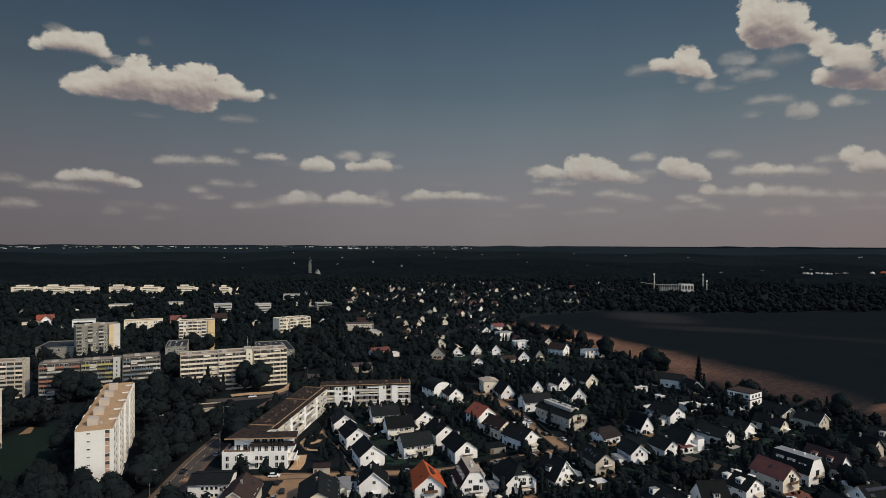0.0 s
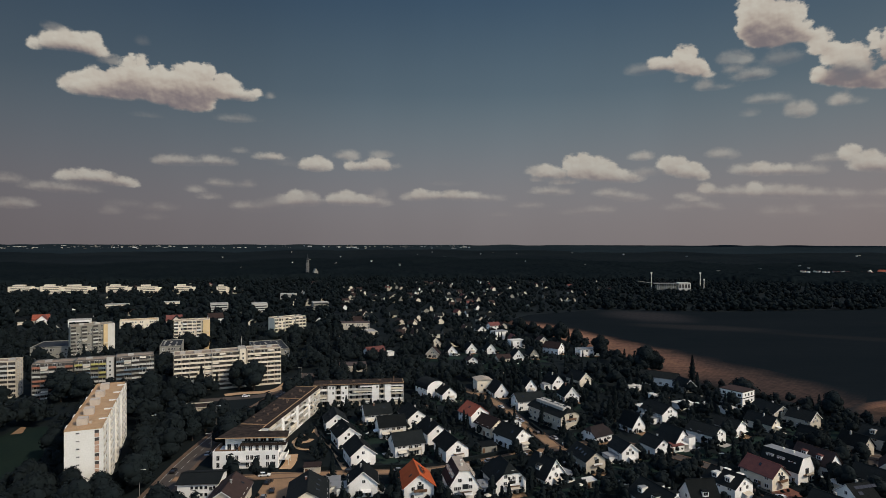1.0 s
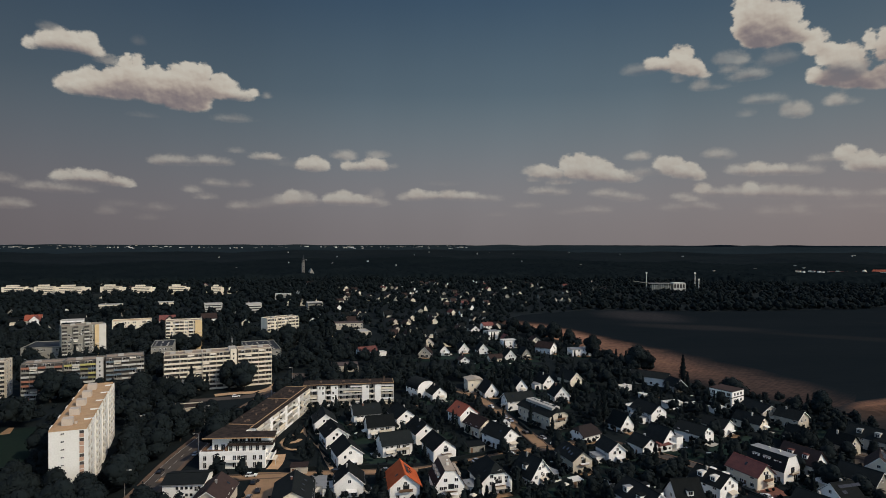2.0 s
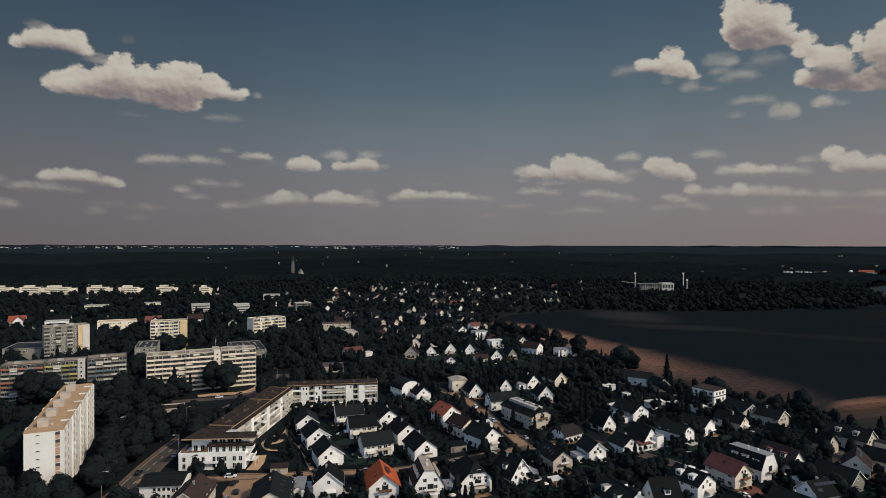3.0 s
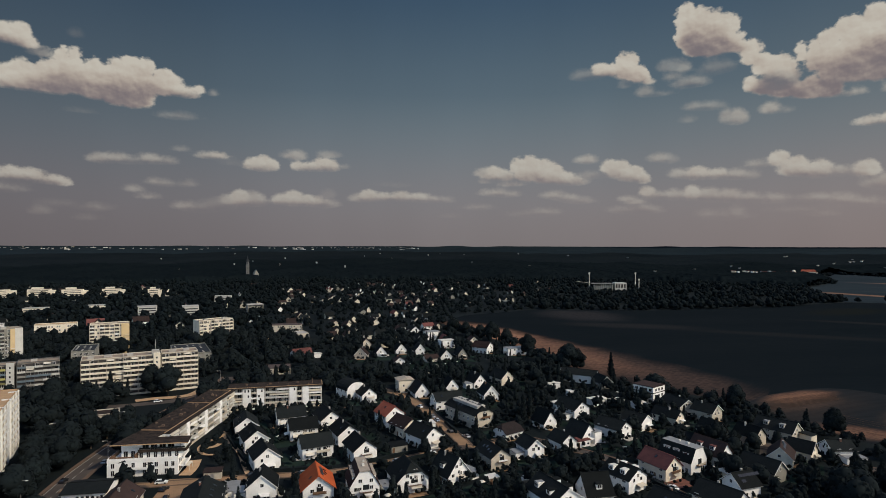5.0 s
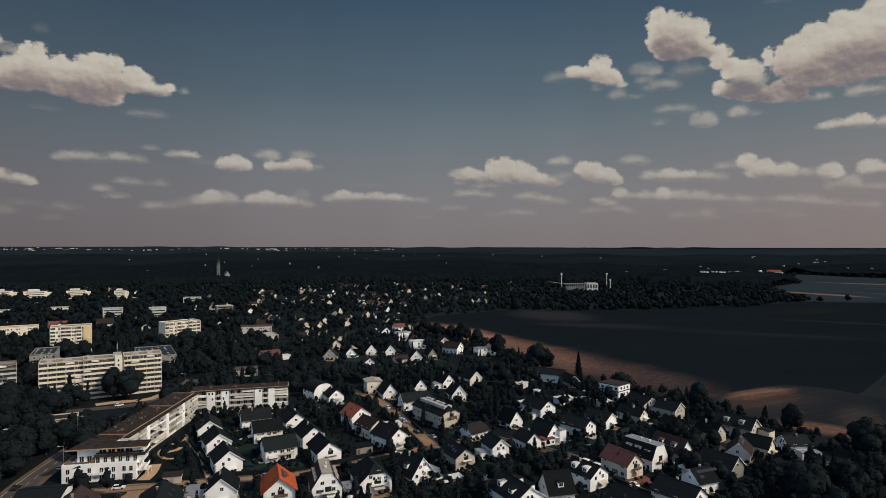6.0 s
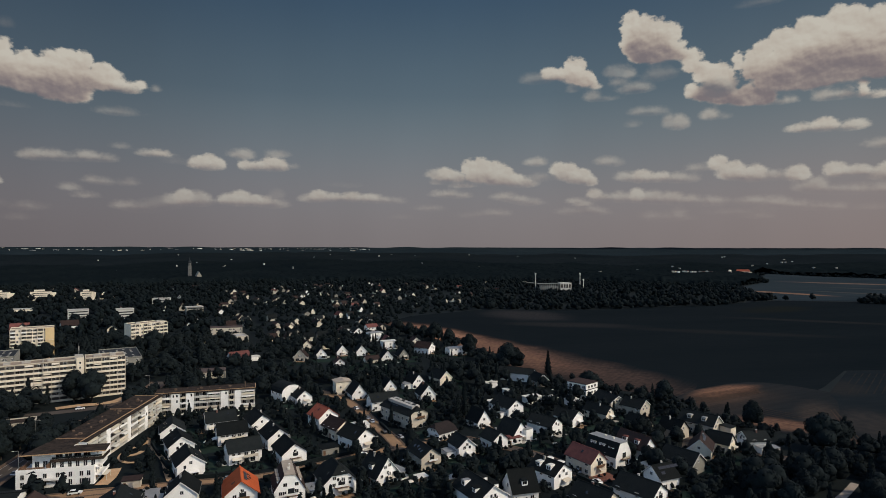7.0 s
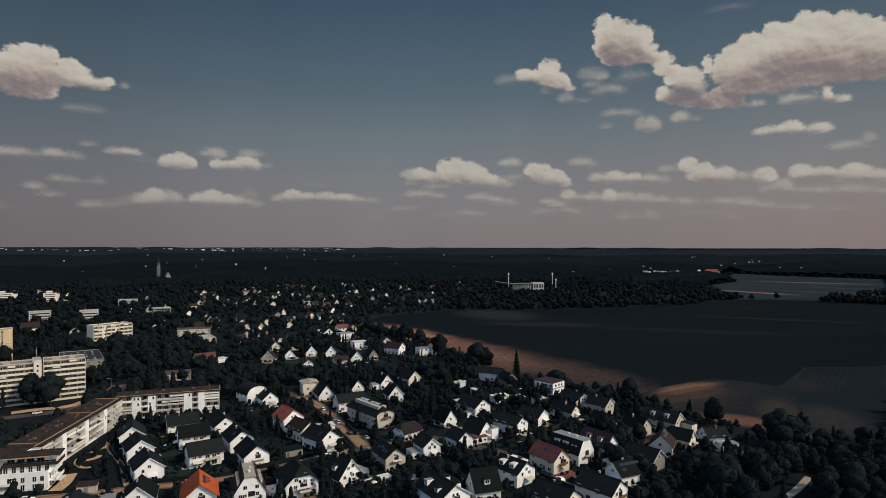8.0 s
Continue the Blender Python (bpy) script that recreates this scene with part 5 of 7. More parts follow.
    for i in range(skylights):
        on_roof("skylight", L * (0.25 + 0.5 * i / max(1, skylights - 1)) if skylights > 1 else L * 0.5, h * rnd.uniform(0.4, 0.65), 0.8, 1.2, rnd.choice((-1, 1)), GLASS)
    for i in range(solar):
        on_roof("solar_panel", L * 0.3 + 1.75 * (i % 5), h * (0.3 + 0.36 * (i // 5)), 1.65, 1.0 * min(2.0, h / 4), -1 if solar > 0 else 1, SOLAR)
    if balcony:
        bl = part("balcony", Shape().box(-1.3, 0, -h * 0.5, h * 0.38, eave - 1.75, eave - 1.6), WOOD, top, "wooden balcony")
        rail = rnd.choice((WOOD, FRAME, BEIGE))
        part("balustrade", Shape().box(-1.34, -1.28, -h * 0.5, h * 0.38, eave - 1.45, eave - 0.75), rail, bl)
        part("balcony_door", Shape().box(-0.05, 0, -h * 0.3, h * 0.12, eave - 1.6, eave + 0.4), GLASS, bl, "dark glazed balcony door")
    if side_balcony:
        bl = part("balcony", Shape().box(L * 0.42, L * 0.86, -h - 1.5, -h, 2.55, 2.72).box(L * 0.42, L * 0.42 + 0.15, -h - 1.5, -h - 1.35, 0, 2.55).box(L * 0.86 - 0.15, L * 0.86, -h - 1.5, -h - 1.35, 0, 2.55), BEIGE, top, "cream balcony on posts")
        part("balustrade", Shape().box(L * 0.42, L * 0.86, -h - 1.56, -h - 1.48, 2.72, 3.65), rnd.choice((BEIGE, WOOD, CREAM)), bl)
        for u in (0.14, 0.3, 0.52, 0.72):
            window(top, L * u, -h, 3.0 if u > 0.4 else 3.6, 0, 1.5 if u > 0.4 else 1.1, 1.9 if u > 0.4 else 1.2)
            window(top, L * u, -h, 0.35 if u > 0.4 else 0.95, 0, 1.8 if u > 0.4 else 1.1, 2.0 if u > 0.4 else 1.2)
        part("awning", Shape().slab([(L * 0.08, -h - 1.8, 2.1), (L * 0.38, -h - 1.8, 2.1), (L * 0.38, -h - 0.05, 2.6), (L * 0.08, -h - 0.05, 2.6)], 0.07), CANVAS, top, "pale cloth awning")
    if annex:
        ax, ay, aw, ad, ah, am = annex
        an = part("annex", Shape().box(ax, ax + aw, ay, ay + ad, 0, ah), wall, top)
        part("annex_roof", Shape().box(ax - 0.2, ax + aw + 0.2, ay - 0.2, ay + ad + 0.2, ah + 0.004, ah + 0.22), am, an)
    a = radians(yaw)
    for u in np.arange(1, L, 4):
        clear(x + math.cos(a) * u, y + math.sin(a) * u, W / 2 + (0.9 if opened else 0.2))
    if opened:
        LAWNS.append((x - math.cos(a) * 9, y - math.sin(a) * 9, yaw, 10.0, W + 5.0))
        LAWNS.append((x + math.cos(a) * L / 2 + math.sin(a) * (h + 6.5), y + math.sin(a) * L / 2 - math.cos(a) * (h + 6.5), yaw, L, 7.0))
        for u, v in [(-2.0, W * k / 4 - h) for k in range(5)] + [(L * k / 5, -h - 2.0) for k in range(5)] + [(L * k / 5, h + 2.0) for k in range(5)]:
            u, v = u + rnd.uniform(-0.9, 0.9), v + rnd.uniform(-0.9, 0.9)
            if rnd.random() < 0.72:
                SKIRT.append((x + math.cos(a) * u - math.sin(a) * v, y + math.sin(a) * u + math.cos(a) * v, 0.0, rnd.uniform(0.35, 0.72), rnd.uniform(0.8, 1.2)))
        clear(x - math.cos(a) * 5, y - math.sin(a) * 5, 5.5)
        clear(x + math.cos(a) * L / 2, y + math.sin(a) * L / 2 - W / 2 - 4, 4.5)
    return top


dark = "white rendered house with an anthracite tiled gable roof"
house(-13.7, 201.0, 96, 10, 9.7, 4.6, 8.7, label="small white gabled house with a black tiled roof beside the lane", annex=(2, 4.85, 6, 4, 2.6, METAL))
house(-29.9, 187.0, 98, 17, 12.5, 4.6, 8.2, CREAM, SLATE, label="long cream house with a big black tiled roof", skylights=3)
house(-16.0, 228.2, 110, 13, 9.6, 4.9, 8.6, label=dark + " and ground-floor awning", skylights=2)
house(-23.9, 250.6, 111, 13, 9.6, 4.9, 8.4, label=dark, skylights=2)
house(-31.7, 270.0, 104, 13, 9.6, 4.9, 8.4, label=dark + " and rooflights", skylights=3)
house(-21.2, 285.5, 16, 12.8, 9.2, 4.9, 8.4, label=dark, side_balcony=True, skylights=2)
house(-13.2, 266.2, 16, 12.0, 9.2, 4.9, 8.4, label=dark + " and cream balcony", side_balcony=True, skylights=2)
house(-5.8, 242.0, 20, 12.5, 9.4, 4.9, 8.4, label=dark + " and garden terrace", side_balcony=True, skylights=3)
house(4.8, 276.0, 110, 14, 9.6, 4.9, 8.5, label=dark)
house(13.5, 253.6, 110, 13, 9.6, 4.9, 8.5, label=dark + " and gable window", skylights=2)
house(20.4, 233.1, 110, 13, 9.6, 4.9, 8.5, label=dark + " and gable balcony", balcony=True)
house(5.2, 197.2, 99, 12.4, 10.0, 5.2, 9.2, WHITE, ORANGE_T, label="white house with a bright orange tiled roof and solar panels", solar=4, skylights=4, over=0.9, balcony=True)
mansard = house(20.3, 197.8, 98, 13, 9.9, 4.8, 9.7, WHITE, BROWN_T, hip=0.36, style="mansard", dormers=3, chimney=False, balcony=True, label="white mansard house with taupe roof deck and dormers", skylights=2)
half_hipped = house(36.7, 201.6, 105, 12, 11.2, 4.8, 9.8, WHITE, SLATE, hip=0.52, balcony=True, label="white half-hipped house with black tiles and loggia", skylights=3, annex=(1, 6, 7, 4, 2.8, METAL))
steep = house(53.5, 208.2, 122, 10, 9.8, 3.4, 9.2, WHITE, SLATE, dormers=1, label="white steep-gabled house with a black roof and dormer", annex=(-1, -9, 8, 3.6, 2.8, METAL))
for gabled, places in ((mansard, ((1.5, 6.0), (-2.2, 6.0), (2.9, 3.3), (1.7, 3.3))), (half_hipped, ((-0.9, 7.0), (-1.0, 4.7), (2.0, 5.6), (-3.4, 4.6), (2.2, 3.3))), (steep, ((-0.9, 6.1), (1.0, 5.6), (2.6, 2.7), (-0.8, 2.9), (-2.8, 2.7)))):
    for y, z in places:
        window(gabled, 0, y, z, -90, 1.15, 1.1)
house(71.4, 219.2, 107, 12.6, 8.4, 4.8, 7.8, BEIGE, SLATE, label="beige rendered house with a black tiled roof and balcony", skylights=4, balcony=True)
house(34.0, 278.0, 117, 11, 10, 5.6, 9.4, WHITE, BRICKRED_T, label="cream-white house with a brick red tiled roof", skylights=1)
house(40.7, 262.0, 121, 11.5, 9.2, 4.6, 7.8, CREAM, BROWN_T, label="cream gabled house with a brown tiled roof", skylights=1)
house(48.5, 246.2, 123, 12.5, 10, 4.9, 8.5, label=dark + " and annex", annex=(3, -9, 5, 4, 2.7, METAL), skylights=2)
house(75.0, 270.3, 116, 24.5, 10.8, 6.6, 9.6, BEIGE, SLATE, hip=0.5, label="long beige apartment house with a grey roof deck", balcony=True, skylights=6, deck=True)
house(55.2, 306.6, 15, 15, 8.6, 4.9, 8.0, label=dark, skylights=2)
house(43.5, 341.0, 100, 9.0, 9.0, 7.0, 8.0, CREAM, TAUPE_T, hip=0.6, label="ochre three-storey villa with a low hipped roof")
house(51.6, 329.2, 102, 12, 8.2, 3.0, 8.2, label="white steep-gabled house with a row of attic windows")
house(69.9, 339.0, 100, 9, 7.6, 3.2, 8.0, label="small white steep-gabled house among trees")
house(88.0, 348.0, 112, 10, 8.4, 3.6, 8.2, label="white steep-gabled house among trees", annex=(1, 4.2, 6, 5, 3, METAL))
house(88.5, 318.4, 100, 10, 8.4, 3.4, 8.2, label="white steep-gabled house with an attic window row")
house(105.7, 353.0, 112, 13, 8.6, 4.2, 8.2, CREAM, label="cream gabled house with a black tiled roof")
house(78.7, 254.0, 30, 10, 8.4, 3.2, 6.2, WHITE, BROWN_D, hip=0.5, label="low white bungalow with a dark brown hipped roof", chimney=False)
house(87.6, 227.8, 105, 9.5, 7.6, 4.8, 7.8, WHITE, SLATE, label="white house with a red entrance panel", annex=(2, 4.1, 5, 4, 2.8, METAL))
house(105.2, 265.2, 112, 9, 7.6, 3.2, 8.2, label="white steep-gabled house with three attic windows")
house(125.4, 278.8, 112, 14, 9.6, 5.0, 8.5, label=dark, annex=(2, 4.8, 9, 3.5, 2.8, METAL))
house(103.5, 234.6, 110, 9, 7.8, 4.2, 7.2, label="small white gabled house with a black roof")
house(115.5, 243.5, 116, 10, 9.2, 3.2, 8.4, WHITE, SLATE, label="white house with a very steep black roof and loggia", annex=(-2, -5.5, 4.5, 4, 5.0, METAL))
house(15.1, 331.8, 122, 12, 12.0, 4.8, 9.2, WHITE, SLATE, style="barrel", label="white barrel-roofed apartment house with dark roof")
house(22.2, 323.2, 110, 9, 8.4, 4.0, 7.6, label="small white gabled house with a black roof")
house(179.6, 277.3, 102, 15, 9.4, 5.0, 8.0, BEIGE, SLATE, label="beige gabled house in shade at the field edge")
house(188.3, 266.0, 119, 11, 9.0, 5.0, 8.2, BEIGE, SLATE, label="beige gabled house at the field edge")
house(134.0, 248.4, 122, 13, 9.4, 4.4, 7.3, label=dark)
house(149.0, 258.6, 122, 11, 8.6, 4.2, 6.8, label=dark)
house(168.1, 263.6, 118, 13, 6.6, 3.8, 6.8, CREAM, SLATE, label="small cream gabled garden house")
house(144.3, 207.0, 116, 14.2, 9.8, 4.8, 9.2, WHITE, SLATE, hip=0.5, style="mansard", dormers=3, chimney=False, label="white mansard apartment house with rooflights and dormers", balcony=True)
house(131.0, 201.0, 111, 12.8, 8.3, 5.0, 8.6, CREAM, RED_T, label="cream house with a dull red tiled roof", balcony=True, skylights=3)
house(158.2, 211.6, 112, 14, 7.8, 4.4, 8.8, WHITE, BROWN_T, dormers=2, dormer_top=RED_T, label="white gabled house with a brown roof and red dormers")
house(113.8, 193.5, 117, 12, 9.6, 4.9, 8.0, label="white house with anthracite roof and pale flat dormers", dormers=2, dormer_top=PALE_METAL)
house(144.1, 186.6, 12, 8.4, 8.4, 4.2, 7.6, WHITE, SLATE, label="grey-white gabled house with solar panels", solar=6)
house(204.9, 233.6, 120, 16, 9.4, 4.9, 8.6, BEIGE, SLATE, dormers=2, label="long beige gabled house beside the stubble field", annex=(1, -8.5, 5, 4, 3.2, METAL))
house(91.8, 188.6, 4, 9.0, 10, 3.6, 9.2, WHITE, SLATE, label="white house with steep black roof and dormer", dormers=1)
house(83.6, 178.0, 108, 15.5, 11.5, 5.0, 8.8, WHITE, SLATE, solar=10, dormers=2, label="modern white house with a black roof and solar panels", balcony=True)
house(137.0, 170.2, 118, 14, 10, 4.6, 8.2, WHITE, SLATE, solar=10, label="white house with a black roof and solar panels", balcony=True)
house(177.5, 207.5, 50, 12, 8.6, 4.0, 8.0, CREAM, BROWN_T, label="cream gabled house with a red-brown roof and solar panels", solar=4)
house(203.6, 215.6, -6, 9.5, 8.4, 4.4, 7.2, WHITE, SLATE, label="grey-white house with a dark roof and carport", annex=(3, -8, 8, 4, 2.5, METAL))
house(196.0, 212.5, 122, 9, 7.0, 4.0, 7.4, CREAM, SLATE, label="cream gabled house among dark trees")
house(174, 239.5, 112, 10, 7.6, 4.2, 8.0, BEIGE, SLATE, label="beige gabled house half hidden by trees", opened=False)
house(186.5, 231.5, 112, 10, 7.6, 4.2, 8.0, BEIGE, SLATE, label="beige gabled house half hidden by trees", opened=False)
house(168.0, 194.5, 116, 13, 8.6, 4.2, 7.6, GREY, SLATE, label="grey-white house with a dark roof among trees", opened=False)
house(119.0, 167.5, 118, 13, 9.4, 4.6, 8.0, CREAM, SLATE, label="cream house with a black tiled roof and rooflights", skylights=4)
house(144.5, 365.0, -38, 22, 9, 5.0, 7.6, WHITE, SLATE, label="long terraced house with a dark roof and window rows", opened=False)
house(162.0, 336.5, 100, 10, 8, 3.6, 7.2, GREY, SLATE, label="dark gabled house with pale verge boards", opened=False)
house(-34, 450, 30, 14, 9, 4.6, 7.6, WHITE, RED_T, label="white house with a red roof and flat annex", annex=(13, -4, 9, 6, 3.0, PALE_METAL), opened=False)
low_house = house(-75.0, 205.0, 3, 13, 11.5, 6.0, 7.4, WHITE, SLATE, label="white house with a low black roof beside the main road", seed=5)
for u in (4.7, 6.2, 7.7, 9.2, 11.8):
    window(low_house, u, -5.75, 4.2, 0, 0.9, 0.95)
    window(low_house, u, -5.75, 1.9, 0, 0.9, 0.95)
house(-56.5, 188.0, 92, 16, 10.6, 4.4, 8.0, BEIGE, BROWN_T, label="house with a broad brown tiled roof", skylights=2)
house(117.0, 459.5, 135, 14, 9.4, 4.8, 8.6, WHITE, BROWN_T, label="white gabled house with a dark brown roof at the field edge")
house(80.5, 488.0, 15, 12, 8, 6.0, 6.4, style="flat", roof=PALE_METAL, label="white flat-roofed house among trees")
house(73.0, 534.0, 25, 13, 9, 6.6, 7.0, style="flat", roof=METAL, label="white flat-roofed house among trees")
house(66.0, 560.0, 105, 12, 9, 4.6, 8.4, label="white gabled house with a black roof among trees")
house(75.0, 585.0, 20, 11, 8, 5.6, 8.2, WHITE, RED_T, label="white house with a dull red roof among trees")
house(110.0, 492.0, 100, 9, 7, 5.0, 8.0, CREAM, BROWN_T, label="narrow cream gabled house at the field edge")
house(92.0, 440.0, 100, 9, 7.6, 3.0, 8.0, GREY, SLATE, label="steep dark gabled house with pale verge boards")
house(62.0, 428.0, 15, 10, 7, 3.4, 5.6, CREAM, BROWN_T, label="low cream house beside the allotments")
house(44.0, 419.0, 98, 8, 7, 3.2, 6.0, WHITE, BROWN_T, label="small white gabled house beside the allotments")
house(128.0, 452.0, 12, 18, 9, 4.6, 5.2, style="flat", roof=METAL, label="low white flat-roofed house at the field edge")
for hx, hy, hyaw in ((31.4, 454.6, 98), (47.3, 464.4, 103), (62.0, 460.8, 98), (78.8, 432.6, 96)):
    house(hx, hy, hyaw, 10, 8.4, 3.0, 7.9, label="white steep-gabled house in a row among trees")
house(16.0, 447.0, 80, 8, 9.4, 3.2, 8.2, BEIGE, BROWN_T, label="beige chalet house with a brown roof")
house(20.1, 492.0, 96, 10, 9, 3.6, 8.2, CREAM, BROWN_T, label="cream gabled house with a brown roof")
villa = house(177.6, 302.9, 121.5, 12.5, 11.4, 8.8, 9.0, WHITE, BROWN_T, style="flat", label="white cubic three-storey villa with a dark band")
part("dark_band", Shape().box(-0.06, 12.56, -5.76, 5.76, 5.6, 6.1), RECESS, villa)
for z in (0.9, 3.4, 6.7):
    for q in (1.6, 4.4, 7.2, 10):
        window(villa, q, 5.7, z, 180, 1.6, 1.4)
    for q in (-3, 0, 3):
        window(villa, 0, q, z, -90, 1.4, 1.4)

# ---- far buildings ----
SCREEN = []        # trees standing close before the far houses: x, y, size
def far_house(x, y, yaw, L, W, eave, ridge, wall, roof, label="white house showing between dark trees"):
    for dx in (-0.55, 0.5):
        if (x * 3.7 + y * 1.9 + dx * 7) % 1 < 0.72:
            SCREEN.append((x + dx * L + (y * 0.37) % 3 - 1.5, y - 6.0 - (x * 0.73) % 3, 0.38 + 0.3 * ((x * 1.3 + y * 0.7) % 1)))
    return house(x, y, yaw, L, W, eave, ridge, wall, roof, label=label, detail=1, chimney=False, group="distant houses", opened=False)


def in_ring(x, y, ring):
    inside = False
    for (ax, ay), (bx, by) in zip(ring, ring[1:] + ring[:1]):
        if (ay > y) != (by > y) and x < (bx - ax) * (y - ay) / (by - ay) + ax:
            inside = not inside
    return inside


def near_road(x, y, extra):
    for pts, half in ROADS:
        for (ax, ay), (bx, by) in zip(pts, pts[1:]):
            dx, dy = bx - ax, by - ay
            t = max(0, min(1, ((x - ax) * dx + (y - ay) * dy) / (dx * dx + dy * dy + 1e-9)))
            if math.hypot(x - ax - t * dx, y - ay - t * dy) < half + extra:
                return True
    return False


def free(x, y, extra=0.0):
    return all(math.hypot(x - a, y - b) > r + extra for a, b, r in GRID.get((int(x // 25), int(y // 25)), ()))


GARDEN_LAWN = mat("clipped_garden_lawn", (0.0125, 0.0225, 0.0190), (0.0200, 0.0310, 0.0245), 0.15, 1.5, 0.95, 0.2, vary=0.3, spec=0.0)
for k, (x, y, turn, long, wide) in enumerate(LAWNS):
    if near_road(x, y, 4.0) or any(in_ring(x, y, f) for f in FIELDS):
        continue
    z = 0.012 + 0.0007 * (k % 60)
    lawn = Shape().slab([(-long / 2, -wide / 2, 0), (long / 2, -wide / 2, 0), (long / 2, wide / 2, 0), (-long / 2, wide / 2, 0)], 0.01)
    ob = new("lawn", lawn.mesh("lawn", GARDEN_LAWN))
    ob.matrix_world = pose(x, y, z, 0, 0, turn)
    tagged(ob, "clipped dark green lawn beside a house", "lawn", kind="structure")

rnd = random.Random(11)
count = 0
while count < 230:
    y = 470 + 830 * rnd.random() ** 1.1
    x = rnd.uniform(-0.72 * y, 0.33 * y) if rnd.random() < 0.36 else rnd.gauss(0.06 * y, 0.14 * y)
    if y < 446 and x > -55 or y < 400 or (y < 540 and -70 < x < 28 and rnd.random() < 0.75):
        continue
    if any(in_ring(x, y, f) for f in FIELDS) or (x > 100 and y < 800) or near_road(x, y, 8) or not free(x, y, 6) or x > 0.36 * y:
        continue
    far_house(x, y, rnd.choice((16, 20, 105, 110, 112, 118)) + rnd.uniform(-8, 8), rnd.uniform(7.0, 10), rnd.uniform(6.0, 8.2), rnd.uniform(2.4, 4.2), rnd.uniform(6.0, 7.6),
              rnd.choice((WHITE, CREAM, CREAM, BEIGE, BEIGE, GREY)), rnd.choice((SLATE, SLATE, SLATE, SLATE, BROWN_T, BROWN_T, RED_T)))
    count += 1
for x, y, yw, roof in ((-402, 648, 20, BRICKRED_T), (-388, 640, 110, RED_T), (-470, 655, 15, RED_T), (-455, 640, 105, SLATE), (-360, 655, 18, SLATE), (-505, 690, 20, RED_T), (-260, 640, 20, RED_T), (-245, 628, 110, SLATE), (-222, 655, 30, BROWN_T)):
    far_house(x, y, yw, 15, 10, 5.0, 10.0, rnd.choice((CREAM, BEIGE, WHITE)), roof, "pale house with a weathered tiled roof among trees")
# terraced row of white blocks on the far left
for k, (bx, w) in enumerate(((-676, 42), (-629, 36), (-589, 50), (-521, 38), (-465, 36), (-408, 34), (-334, 20))):
    b = thing("distant_apartment_block", pose(bx, 1020 + 9 * (k % 2), 0, 0, 0, 14 + 3 * (k % 3)), "white stepped apartment block above the trees", "apartment building", "row of far blocks")
    part("wall", Shape().box(0, w * 0.82, 0, 14, 0, 13.5).box(w * 0.15, w * 0.55, 2, 12, 13.5, 16).box(w * 0.82, w, 2, 14, 0, 11), CREAM, b)
    part("roof", Shape().box(-0.3, w * 0.82 + 0.3, -0.3, 14.3, 13.504, 13.8), GRAVEL_DARK, b)
    for f in range(4):
        part("balcony_band", Shape().box(w * 0.1, w * 0.75, -0.05, 0, 2.9 * f + 1.6, 2.9 * f + 2.7), RECESS, b)
    clear(bx + w * 0.3, 1027, 13), clear(bx + w * 0.8, 1027, 11), clear(bx + w / 2, 1008, 9)
for bx, by, w, d, h, yw, wall in ((-470, 640, 30, 12, 10, 15, CREAM), (-395, 780, 34, 12, 9, 12, CREAM), (-330, 800, 26, 12, 10, 18, CREAM), (-255, 760, 28, 14, 12, 20, PALE), (-200, 750, 24, 16, 13, 20, PALE), (-130, 780, 26, 14, 11, 20, GREY), (-350, 620, 26, 11, 9, 20, WHITE), (-200, 900, 30, 12, 13, 5, PALE)):
    w, h = 0.75 * w, 0.82 * h
    b = thing("flat_roofed_building", pose(bx, by, 0, 0, 0, yw), "pale flat-roofed building among trees", "building", "distant houses")
    part("wall", Shape().box(0, w, 0, d, 0, h), wall, b)
    part("roof", Shape().box(-0.4, w + 0.4, -0.4, d + 0.4, h + 0.004, h + 0.4), CONCRETE, b)
    for f in range(int(h / 3)):
        part("window_band", Shape().box(1, w - 1, -0.05, 0, 3 * f + 1.0, 3 * f + 2.3), GLASS, b)
    clear(bx + w / 2, by + 4, 14)

church = thing("church", pose(-258, 1440, 0, 0, 0, 20), "pale church with a tall tower and onion dome", "church")
part("tower", Shape().box(-3.4, 3.4, -3.4, 3.4, 0, 40), DARKGREY, church)
part("belfry", Shape().tube(0, 0, 40.004, 47, 3.5, 3.2), DARKGREY, church)
dome = Shape()
for z0, z1, r0, r1 in ((47, 49, 3.8, 4.2), (49, 52, 4.2, 2.0), (52, 54, 2.0, 1.3), (54, 61, 1.3, 0.12)):
    dome.tube(0, 0, z0, z1, r0, r1, 10)
part("dome", dome, FLATROOF, church, "weathered copper onion dome")
for z in (10, 20, 30, 42):
    part("tower_window", Shape().box(-0.8, 0.8, -3.6, -3.4, z, z + 3), RECESS, church)
part("nave", Shape().prism([(14, 12, 0), (24, 12, 0), (24, 12, 18), (19, 12, 27), (14, 12, 18)], [(14, -8, 0), (24, -8, 0), (24, -8, 18), (19, -8, 27), (14, -8, 18)]), GREY, church)
clear(-258, 1440, 14)

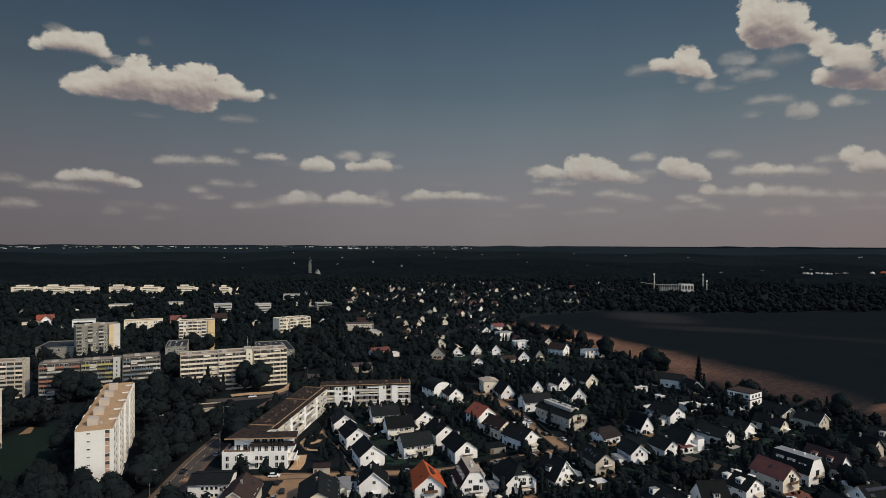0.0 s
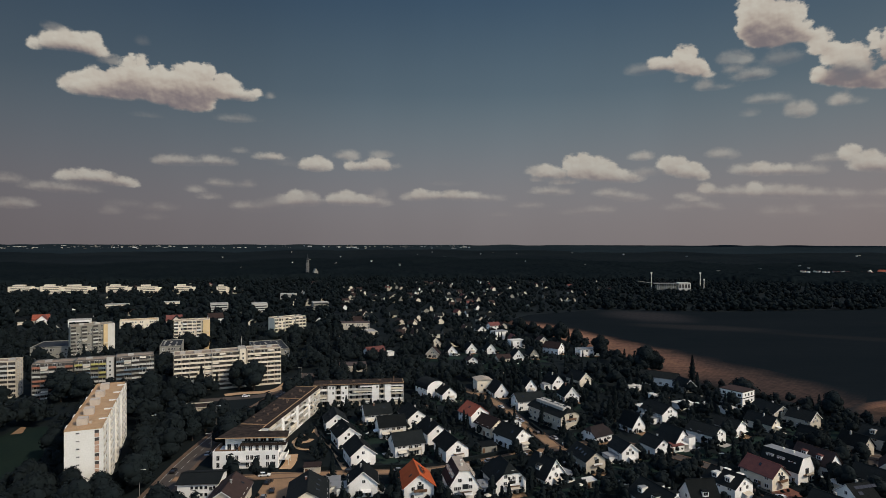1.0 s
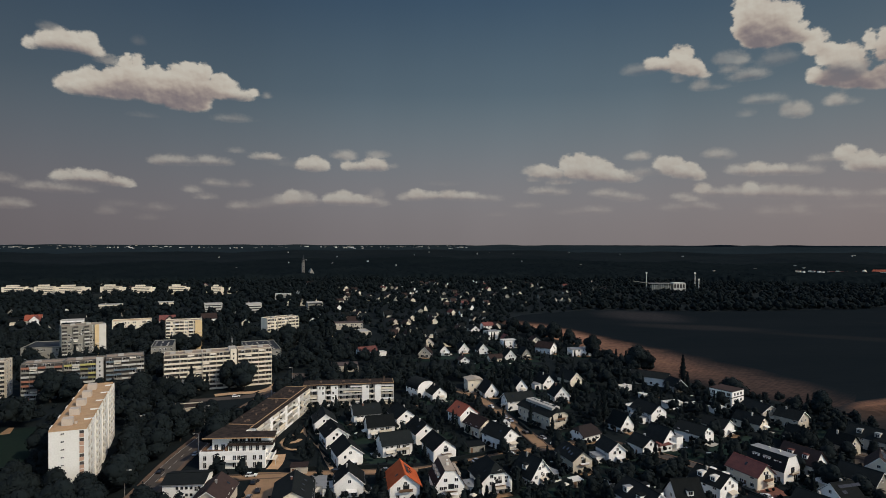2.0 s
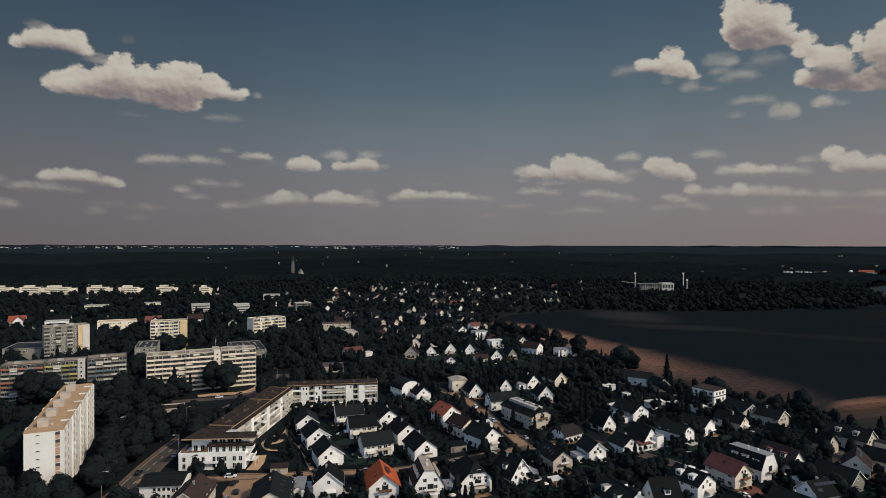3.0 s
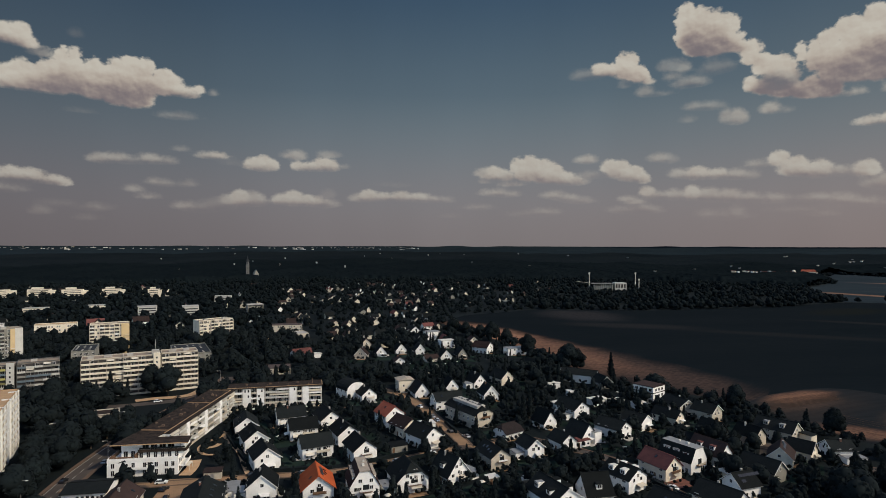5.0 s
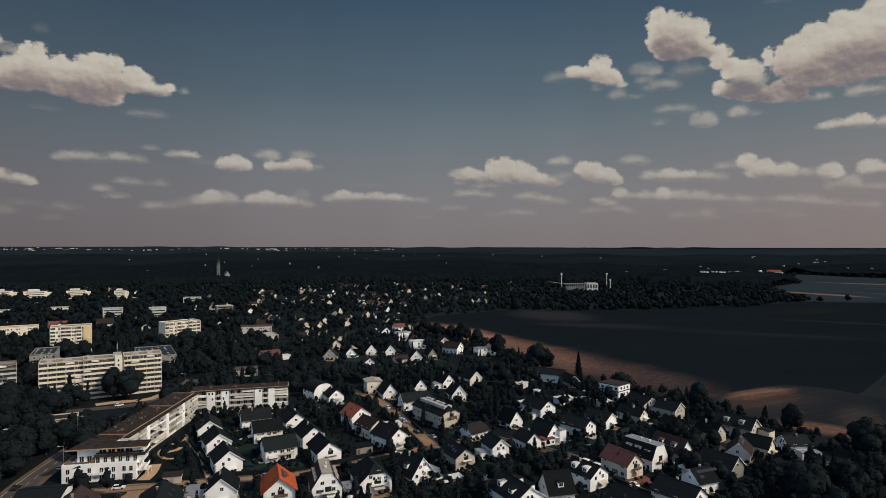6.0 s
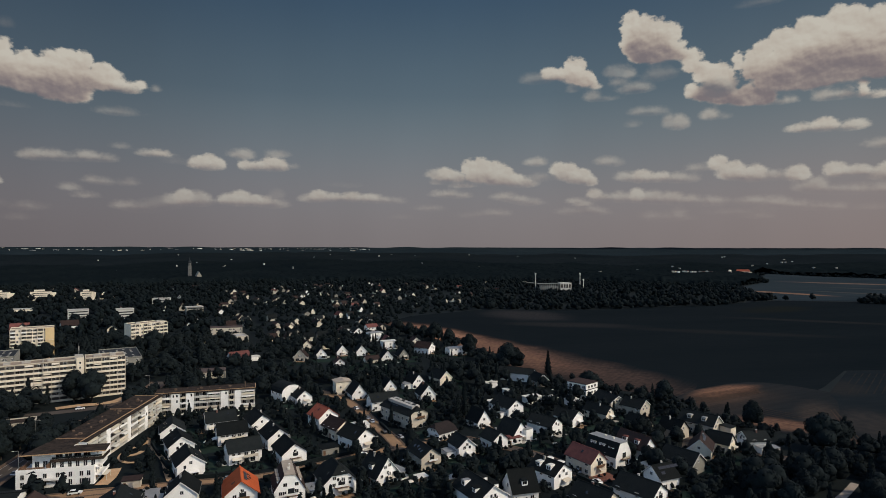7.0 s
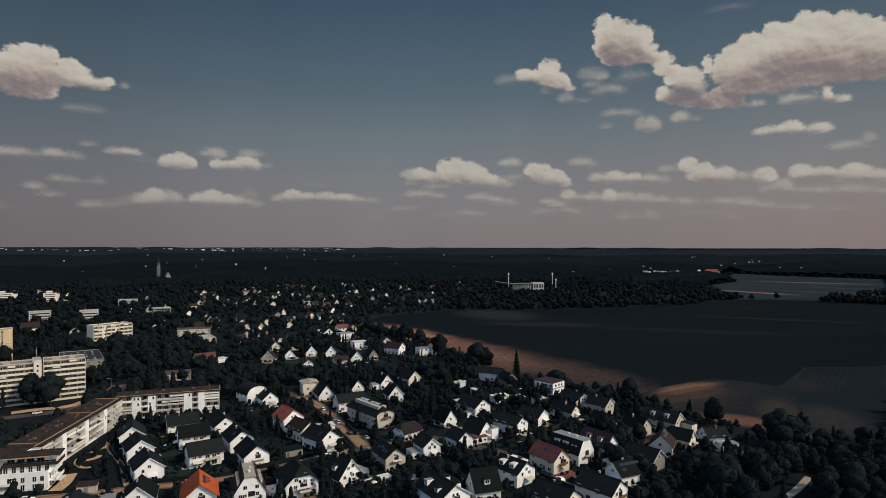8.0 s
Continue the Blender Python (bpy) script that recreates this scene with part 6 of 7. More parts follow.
stadium = thing("sports_stand", pose(450, 1090, 0, 0, 0, -6), "white sports stand with two tall floodlight masts", "sports stand")
part("lower_hall", Shape().box(2, 36, 0, 14, 0, 9), GREY, stadium)
for k in range(9):
    part("column", Shape().box(1 + 4.2 * k, 1.6 + 4.2 * k, -1.6, -0.4, 0, 12), PALE, stadium)
part("hall_roof", Shape().slab([(-4, -3, 12.6), (39, -3, 12.6), (39, 20, 13.4), (-4, 20, 13.4)], 0.5), DARKGREY, stadium)
part("end_hall", Shape().box(40, 62, -2, 16, 0, 14.6), PALE, stadium)
for k in range(4):
    part("end_window", Shape().box(41.2 + 5.2 * k, 44.8 + 5.2 * k, -2.15, -2, 5, 12), RECESS, stadium)
part("side_canopy", Shape().slab([(-34, -2, 17.6), (-6, -2, 14), (-6, 10, 14), (-34, 10, 17.6)], 0.5), GREY, stadium)
for mx, mh in ((-8, 34), (81, 34), (88, 22)):
    part("floodlight_mast", Shape().tube(mx, 4, 0, mh, 0.9, 0.6).box(mx - 1.6, mx + 1.6, 3.4, 4.2, mh - 3, mh), PALE_METAL, stadium)
clear(460, 1090, 26), clear(500, 1090, 26), clear(540, 1090, 26), clear(500, 1050, 24), clear(460, 1050, 24), clear(540, 1050, 24)

farm = thing("farmhouse", pose(1188, 1478, 0, 0, 0, -30), "long farmhouse with an orange roof above the trees", "farmhouse")
part("wall", Shape().box(0, 34, 0, 12, 0, 16.5), CREAM, farm)
part("roof", Shape().prism([(-1, -1, 16.504), (35, -1, 16.504), (35, 13, 16.504), (-1, 13, 16.504)], [(1, 5, 22), (33, 5, 22), (33, 7, 22), (1, 7, 22)]), BRICKRED_T, farm)
silo = thing("silo", pose(1172, 1486, 0), "pale round silo beside the farmhouse", "silo")
part("drum", Shape().tube(0, 0, 0, 18, 5, 5, 14), CREAM, silo)
part("cap", Shape().tube(0, 0, 18.004, 21, 5, 1.2, 14), CREAM, silo)
clear(1188, 1478, 20), clear(1172, 1486, 10)
for k in range(16):
    az, d = 52.0 + 0.32 * k + rnd.uniform(-0.1, 0.1), 1860 + rnd.uniform(-30, 30)
    b = thing("farm_shed", pose(17 + d * math.cos(radians(az)), d * math.sin(radians(az)), 0, 0, 0, rnd.uniform(-30, 10)), "low pale farm shed beside far fields", "shed", "distant sheds")
    w, h = rnd.uniform(2.5, 8), rnd.uniform(14.6, 16.4)
    part("wall", Shape().box(0, w, 0, 8, 0, h), rnd.choice((WHITE, CREAM, PALE)), b)
    part("roof", Shape().box(-0.5, w + 0.5, -0.5, 8.5, h + 0.01, h + 0.6), rnd.choice((PALE_METAL, RED_T)), b)

# pale blocks of the town along the horizon
CANOPY = 13.0
def town_block(az, d, w, h, depth=20):
    x, y = 17 + d * math.cos(radians(az)), d * math.sin(radians(az))
    if any(in_ring(x + u * math.cos(radians(az)), y + u * math.sin(radians(az)), FIELDS[5]) for u in (-150, -60, 0, 60)):
        return
    b = thing("distant_building", pose(x, y, float(rise(d)) + 2, 0, 0, rnd.uniform(0, 35)), "pale building of the far town on the horizon", "building", "far town")
    part("wall", Shape().box(-w / 2, w / 2, 0, depth, 0, h), rnd.choice((WHITE, WHITE, CREAM, PALE)), b)
    part("roof", Shape().box(-w / 2 - 1, w / 2 + 1, -1, depth + 1, h + 0.01, h + 1.0), CONCRETE, b)


for k in range(180):
    az = rnd.choice((rnd.uniform(108, 126), rnd.uniform(84, 108), rnd.uniform(84, 98), rnd.uniform(108, 126), rnd.gauss(118, 3), rnd.gauss(92, 3.5)))
    d = rnd.uniform(3900, 4420)
    town_block(az, d, rnd.uniform(3, 9) if rnd.random() < 0.8 else rnd.uniform(12, 30), CANOPY + rnd.uniform(-6.0, -3.0))
for k in range(46):
    az, d = rnd.uniform(44, 112), rnd.uniform(1700, 3300)
    town_block(az, d, rnd.uniform(2.0, 4.5), CANOPY + rnd.uniform(-3.0, -0.4), 6)

# ---- trees ----
def crown_data(seed, quads, lobes, r, h, leaf, conifer=False, core=True):
    """Vertices and faces of a crown: leaf sprays scattered over several lobes, each spray a bent four-cornered patch, round a dark inner mass."""
    g = np.random.RandomState(seed)
    if conifer:
        t = g.rand(quads) ** 0.8
        rad = r * (1 - t) ** 0.9 * (0.75 + 0.25 * np.sin(t * 40)) + 0.15
        a = g.rand(quads) * 2 * np.pi
        c = np.stack([rad * np.cos(a), rad * np.sin(a), 0.8 + t * h], -1)
        nrm = np.stack([np.cos(a), np.sin(a), np.full(quads, 0.5)], -1)
        mid = [(np.array([0, 0, 0.8 + h * 0.33]), np.array([r * 0.55, r * 0.55, h * 0.36]))]
    else:
        mid = []
        for k in range(lobes):
            a = 2 * np.pi * (k + g.rand() * 0.8) / lobes
            q = r * (0.25 + 0.35 * g.rand())
            mid.append((np.array([q * np.cos(a), q * np.sin(a), h * (0.30 + 0.38 * g.rand())]), np.array([1, 1, 0.85]) * r * (0.45 + 0.22 * g.rand())))
        mid.append((np.array([0, 0, h * 0.66]), np.array([0.62 * r, 0.62 * r, 0.34 * h])))
        pick = g.randint(0, len(mid), quads)
        d = g.randn(quads, 3)
        d /= np.linalg.norm(d, axis=1, keepdims=True)
        d[:, 2] = np.where(d[:, 2] < -0.55, -d[:, 2], d[:, 2])
        cen, siz = np.array([m[0] for m in mid])[pick], np.array([m[1] for m in mid])[pick]
        c = cen + d * siz * (0.93 + 0.13 * g.rand(quads, 1))
        nrm = d
    nrm = nrm + (0.5 if quads > 300 else 0.3) * g.randn(quads, 3)
    nrm /= np.linalg.norm(nrm, axis=1, keepdims=True)
    u = np.cross(nrm, g.randn(quads, 3))
    u /= np.linalg.norm(u, axis=1, keepdims=True)
    w = np.cross(nrm, u)
    s = leaf * (0.6 + 0.8 * g.rand(quads, 1))
    v = np.stack([c - u * s * 0.5, c + w * s * 0.34 + nrm * s * 0.12, c + u * s * 0.55, c - w * s * 0.36 + nrm * s * 0.1], 1).reshape(-1, 3)
    f = np.arange(quads * 4).reshape(-1, 4)
    tris = np.concatenate([f[:, [0, 1, 2]], f[:, [0, 2, 3]]])
    if core:
        bm = bmesh.new()
        bmesh.ops.create_icosphere(bm, subdivisions=2 if core < 1 or quads > 300 else 1, radius=1.0)
        iv = np.array([q.co[:] for q in bm.verts])
        it = np.array([[q.index for q in fc.verts] for fc in bm.faces])
        bm.free()
        for cen, siz in mid:
            tris = np.concatenate([tris, it + len(v)])
            v = np.concatenate([v, cen + iv * siz * 0.97 * float(core) * (0.94 + 0.1 * g.rand(len(iv), 1))])
    return v, tris


def np_mesh(name, v, tris, material):
    me = bpy.data.meshes.new(name)
    me.vertices.add(len(v))
    me.vertices.foreach_set("co", np.ascontiguousarray(v, np.float32).ravel())
    me.loops.add(len(tris) * 3)
    me.loops.foreach_set("vertex_index", np.ascontiguousarray(tris, np.int32).ravel())
    me.polygons.add(len(tris))
    me.polygons.foreach_set("loop_start", np.arange(0, len(tris) * 3, 3, dtype=np.int32))
    me.update(calc_edges=True)
    me.materials.append(material)
    return me


def trunk_shape(h, r):
    s = Shape().tube(0, 0, -0.2, h * 0.35, r * 1.3, r * 0.8, 7).tube(0, 0, h * 0.35, h * 0.75, r * 0.8, r * 0.25, 7)
    for k in range(4):
        a = k * 1.7
        b, c = Vector((0, 0, h * (0.25 + 0.07 * k))), Vector((math.cos(a) * h * 0.22, math.sin(a) * h * 0.22, h * (0.5 + 0.06 * k)))
        s.prism([tuple(b + Vector(q) * r * 0.45) for q in ((-1, -1, 0), (1, -1, 0), (1, 1, 0), (-1, 1, 0))], [tuple(c + Vector(q) * r * 0.12) for q in ((-1, -1, 0), (1, -1, 0), (1, 1, 0), (-1, 1, 0))])
    return s


KINDS = []
for k, (q, lobes, r, h, leaf, con, label, cat) in enumerate((
        (1500, 7, 4.6, 11.0, 0.76, False, "large broadleaf tree with a full dark green crown", "tree"),
        (1700, 8, 5.4, 12.5, 0.80, False, "broad dark green tree with an uneven crown", "tree"),
        (850, 6, 3.4, 9.5, 0.68, False, "mid-sized rounded dark green garden tree", "tree"),
        (900, 6, 2.6, 12.0, 0.64, False, "slender dark green tree with an upright crown", "tree"),
        (900, 0, 2.6, 13.0, 0.68, True, "tall dark conifer with drooping branches", "conifer"),
        (360, 4, 1.7, 3.6, 0.55, False, "low rounded dark green garden shrub", "shrub"))):
    v, f = crown_data(100 + k, q, lobes, r, h, leaf, con)
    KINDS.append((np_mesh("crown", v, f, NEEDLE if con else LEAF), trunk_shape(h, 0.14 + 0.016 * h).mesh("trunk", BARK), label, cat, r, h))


def tree(kind, x, y, size=1.0, z=0.0):
    crown, trunk, label, cat, r, h = KINDS[kind]
    t = thing("shrub" if kind == 5 else "conifer" if kind == 4 else "tree", pose(x, y, z, 0, 0, (x * 37 + y * 91) % 360), label, cat, "trees of the gardens and park")
    t.scale = (size, size, size * (0.92 + ((x * 3.7 + y * 1.3) % 1) * 0.2))
    part("trunk", trunk, None, t)
    part("crown", crown, None, t)
    clear(x, y, r * size * 0.55)


# trees that stand out
for kind, x, y, size in ((1, 158, 392, 1.5), (0, 163, 389, 1.25), (2, 154, 394, 1.1), (0, 145, 450, 1.45), (1, 148, 420, 0.8), (4, 175, 361, 1.15), (1, 214, 290, 0.9), (0, 211, 288, 0.8), (0, 229, 241, 1.1), (2, 217, 293, 0.7), (5, 219, 291, 1.2), (5, 213, 294, 1.2), (4, 221, 248, 0.8), (1, 235, 207, 1.2), (0, 240, 204, 1.2), (0, 258, 199, 0.7), (1, 268, 197, 0.65), (2, 277, 196, 0.8), (1, 288, 194, 0.6), (0, 249, 200, 0.75),
                         (0, -100, 353, 1.45), (1, -91, 352, 1.3), (0, -118, 341, 1.0), (1, -126, 335, 1.0), (0, -106, 194, 1.15), (1, -115, 190, 1.15), (1, -99, 198, 0.95), (0, -93, 262, 0.9), (1, -92, 275, 0.9), (0, -79, 256, 0.85), (1, -78.5, 266, 0.9), (0, -78, 276, 0.95), (1, -77, 287, 0.7), (0, -76, 298, 0.5), (1, -75, 309, 0.45), (0, -91, 296, 0.9), (1, -168, 240, 0.8), (0, 180, 227, 0.75), (1, 167, 233, 0.8), (0, 176, 234, 0.6), (2, 190, 226, 0.8), (1, -119, 188, 1.0), (0, -95, 246, 0.95), (0, -97, 209, 0.75), (1, -95, 222, 0.9), (0, -103, 236, 0.9), (1, -107, 250, 0.9), (0, -128, 193, 0.9), (1, -125, 204, 1.0), (1, -188, 330, 1.45), (0, -176.5, 329.5, 1.5), (2, -163, 332, 1.3), (3, -157, 334, 1.0), (0, -143, 335, 1.4), (0, -214, 322, 0.9), (1, -228, 318, 1.0), (0, -238, 322, 0.9), (4, -119, 346, 1.0), (0, 123, 533, 1.3), (1, 131, 520, 1.3), (0, 139, 497, 1.3), (0, 113, 553, 1.3), (1, 104, 566, 1.2), (1, 185, 322, 1.0),
                         (0, -108, 500, 1.3), (1, -98, 505, 1.35), (0, -90, 512, 1.25), (1, -116, 496, 1.2), (0, -186, 474, 1.2), (1, -176, 476, 1.25), (4, -180, 470, 1.2), (0, -166, 482, 1.3), (4, -118, 343, 1.2),
                         (4, 100, 283, 1.15), (4, 95, 276, 1.0), (4, 97, 214, 0.95), (2, 101, 209, 0.9), (2, 44, 236, 0.8), (2, 67, 240, 0.9), (2, 52, 240, 0.6), (3, -60, 240, 0.5), (2, -64, 224.5, 0.55), (2, -50, 225, 0.4)):
    tree(kind, x, y, size)
rnd = random.Random(5)
spots = []
for k in range(13):
    tree((2, 5, 2, 3)[k % 4], -45.5 + 3.7 * k, 307.5 + 0.36 * k + (k * 0.7) % 2, (0.42, 1.1, 0.5, 0.4)[k % 4])
for k in range(14):
    tree((5, 2, 5)[k % 3], -47.5 + 0.55 * k + (k * 1.7) % 2.4, 246 + 4.3 * k, (1.1, 0.42, 0.9)[k % 3])
for k in range(46):
    tree((5, 5, 2)[k % 3], 47 + (k * 17.3) % 46, 383 + (k * 11.9) % 44, (1.3, 0.9, 0.5)[k % 3])
for x, y, size in ((-116, 318, 1.0), (-122, 322, 1.1), (-128, 328, 1.15), (-136, 322, 1.1), (-134, 312, 1.0), (-124, 311, 0.9)):
    tree(0 if size > 1 else 1, x, y, size)
for _ in range(36000):
    y = rnd.uniform(150, 345)
    x = rnd.uniform(-0.84 * y - 4, 1.2 * y + 70)
    estate = x > -46
    grove = x > 74 and not (x > 168 and y < 199)
    wood = x > 168 and y < 199
    if x > 222 and y > 252:
        continue
    park = not estate
    if -58 < x < -22 and 226 < y < 284 and (x * 5.1 + y * 2.3) % 1 < 0.35:
        continue
    if -110 < x < -72 and 303 < y < 346:
        continue
    if any(in_ring(x, y, f) for f in FIELDS[:5]) or near_road(x, y, 2.2):
        continue
    if wood:
        kind, size = rnd.choice((0, 1, 1, 0, 4)), rnd.uniform(0.75, 1.05) * (0.6 if y > 178 else 1.0)
    elif park:
        kind, size = rnd.choice((0, 1, 0, 1, 2, 3)), rnd.uniform(0.7, 1.15) * (0.42 if -225 < x < -150 and y > 290 else 1.0)
    else:
        kind, size = rnd.choice((2, 3, 5, 5, 5, 2, 5, 4)), rnd.uniform(0.45, 0.8)
        if grove and rnd.random() < 0.5:
            kind, size = rnd.choice((0, 1, 2, 3, 2)), rnd.uniform(0.5, 0.8)
        size = size if kind != 5 else rnd.uniform(0.6, 1.2)
    r, h = KINDS[kind][4] * size, KINDS[kind][5] * size
    if not free(x, y, r * (0.3 if wood or park else 0.25) if kind != 5 else -2.0):
        continue
    # keep the view of house fronts and lanes open: no tall crown just on the camera's side of them
    if h > 5 and not free(x, y + 5, -2.0) and estate and not wood and not (grove and (x * 7.3 + y * 3.1) % 1 < (0.5 if x > 100 else 0.3)):
        continue
    if h > 4 and near_road(x + 0.05 * h, y + 1.2 * h, -1.0) and (x < 120 or (y < 182 and x > 180)):
        continue
    # a short stretch of the farm track lies open in the wood
    if x > 165 and y < 185 and any(math.hypot(x + 0.70 * q * h - m, y + 0.71 * q * h - 0.52 * m - 60.4) < 0.45 * r for q in (0.0, 0.4, 0.8, 1.2, 1.6, 2.0, 2.4) for m in range(196, 217, 3)):
        continue
    spots.append((kind, x, y, size))
    clear(x, y, r * (0.5 if wood or park else 0.7))
    if len(spots) >= 1350:
        break
spots.sort(key=lambda s: s[2] + 0.15 * abs(s[1]))
for s in spots[:240]:
    tree(*s)

# ---- woods: the joined rest of the trees ----
def copies(base, places, seed):
    """Joins copies of one crown at (x, y, z, size, squash) rows."""
    v, f = base
    p = np.array(places)
    n = len(p)
    a = np.random.RandomState(seed).rand(n) * 2 * np.pi
    ca, sa = np.cos(a)[:, None], np.sin(a)[:, None]
    x, y, z = v[None, :, 0] * p[:, 3:4], v[None, :, 1] * p[:, 3:4], v[None, :, 2] * p[:, 3:4] * p[:, 4:5]
    V = np.stack([x * ca - y * sa + p[:, 0:1], x * sa + y * ca + p[:, 1:2], z + p[:, 2:3]], -1).reshape(-1, 3)
    F = (f[None] + (np.arange(n) * len(v))[:, None, None]).reshape(-1, 3)
    return V, F


def joined(name, sets, material, label, category):
    vs, fs, k = [], [], 0
    for v, f in sets:
        vs.append(v), fs.append(f + k)
        k += len(v)
    return tagged(new(name, np_mesh(name, np.concatenate(vs), np.concatenate(fs), material)), label, category, kind="stuff")


leafy = [crown_data(300 + k, 112, 4, r, h, 1.9) for k, (r, h) in enumerate(((4.6, 11.0), (5.4, 12.5), (3.4, 9.5), (2.6, 12.0)))] + [crown_data(310, 260, 0, 2.6, 13.0, 1.1, True), crown_data(311, 40, 1, 1.7, 3.6, 1.1)]
groups = [[] for _ in leafy]
groups[5] += SKIRT
rnd = random.Random(31)
for _ in range(9000):
    y = rnd.uniform(165, 345)
    x = rnd.uniform(-46, 0.8 * y + 25)
    if len(groups[5]) > 2300 or (x > 222 and y > 252) or any(in_ring(x, y, f) for f in FIELDS[:5]) or near_road(x, y, 1.2) or not free(x, y, -2.6) or (-56 < x < -24 and 226 < y < 284 and (x * 5.1 + y * 2.3) % 1 < 0.1):
        continue
    groups[5].append((x, y, 0.0, rnd.uniform(0.3, 0.85), rnd.uniform(0.7, 1.2)))
fine = [crown_data(320 + k, 420, 7, r, h, 1.05, False, 0.94) for k, (r, h) in enumerate(((4.6, 11.0), (5.4, 12.5)))]
grove = [[], []]
for kind, x, y, size in spots[240:]:
    (grove[kind] if kind < 2 and y < 262 and (x > 150 or x < -46) else groups[kind]).append((x, y, 0.0, size, 1.0))
rnd = random.Random(8)
mids = 0
for _ in range(30000):
    y = rnd.uniform(340, 560)
    x = rnd.uniform(-0.84 * y, 0.42 * y)
    if any(in_ring(x, y, f) for f in FIELDS) or near_road(x, y, 3) or x > 190:
        continue
    kind = rnd.choice((0, 1, 0, 2, 3, 4))
    size = rnd.uniform(0.65, 1.1) * (0.85 if x > -40 else 1.0) * (0.55 if 8 < x < 135 and 385 < y < 452 else 1.0)
    if not free(x, y, KINDS[kind][4] * size * 0.22):
        continue
    groups[kind].append((x, y, 0.0, size, 1.0))
    clear(x, y, KINDS[kind][4] * size * 0.5)
    mids += 1
    if mids >= 1300:
        break
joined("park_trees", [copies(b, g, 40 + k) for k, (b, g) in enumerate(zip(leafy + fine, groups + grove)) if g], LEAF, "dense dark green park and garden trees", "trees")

simple = [crown_data(400 + k, 20, 2, 5.0, 12.0, 3.4) for k in range(3)]
far = [[] for _ in simple]
rnd = random.Random(9)
n_far = 0
for _ in range(60000):
    y = 540 + 960 * rnd.random() ** 0.75
    x = rnd.uniform(-0.85 * y, 1.30 * y)
    if any(in_ring(x, y, f) for f in FIELDS) or (x > 120 and y < 760 and x > 0.1 * y and y < 700 - 0.2 * x) or not free(x, y, 1.0):
        continue
    if rnd.random() < 0.5 * (noise.noise((x * 0.012, y * 0.012, 0)) < -0.25):
        continue
    far[rnd.randrange(3)].append((x, y, -2.4, rnd.uniform(0.6, 1.15) * (0.82 if -0.12 * y < x < 0.3 * y and y < 1100 else 1.1), 1.0))
    n_far += 1
    if n_far >= 7000:
        break
for k, (x, y, size) in enumerate(SCREEN):
    far[k % 3].append((x, y, -1.2, size, 1.0))
# hedgerow trees between the far fields
for x0, y0, x1, y1, m in ((735, 990, 757, 832, 17), (1061, 1222, 1236, 1468, 46), (1236, 1468, 1370, 1588, 30), (1380, 1590, 1436, 1425, 26), (1436, 1425, 1552, 1240, 30), (690, 812, 740, 822, 7), (828, 752, 930, 706, 22), (930, 706, 1060, 690, 24), (860, 722, 1080, 655, 48), (880, 700, 1100, 630, 48), (845, 741, 1000, 690, 36), (700, 935, 735, 850, 14), (240, 776, 391, 750, 26), (391, 750, 560, 770, 22), (560, 762, 640, 780, 14)):
    for k in range(m):
        t = k / m
        far[k % 3].append((x0 + (x1 - x0) * t + rnd.uniform(-6, 6), y0 + (y1 - y0) * t + rnd.uniform(-8, 8), -3.0, rnd.uniform(0.75, 1.3), 1.0))
joined("woodland", [copies(b, g, 60 + k) for k, (b, g) in enumerate(zip(simple, far))], WOODS, "dark green woodland beyond the houses", "woodland")


def canopy_sheet():
    """The treetops of the far woods as one uneven sheet, out to the horizon."""
    g = np.random.RandomState(3)
    r = 1420 * (4640 / 1420) ** np.linspace(0, 1, 190)
    a = np.radians(np.linspace(22, 142, 680))
    rr, aa = np.meshgrid(r, a, indexing="ij")
    bump = g.rand(*rr.shape)
    bump = 0.6 * bump + 0.4 * np.roll(bump, 1, axis=1)
    z = rise(rr) + CANOPY - 4 + 7.5 * bump * np.clip(1.9 - rr / 2000, 0.12, 1)
    for k in range(5):
        z += 1.6 * np.sin(aa * (23 + 17 * k) + k) * np.sin(rr * 0.004 * (k + 1) + k)
    z[0] = 0
    jit = (g.rand(*rr.shape) - 0.5) * 10
    x, y = 17 + (rr + jit) * np.cos(aa), (rr + jit) * np.sin(aa)
    rows, cols = rr.shape
    i = np.arange(rows * cols).reshape(rows, cols)
    q = np.stack([i[:-1, :-1], i[1:, :-1], i[1:, 1:], i[:-1, 1:]], -1).reshape(-1, 4)
    ring = FIELDS[5]
    cx, cy = x.ravel()[q].mean(1), y.ravel()[q].mean(1)
    keep = np.array([not (900 < px < 1720 and 700 < py < 1700 and in_ring(px, py, ring)) for px, py in zip(cx, cy)])
    q = q[keep]
    tris = np.concatenate([q[:, [0, 1, 2]], q[:, [0, 2, 3]]])
    v = np.stack([x, y, z], -1).reshape(-1, 3)
    # Zones by distance; the two farther ones have haze mixed into their colour
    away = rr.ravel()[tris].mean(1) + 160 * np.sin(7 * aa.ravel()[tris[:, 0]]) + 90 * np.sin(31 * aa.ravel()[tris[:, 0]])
    for name, low, high, material, label in (("woodland_canopy", 0, 2500, WOODS_FAR, "unbroken dark canopy of the far woods"), ("distant_woods", 2500, 3500, WOODS_HAZED, "dark woods with a painted blue-green haze tint towards the horizon"), ("far_hills", 3500, 9000, HILLS_HAZED, "low wooded hills with painted blue haze along the horizon")):
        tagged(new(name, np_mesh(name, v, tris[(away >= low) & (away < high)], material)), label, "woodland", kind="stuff")


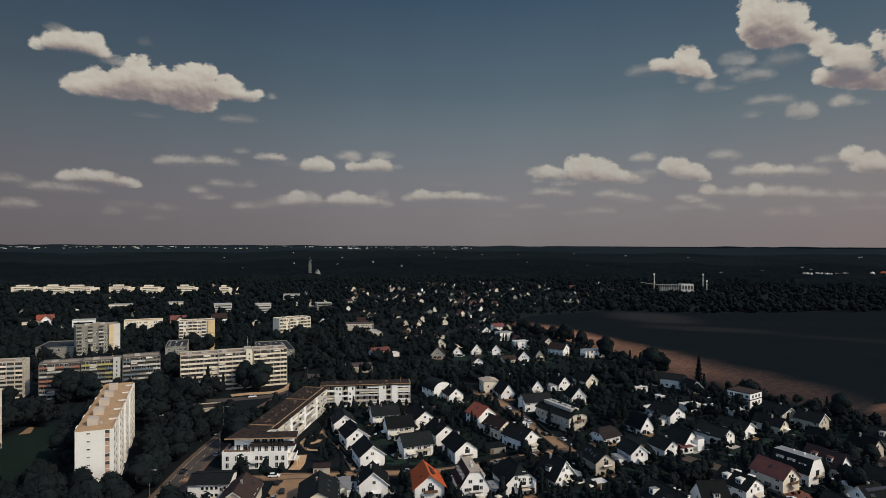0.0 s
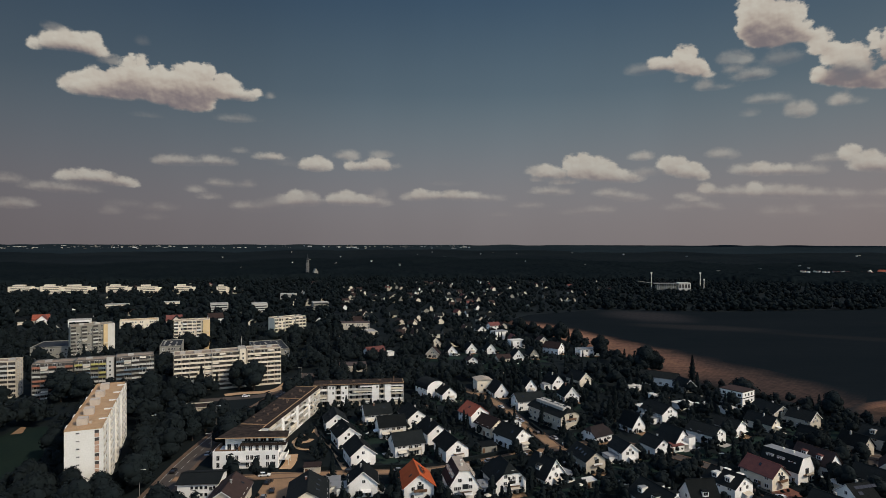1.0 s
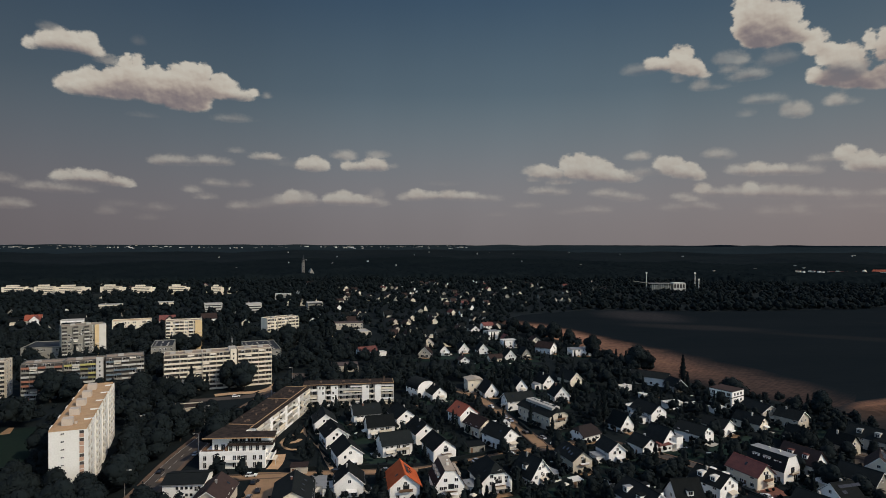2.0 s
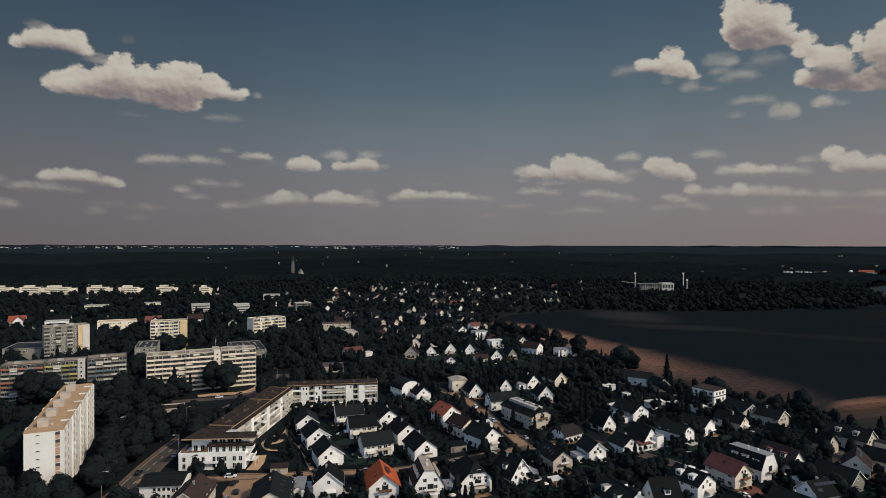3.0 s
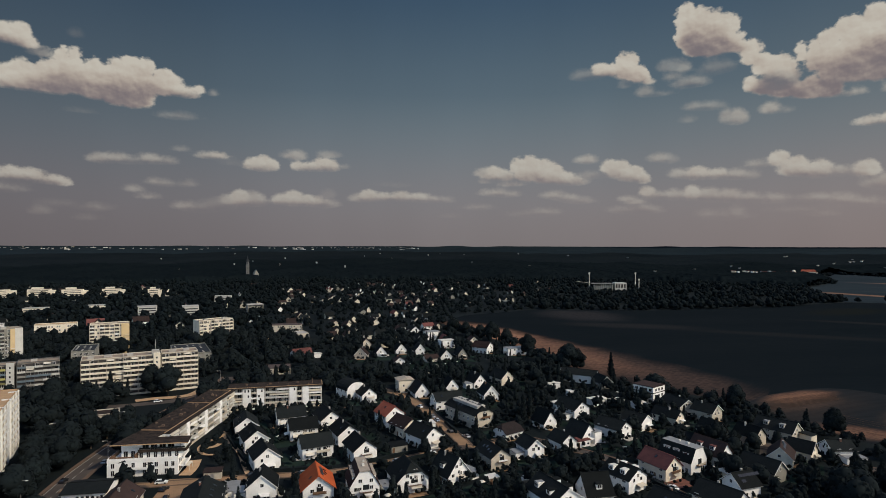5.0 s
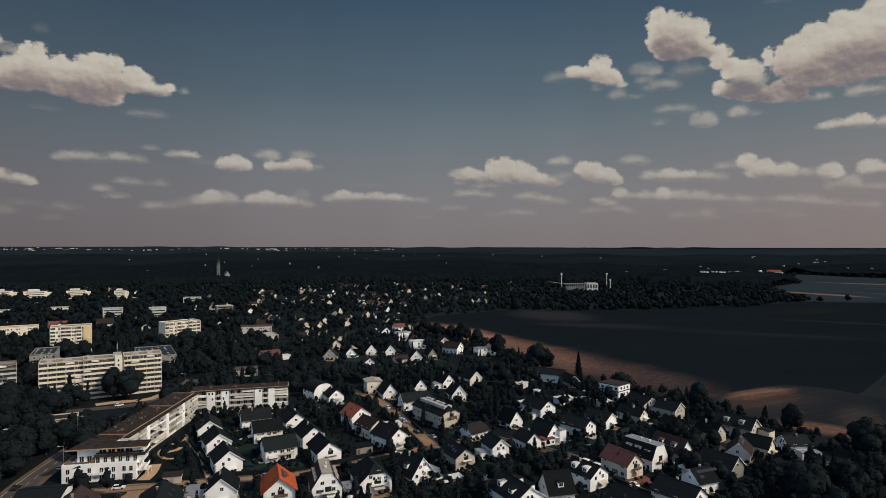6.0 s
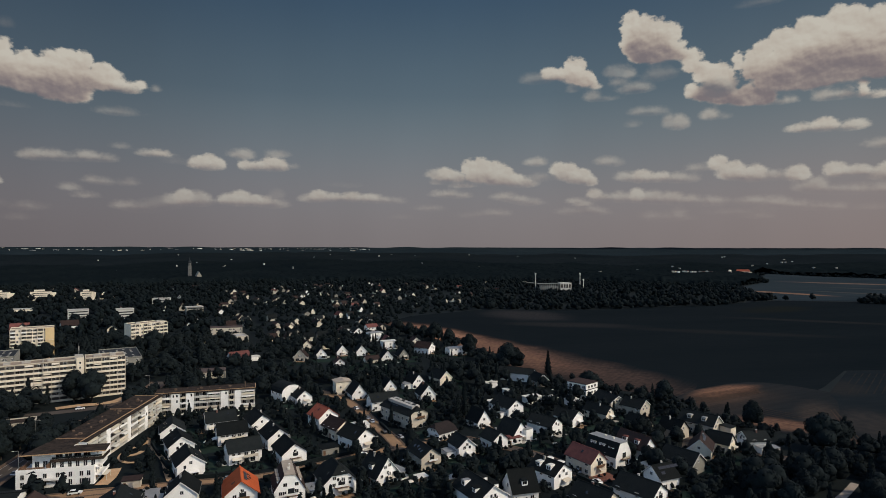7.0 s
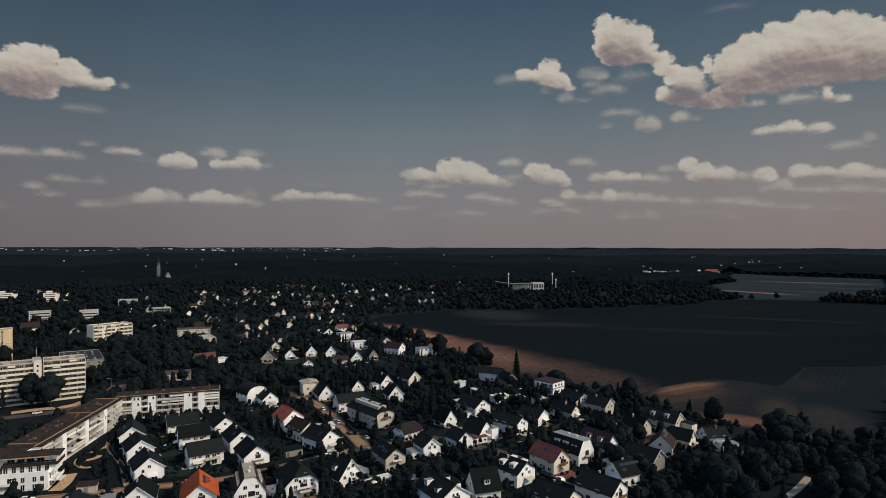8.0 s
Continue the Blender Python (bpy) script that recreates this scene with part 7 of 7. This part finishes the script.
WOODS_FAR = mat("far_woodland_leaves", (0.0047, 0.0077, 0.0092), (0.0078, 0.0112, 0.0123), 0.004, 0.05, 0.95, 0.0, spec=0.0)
# Aerial haze is put into the next two base colours, stronger further out
WOODS_HAZED = mat("haze_tinted_woods", (0.0068, 0.0102, 0.0122), (0.0112, 0.0150, 0.0168), 0.003, 0.03, 0.95, 0.0, spec=0.0)
HILLS_HAZED = mat("haze_blue_far_woods", (0.0105, 0.0170, 0.0215), (0.017, 0.025, 0.0295), 0.002, 0.02, 0.95, 0.0, spec=0.0)
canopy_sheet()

# ---- cars, lamps, small things ----
def plot_frame(x, y, yaw, w, d, h):
    b = thing("cold_frame", pose(x, y, 0.2, 0, 0, yaw), "low pale garden frame on an allotment plot", "cold frame", "allotment frames")
    part("box", Shape().box(0, w, 0, d, 0, h), CONCRETE, b)
    part("lid", Shape().slab([(-0.1, -0.1, h + 0.1), (w + 0.1, -0.1, h + 0.1), (w + 0.1, d + 0.1, h + 0.3), (-0.1, d + 0.1, h + 0.3)], 0.08), PALE_METAL, b)


rnd = random.Random(77)
for k in range(34):
    u, v = rnd.random(), rnd.random()
    plot_frame(48 + 44 * u, 384 + 42 * v, rnd.uniform(0, 40), rnd.uniform(0.5, 1.4), rnd.uniform(0.5, 1.1), rnd.uniform(0.3, 0.8))

PAINTS = [mat("white_car_paint", (0.75, 0.74, 0.72), (0.68, 0.67, 0.65), 0.5, 2.0, 0.25, 0.0, spec=0.5), mat("black_car_paint", (0.012, 0.012, 0.014), (0.018, 0.018, 0.02), 0.5, 2.0, 0.25, 0.0, spec=0.25),
          mat("silver_car_paint", (0.42, 0.42, 0.42), (0.36, 0.36, 0.36), 0.5, 2.0, 0.25, 0.0, metal=0.5)]
RUBBER = mat("tyre_rubber", (0.015, 0.015, 0.015), (0.022, 0.022, 0.022), 2.0, 9.0, 0.9, 0.1)


def car(x, y, yaw, paint, label):
    c = thing("car", pose(x, y, 0.07, 0, 0, yaw), label, "car", "parked cars")
    side = [(-2.1, 0.35), (2.1, 0.35), (2.15, 0.7), (1.1, 0.95), (-1.9, 1.0), (-2.15, 0.75)]
    part("body", Shape().prism([(a, 0.86, b) for a, b in side], [(a, -0.86, b) for a, b in side]), PAINTS[paint], c)
    part("cabin", Shape().prism([(-1.8, -0.78, 0.98), (1.0, -0.78, 0.96), (1.0, 0.78, 0.96), (-1.8, 0.78, 0.98)], [(-1.45, -0.62, 1.46), (0.15, -0.62, 1.46), (0.15, 0.62, 1.46), (-1.45, 0.62, 1.46)]), GLASS, c)
    part("roof", Shape().box(-1.42, 0.12, -0.6, 0.6, 1.464, 1.5), PAINTS[paint], c)
    ring = [2 * math.pi * k / 10 for k in range(10)]
    wheel = Shape().prism([(0.33 * math.cos(a), 0.11, 0.33 * math.sin(a)) for a in ring], [(0.33 * math.cos(a), -0.11, 0.33 * math.sin(a)) for a in ring]).mesh("wheel", RUBBER)
    for wx in (-1.3, 1.3):
        for wy in (-0.8, 0.8):
            part("wheel", wheel, None, c, at=pose(wx, wy, 0.33))
    for wy in (-0.6, 0.6):
        part("headlight", Shape().box(2.1, 2.17, wy - 0.18, wy + 0.18, 0.6, 0.72), PALE_METAL, c)


car(-51.5, 220.5, 6, 0, "white car parked by the apartment building")
car(-48.5, 214.0, 75, 1, "black car parked in the sandy yard")
car(-45.5, 206.5, 100, 1, "black car parked in the sandy yard")
car(-47.0, 201.0, 95, 2, "silver car parked in the sandy yard")
car(68.5, 250.0, 150, 0, "white car parked beside the residential lane")
car(64.5, 258.0, 115, 2, "silver car parked beside the residential lane")
car(54.5, 284.0, 105, 0, "white car parked beside the residential lane")
car(166.0, 299.0, -10, 0, "white car parked in front of the cubic villa")
car(-70.0, 362.0, 60, 0, "white car on the main road")
car(-14.0, 222.0, 6, 0, "white car parked on the lane")
car(-2.0, 223.0, 6, 2, "silver car parked on the lane")
car(1.5, 223.4, 6, 0, "white car parked on the lane")
car(-86.5, 226.0, 90, 1, "black car on the main road")
car(-91.0, 336.0, 20, 0, "white car on the side road")
car(124, 205, 105, 2, "silver car parked beside the street")
car(-127, 300, 20, 0, "white car parked near the park pavilion")


def street_lamp(x, y, yaw, h=9.0):
    s = thing("street_lamp", pose(x, y, 0, 0, 0, yaw), "grey metal street lamp with a curved arm", "street lamp", "street lamps")
    part("post", Shape().tube(0, 0, 0, h, 0.11, 0.06), METAL, s)
    part("arm", Shape().box(0, 1.6, -0.05, 0.05, h - 0.08, h + 0.06), METAL, s)
    part("lamp_head", Shape().box(1.4, 2.2, -0.16, 0.16, h - 0.1, h + 0.08), PALE_METAL, s)


for x, y, yaw in ((-78.5, 243, 180), (-89.5, 205, 0), (-72, 338, 180), (-90.5, 285, 0), (-67, 372, 180)):
    street_lamp(x, y, yaw)


def shed(x, y, yaw, w, d, h, wall, roof, label):
    b = thing("shed", pose(x, y, 0, 0, 0, yaw), label, "shed", "garden sheds")
    part("wall", Shape().box(0, w, 0, d, 0, h), wall, b)
    part("roof", Shape().slab([(-0.3, -0.3, h + 0.2), (w + 0.3, -0.3, h + 0.2), (w + 0.3, d + 0.3, h + 0.45), (-0.3, d + 0.3, h + 0.45)], 0.18), roof, b)
    part("door", Shape().box(0.4, 1.4, -0.05, 0, 0.1, 2.0), WOOD, b)
    clear(x + w / 2, y, 4)


shed(-22, 204, 96, 9, 5, 2.7, WHITE, METAL, "white garage with a flat grey roof")
shed(-37.5, 222, 5, 6, 4, 2.6, BEIGE, BROWN_T, "beige garden shed by the lane")
shed(31, 241.5, 20, 7, 5, 2.6, GREY, SLATE, "low dark garden shed with a flat black roof")
shed(64, 205, 20, 4, 3, 2.3, GREY, PALE_METAL, "low grey garage with a pale roof")
shed(74, 202, 10, 4, 3, 2.3, GREY, PALE_METAL, "low grey garden shed with pale roof")
shed(108.5, 238.5, 20, 7, 4, 2.6, WHITE, RED_T, "white garage with a dull red roof")
shed(150, 197, 20, 9, 5, 2.7, CREAM, PALE_METAL, "cream garage with a pale flat roof")
shed(208.5, 229.5, 25, 4.6, 5, 4.0, CREAM, SLATE, "cream annex with a dark lean-to roof")
shed(160, 292, 15, 7, 5, 2.7, WHITE, PALE_METAL, "white garage with a pale flat roof")
shed(118, 296, 20, 9, 5, 3.0, WHITE, PALE_METAL, "low white annex with a pale roof")
shed(140, 300, 20, 8, 6, 3.0, WHITE, PALE_METAL, "low white annex with a pale roof")
for x, y, w, wall in ((148, 391, 9, WHITE), (127.5, 339, 8, WHITE), (133.5, 318, 7, WHITE), (142.5, 301.5, 6, WHITE), (143, 395, 7, WHITE), (45.5, 268.5, 7, WHITE), (150, 297, 6, GREY)):
    shed(x, y, 15, w, 5, 3.2, wall, PALE_METAL, "low white garden annex with a pale roof")


def hedge(x0, y0, x1, y1, h=1.7, w=1.1):
    """A clipped hedge between two points: a solid core under a coat of leaf sprays."""
    L = math.hypot(x1 - x0, y1 - y0)
    t = thing("hedge", pose(x0, y0, 0, 0, 0, math.degrees(math.atan2(y1 - y0, x1 - x0))), "long clipped dark green hedge along the lane", "hedge", "hedges")
    part("core", Shape().box(0, L, -w * 0.42, w * 0.42, 0, h * 0.95), LEAF, t)
    g = np.random.RandomState(int(abs(x0 * 13 + y0 * 7)))
    n = int(L * 9)
    c = np.stack([g.rand(n) * L, (g.rand(n) - 0.5) * w, h * (0.15 + 0.9 * np.sqrt(g.rand(n)))], -1)
    u, v = g.randn(n, 3) * 0.22, g.randn(n, 3) * 0.22
    part("leaves", np_mesh("leaves", np.stack([c, c + u, c + v], 1).reshape(-1, 3), np.arange(3 * n).reshape(-1, 3), LEAF), None, t)


for x0, y0, x1, y1 in ((20, 231, 47, 243.5), (-20, 225.8, 8, 227), (-36, 225.5, -26, 226), (10, 220.5, 30, 228), (34, 230.5, 48, 237), (52, 268, 47, 292), (61, 264, 58, 280), (70, 242, 90, 247), (-57, 224.8, -49, 224.8), (122, 200, 128, 184), (-33, 254, -40, 270), (-26, 238, -31, 249)):
    hedge(x0, y0, x1, y1)


def garden_table(x, y, yaw, w, d, top_mat):
    t = thing("garden_table", pose(x, y, 0, 0, 0, yaw), "small pale garden table on the lawn", "table", "garden tables")
    part("tabletop", Shape().box(-w / 2, w / 2, -d / 2, d / 2, 0.7, 0.75), top_mat, t)
    for sx in (-1, 1):
        for sy in (-1, 1):
            part("leg", Shape().tube(sx * (w / 2 - 0.1), sy * (d / 2 - 0.1), 0, 0.7, 0.04, 0.04, 6), METAL, t)


rnd = random.Random(64)
for _ in range(125):
    x, y = rnd.uniform(-20, 200), rnd.uniform(185, 345)
    if not free(x, y, -2.2) or near_road(x, y, 1.5) or any(in_ring(x, y, f) for f in FIELDS) or rnd.random() < 0.5:
        continue
    garden_table(x, y, rnd.uniform(0, 90), rnd.uniform(1.0, 2.2), rnd.uniform(0.8, 1.2), rnd.choice((FRAME, PALE_METAL, CANVAS, WOOD)))


def parasol(x, y, r, cloth):
    p = thing("garden_parasol", pose(x, y, 0), "pale open garden parasol on a terrace", "parasol", "garden parasols")
    part("pole", Shape().tube(0, 0, 0, 2.5, 0.04, 0.04, 6), METAL, p)
    part("canopy", Shape().tube(0, 0, 2.15, 2.75, r, 0.1, 8), cloth, p)


for x, y, r, cloth in ((-17, 262.5, 1.2, CANVAS), (28, 196, 1.4, CANVAS), (61, 203.5, 1.3, CANVAS), (10, 267, 1.1, CANVAS),
                       (52, 256, 1.4, CANVAS), (78, 300, 1.2, CANVAS)):
    parasol(x, y, r, cloth)
for x, y, yaw, paint, label in ((-20.5, 223.6, 4, 1, "black car parked on the lane"), (33, 231.5, 24, 2, "silver car parked on the lane"), (47, 238.5, 24, 0, "white car parked on the lane"), (58.5, 266, 108, 1, "black car parked beside the residential lane"), (53.0, 290, 105, 2, "silver car parked beside the residential lane"),
                                (48.5, 309, 110, 0, "white car parked beside the residential lane"), (127, 194, 102, 0, "white car parked beside the street"), (-80, 244, 91, 2, "silver car on the main road"), (-82, 268, 92, 0, "white car on the main road"),
                                (-119, 306, 20, 2, "silver car parked near the park pavilion"), (-113, 310, 20, 0, "white car parked near the park pavilion"), (-106, 314, 20, 1, "black car parked near the park pavilion")):
    car(x, y, yaw, paint, label)
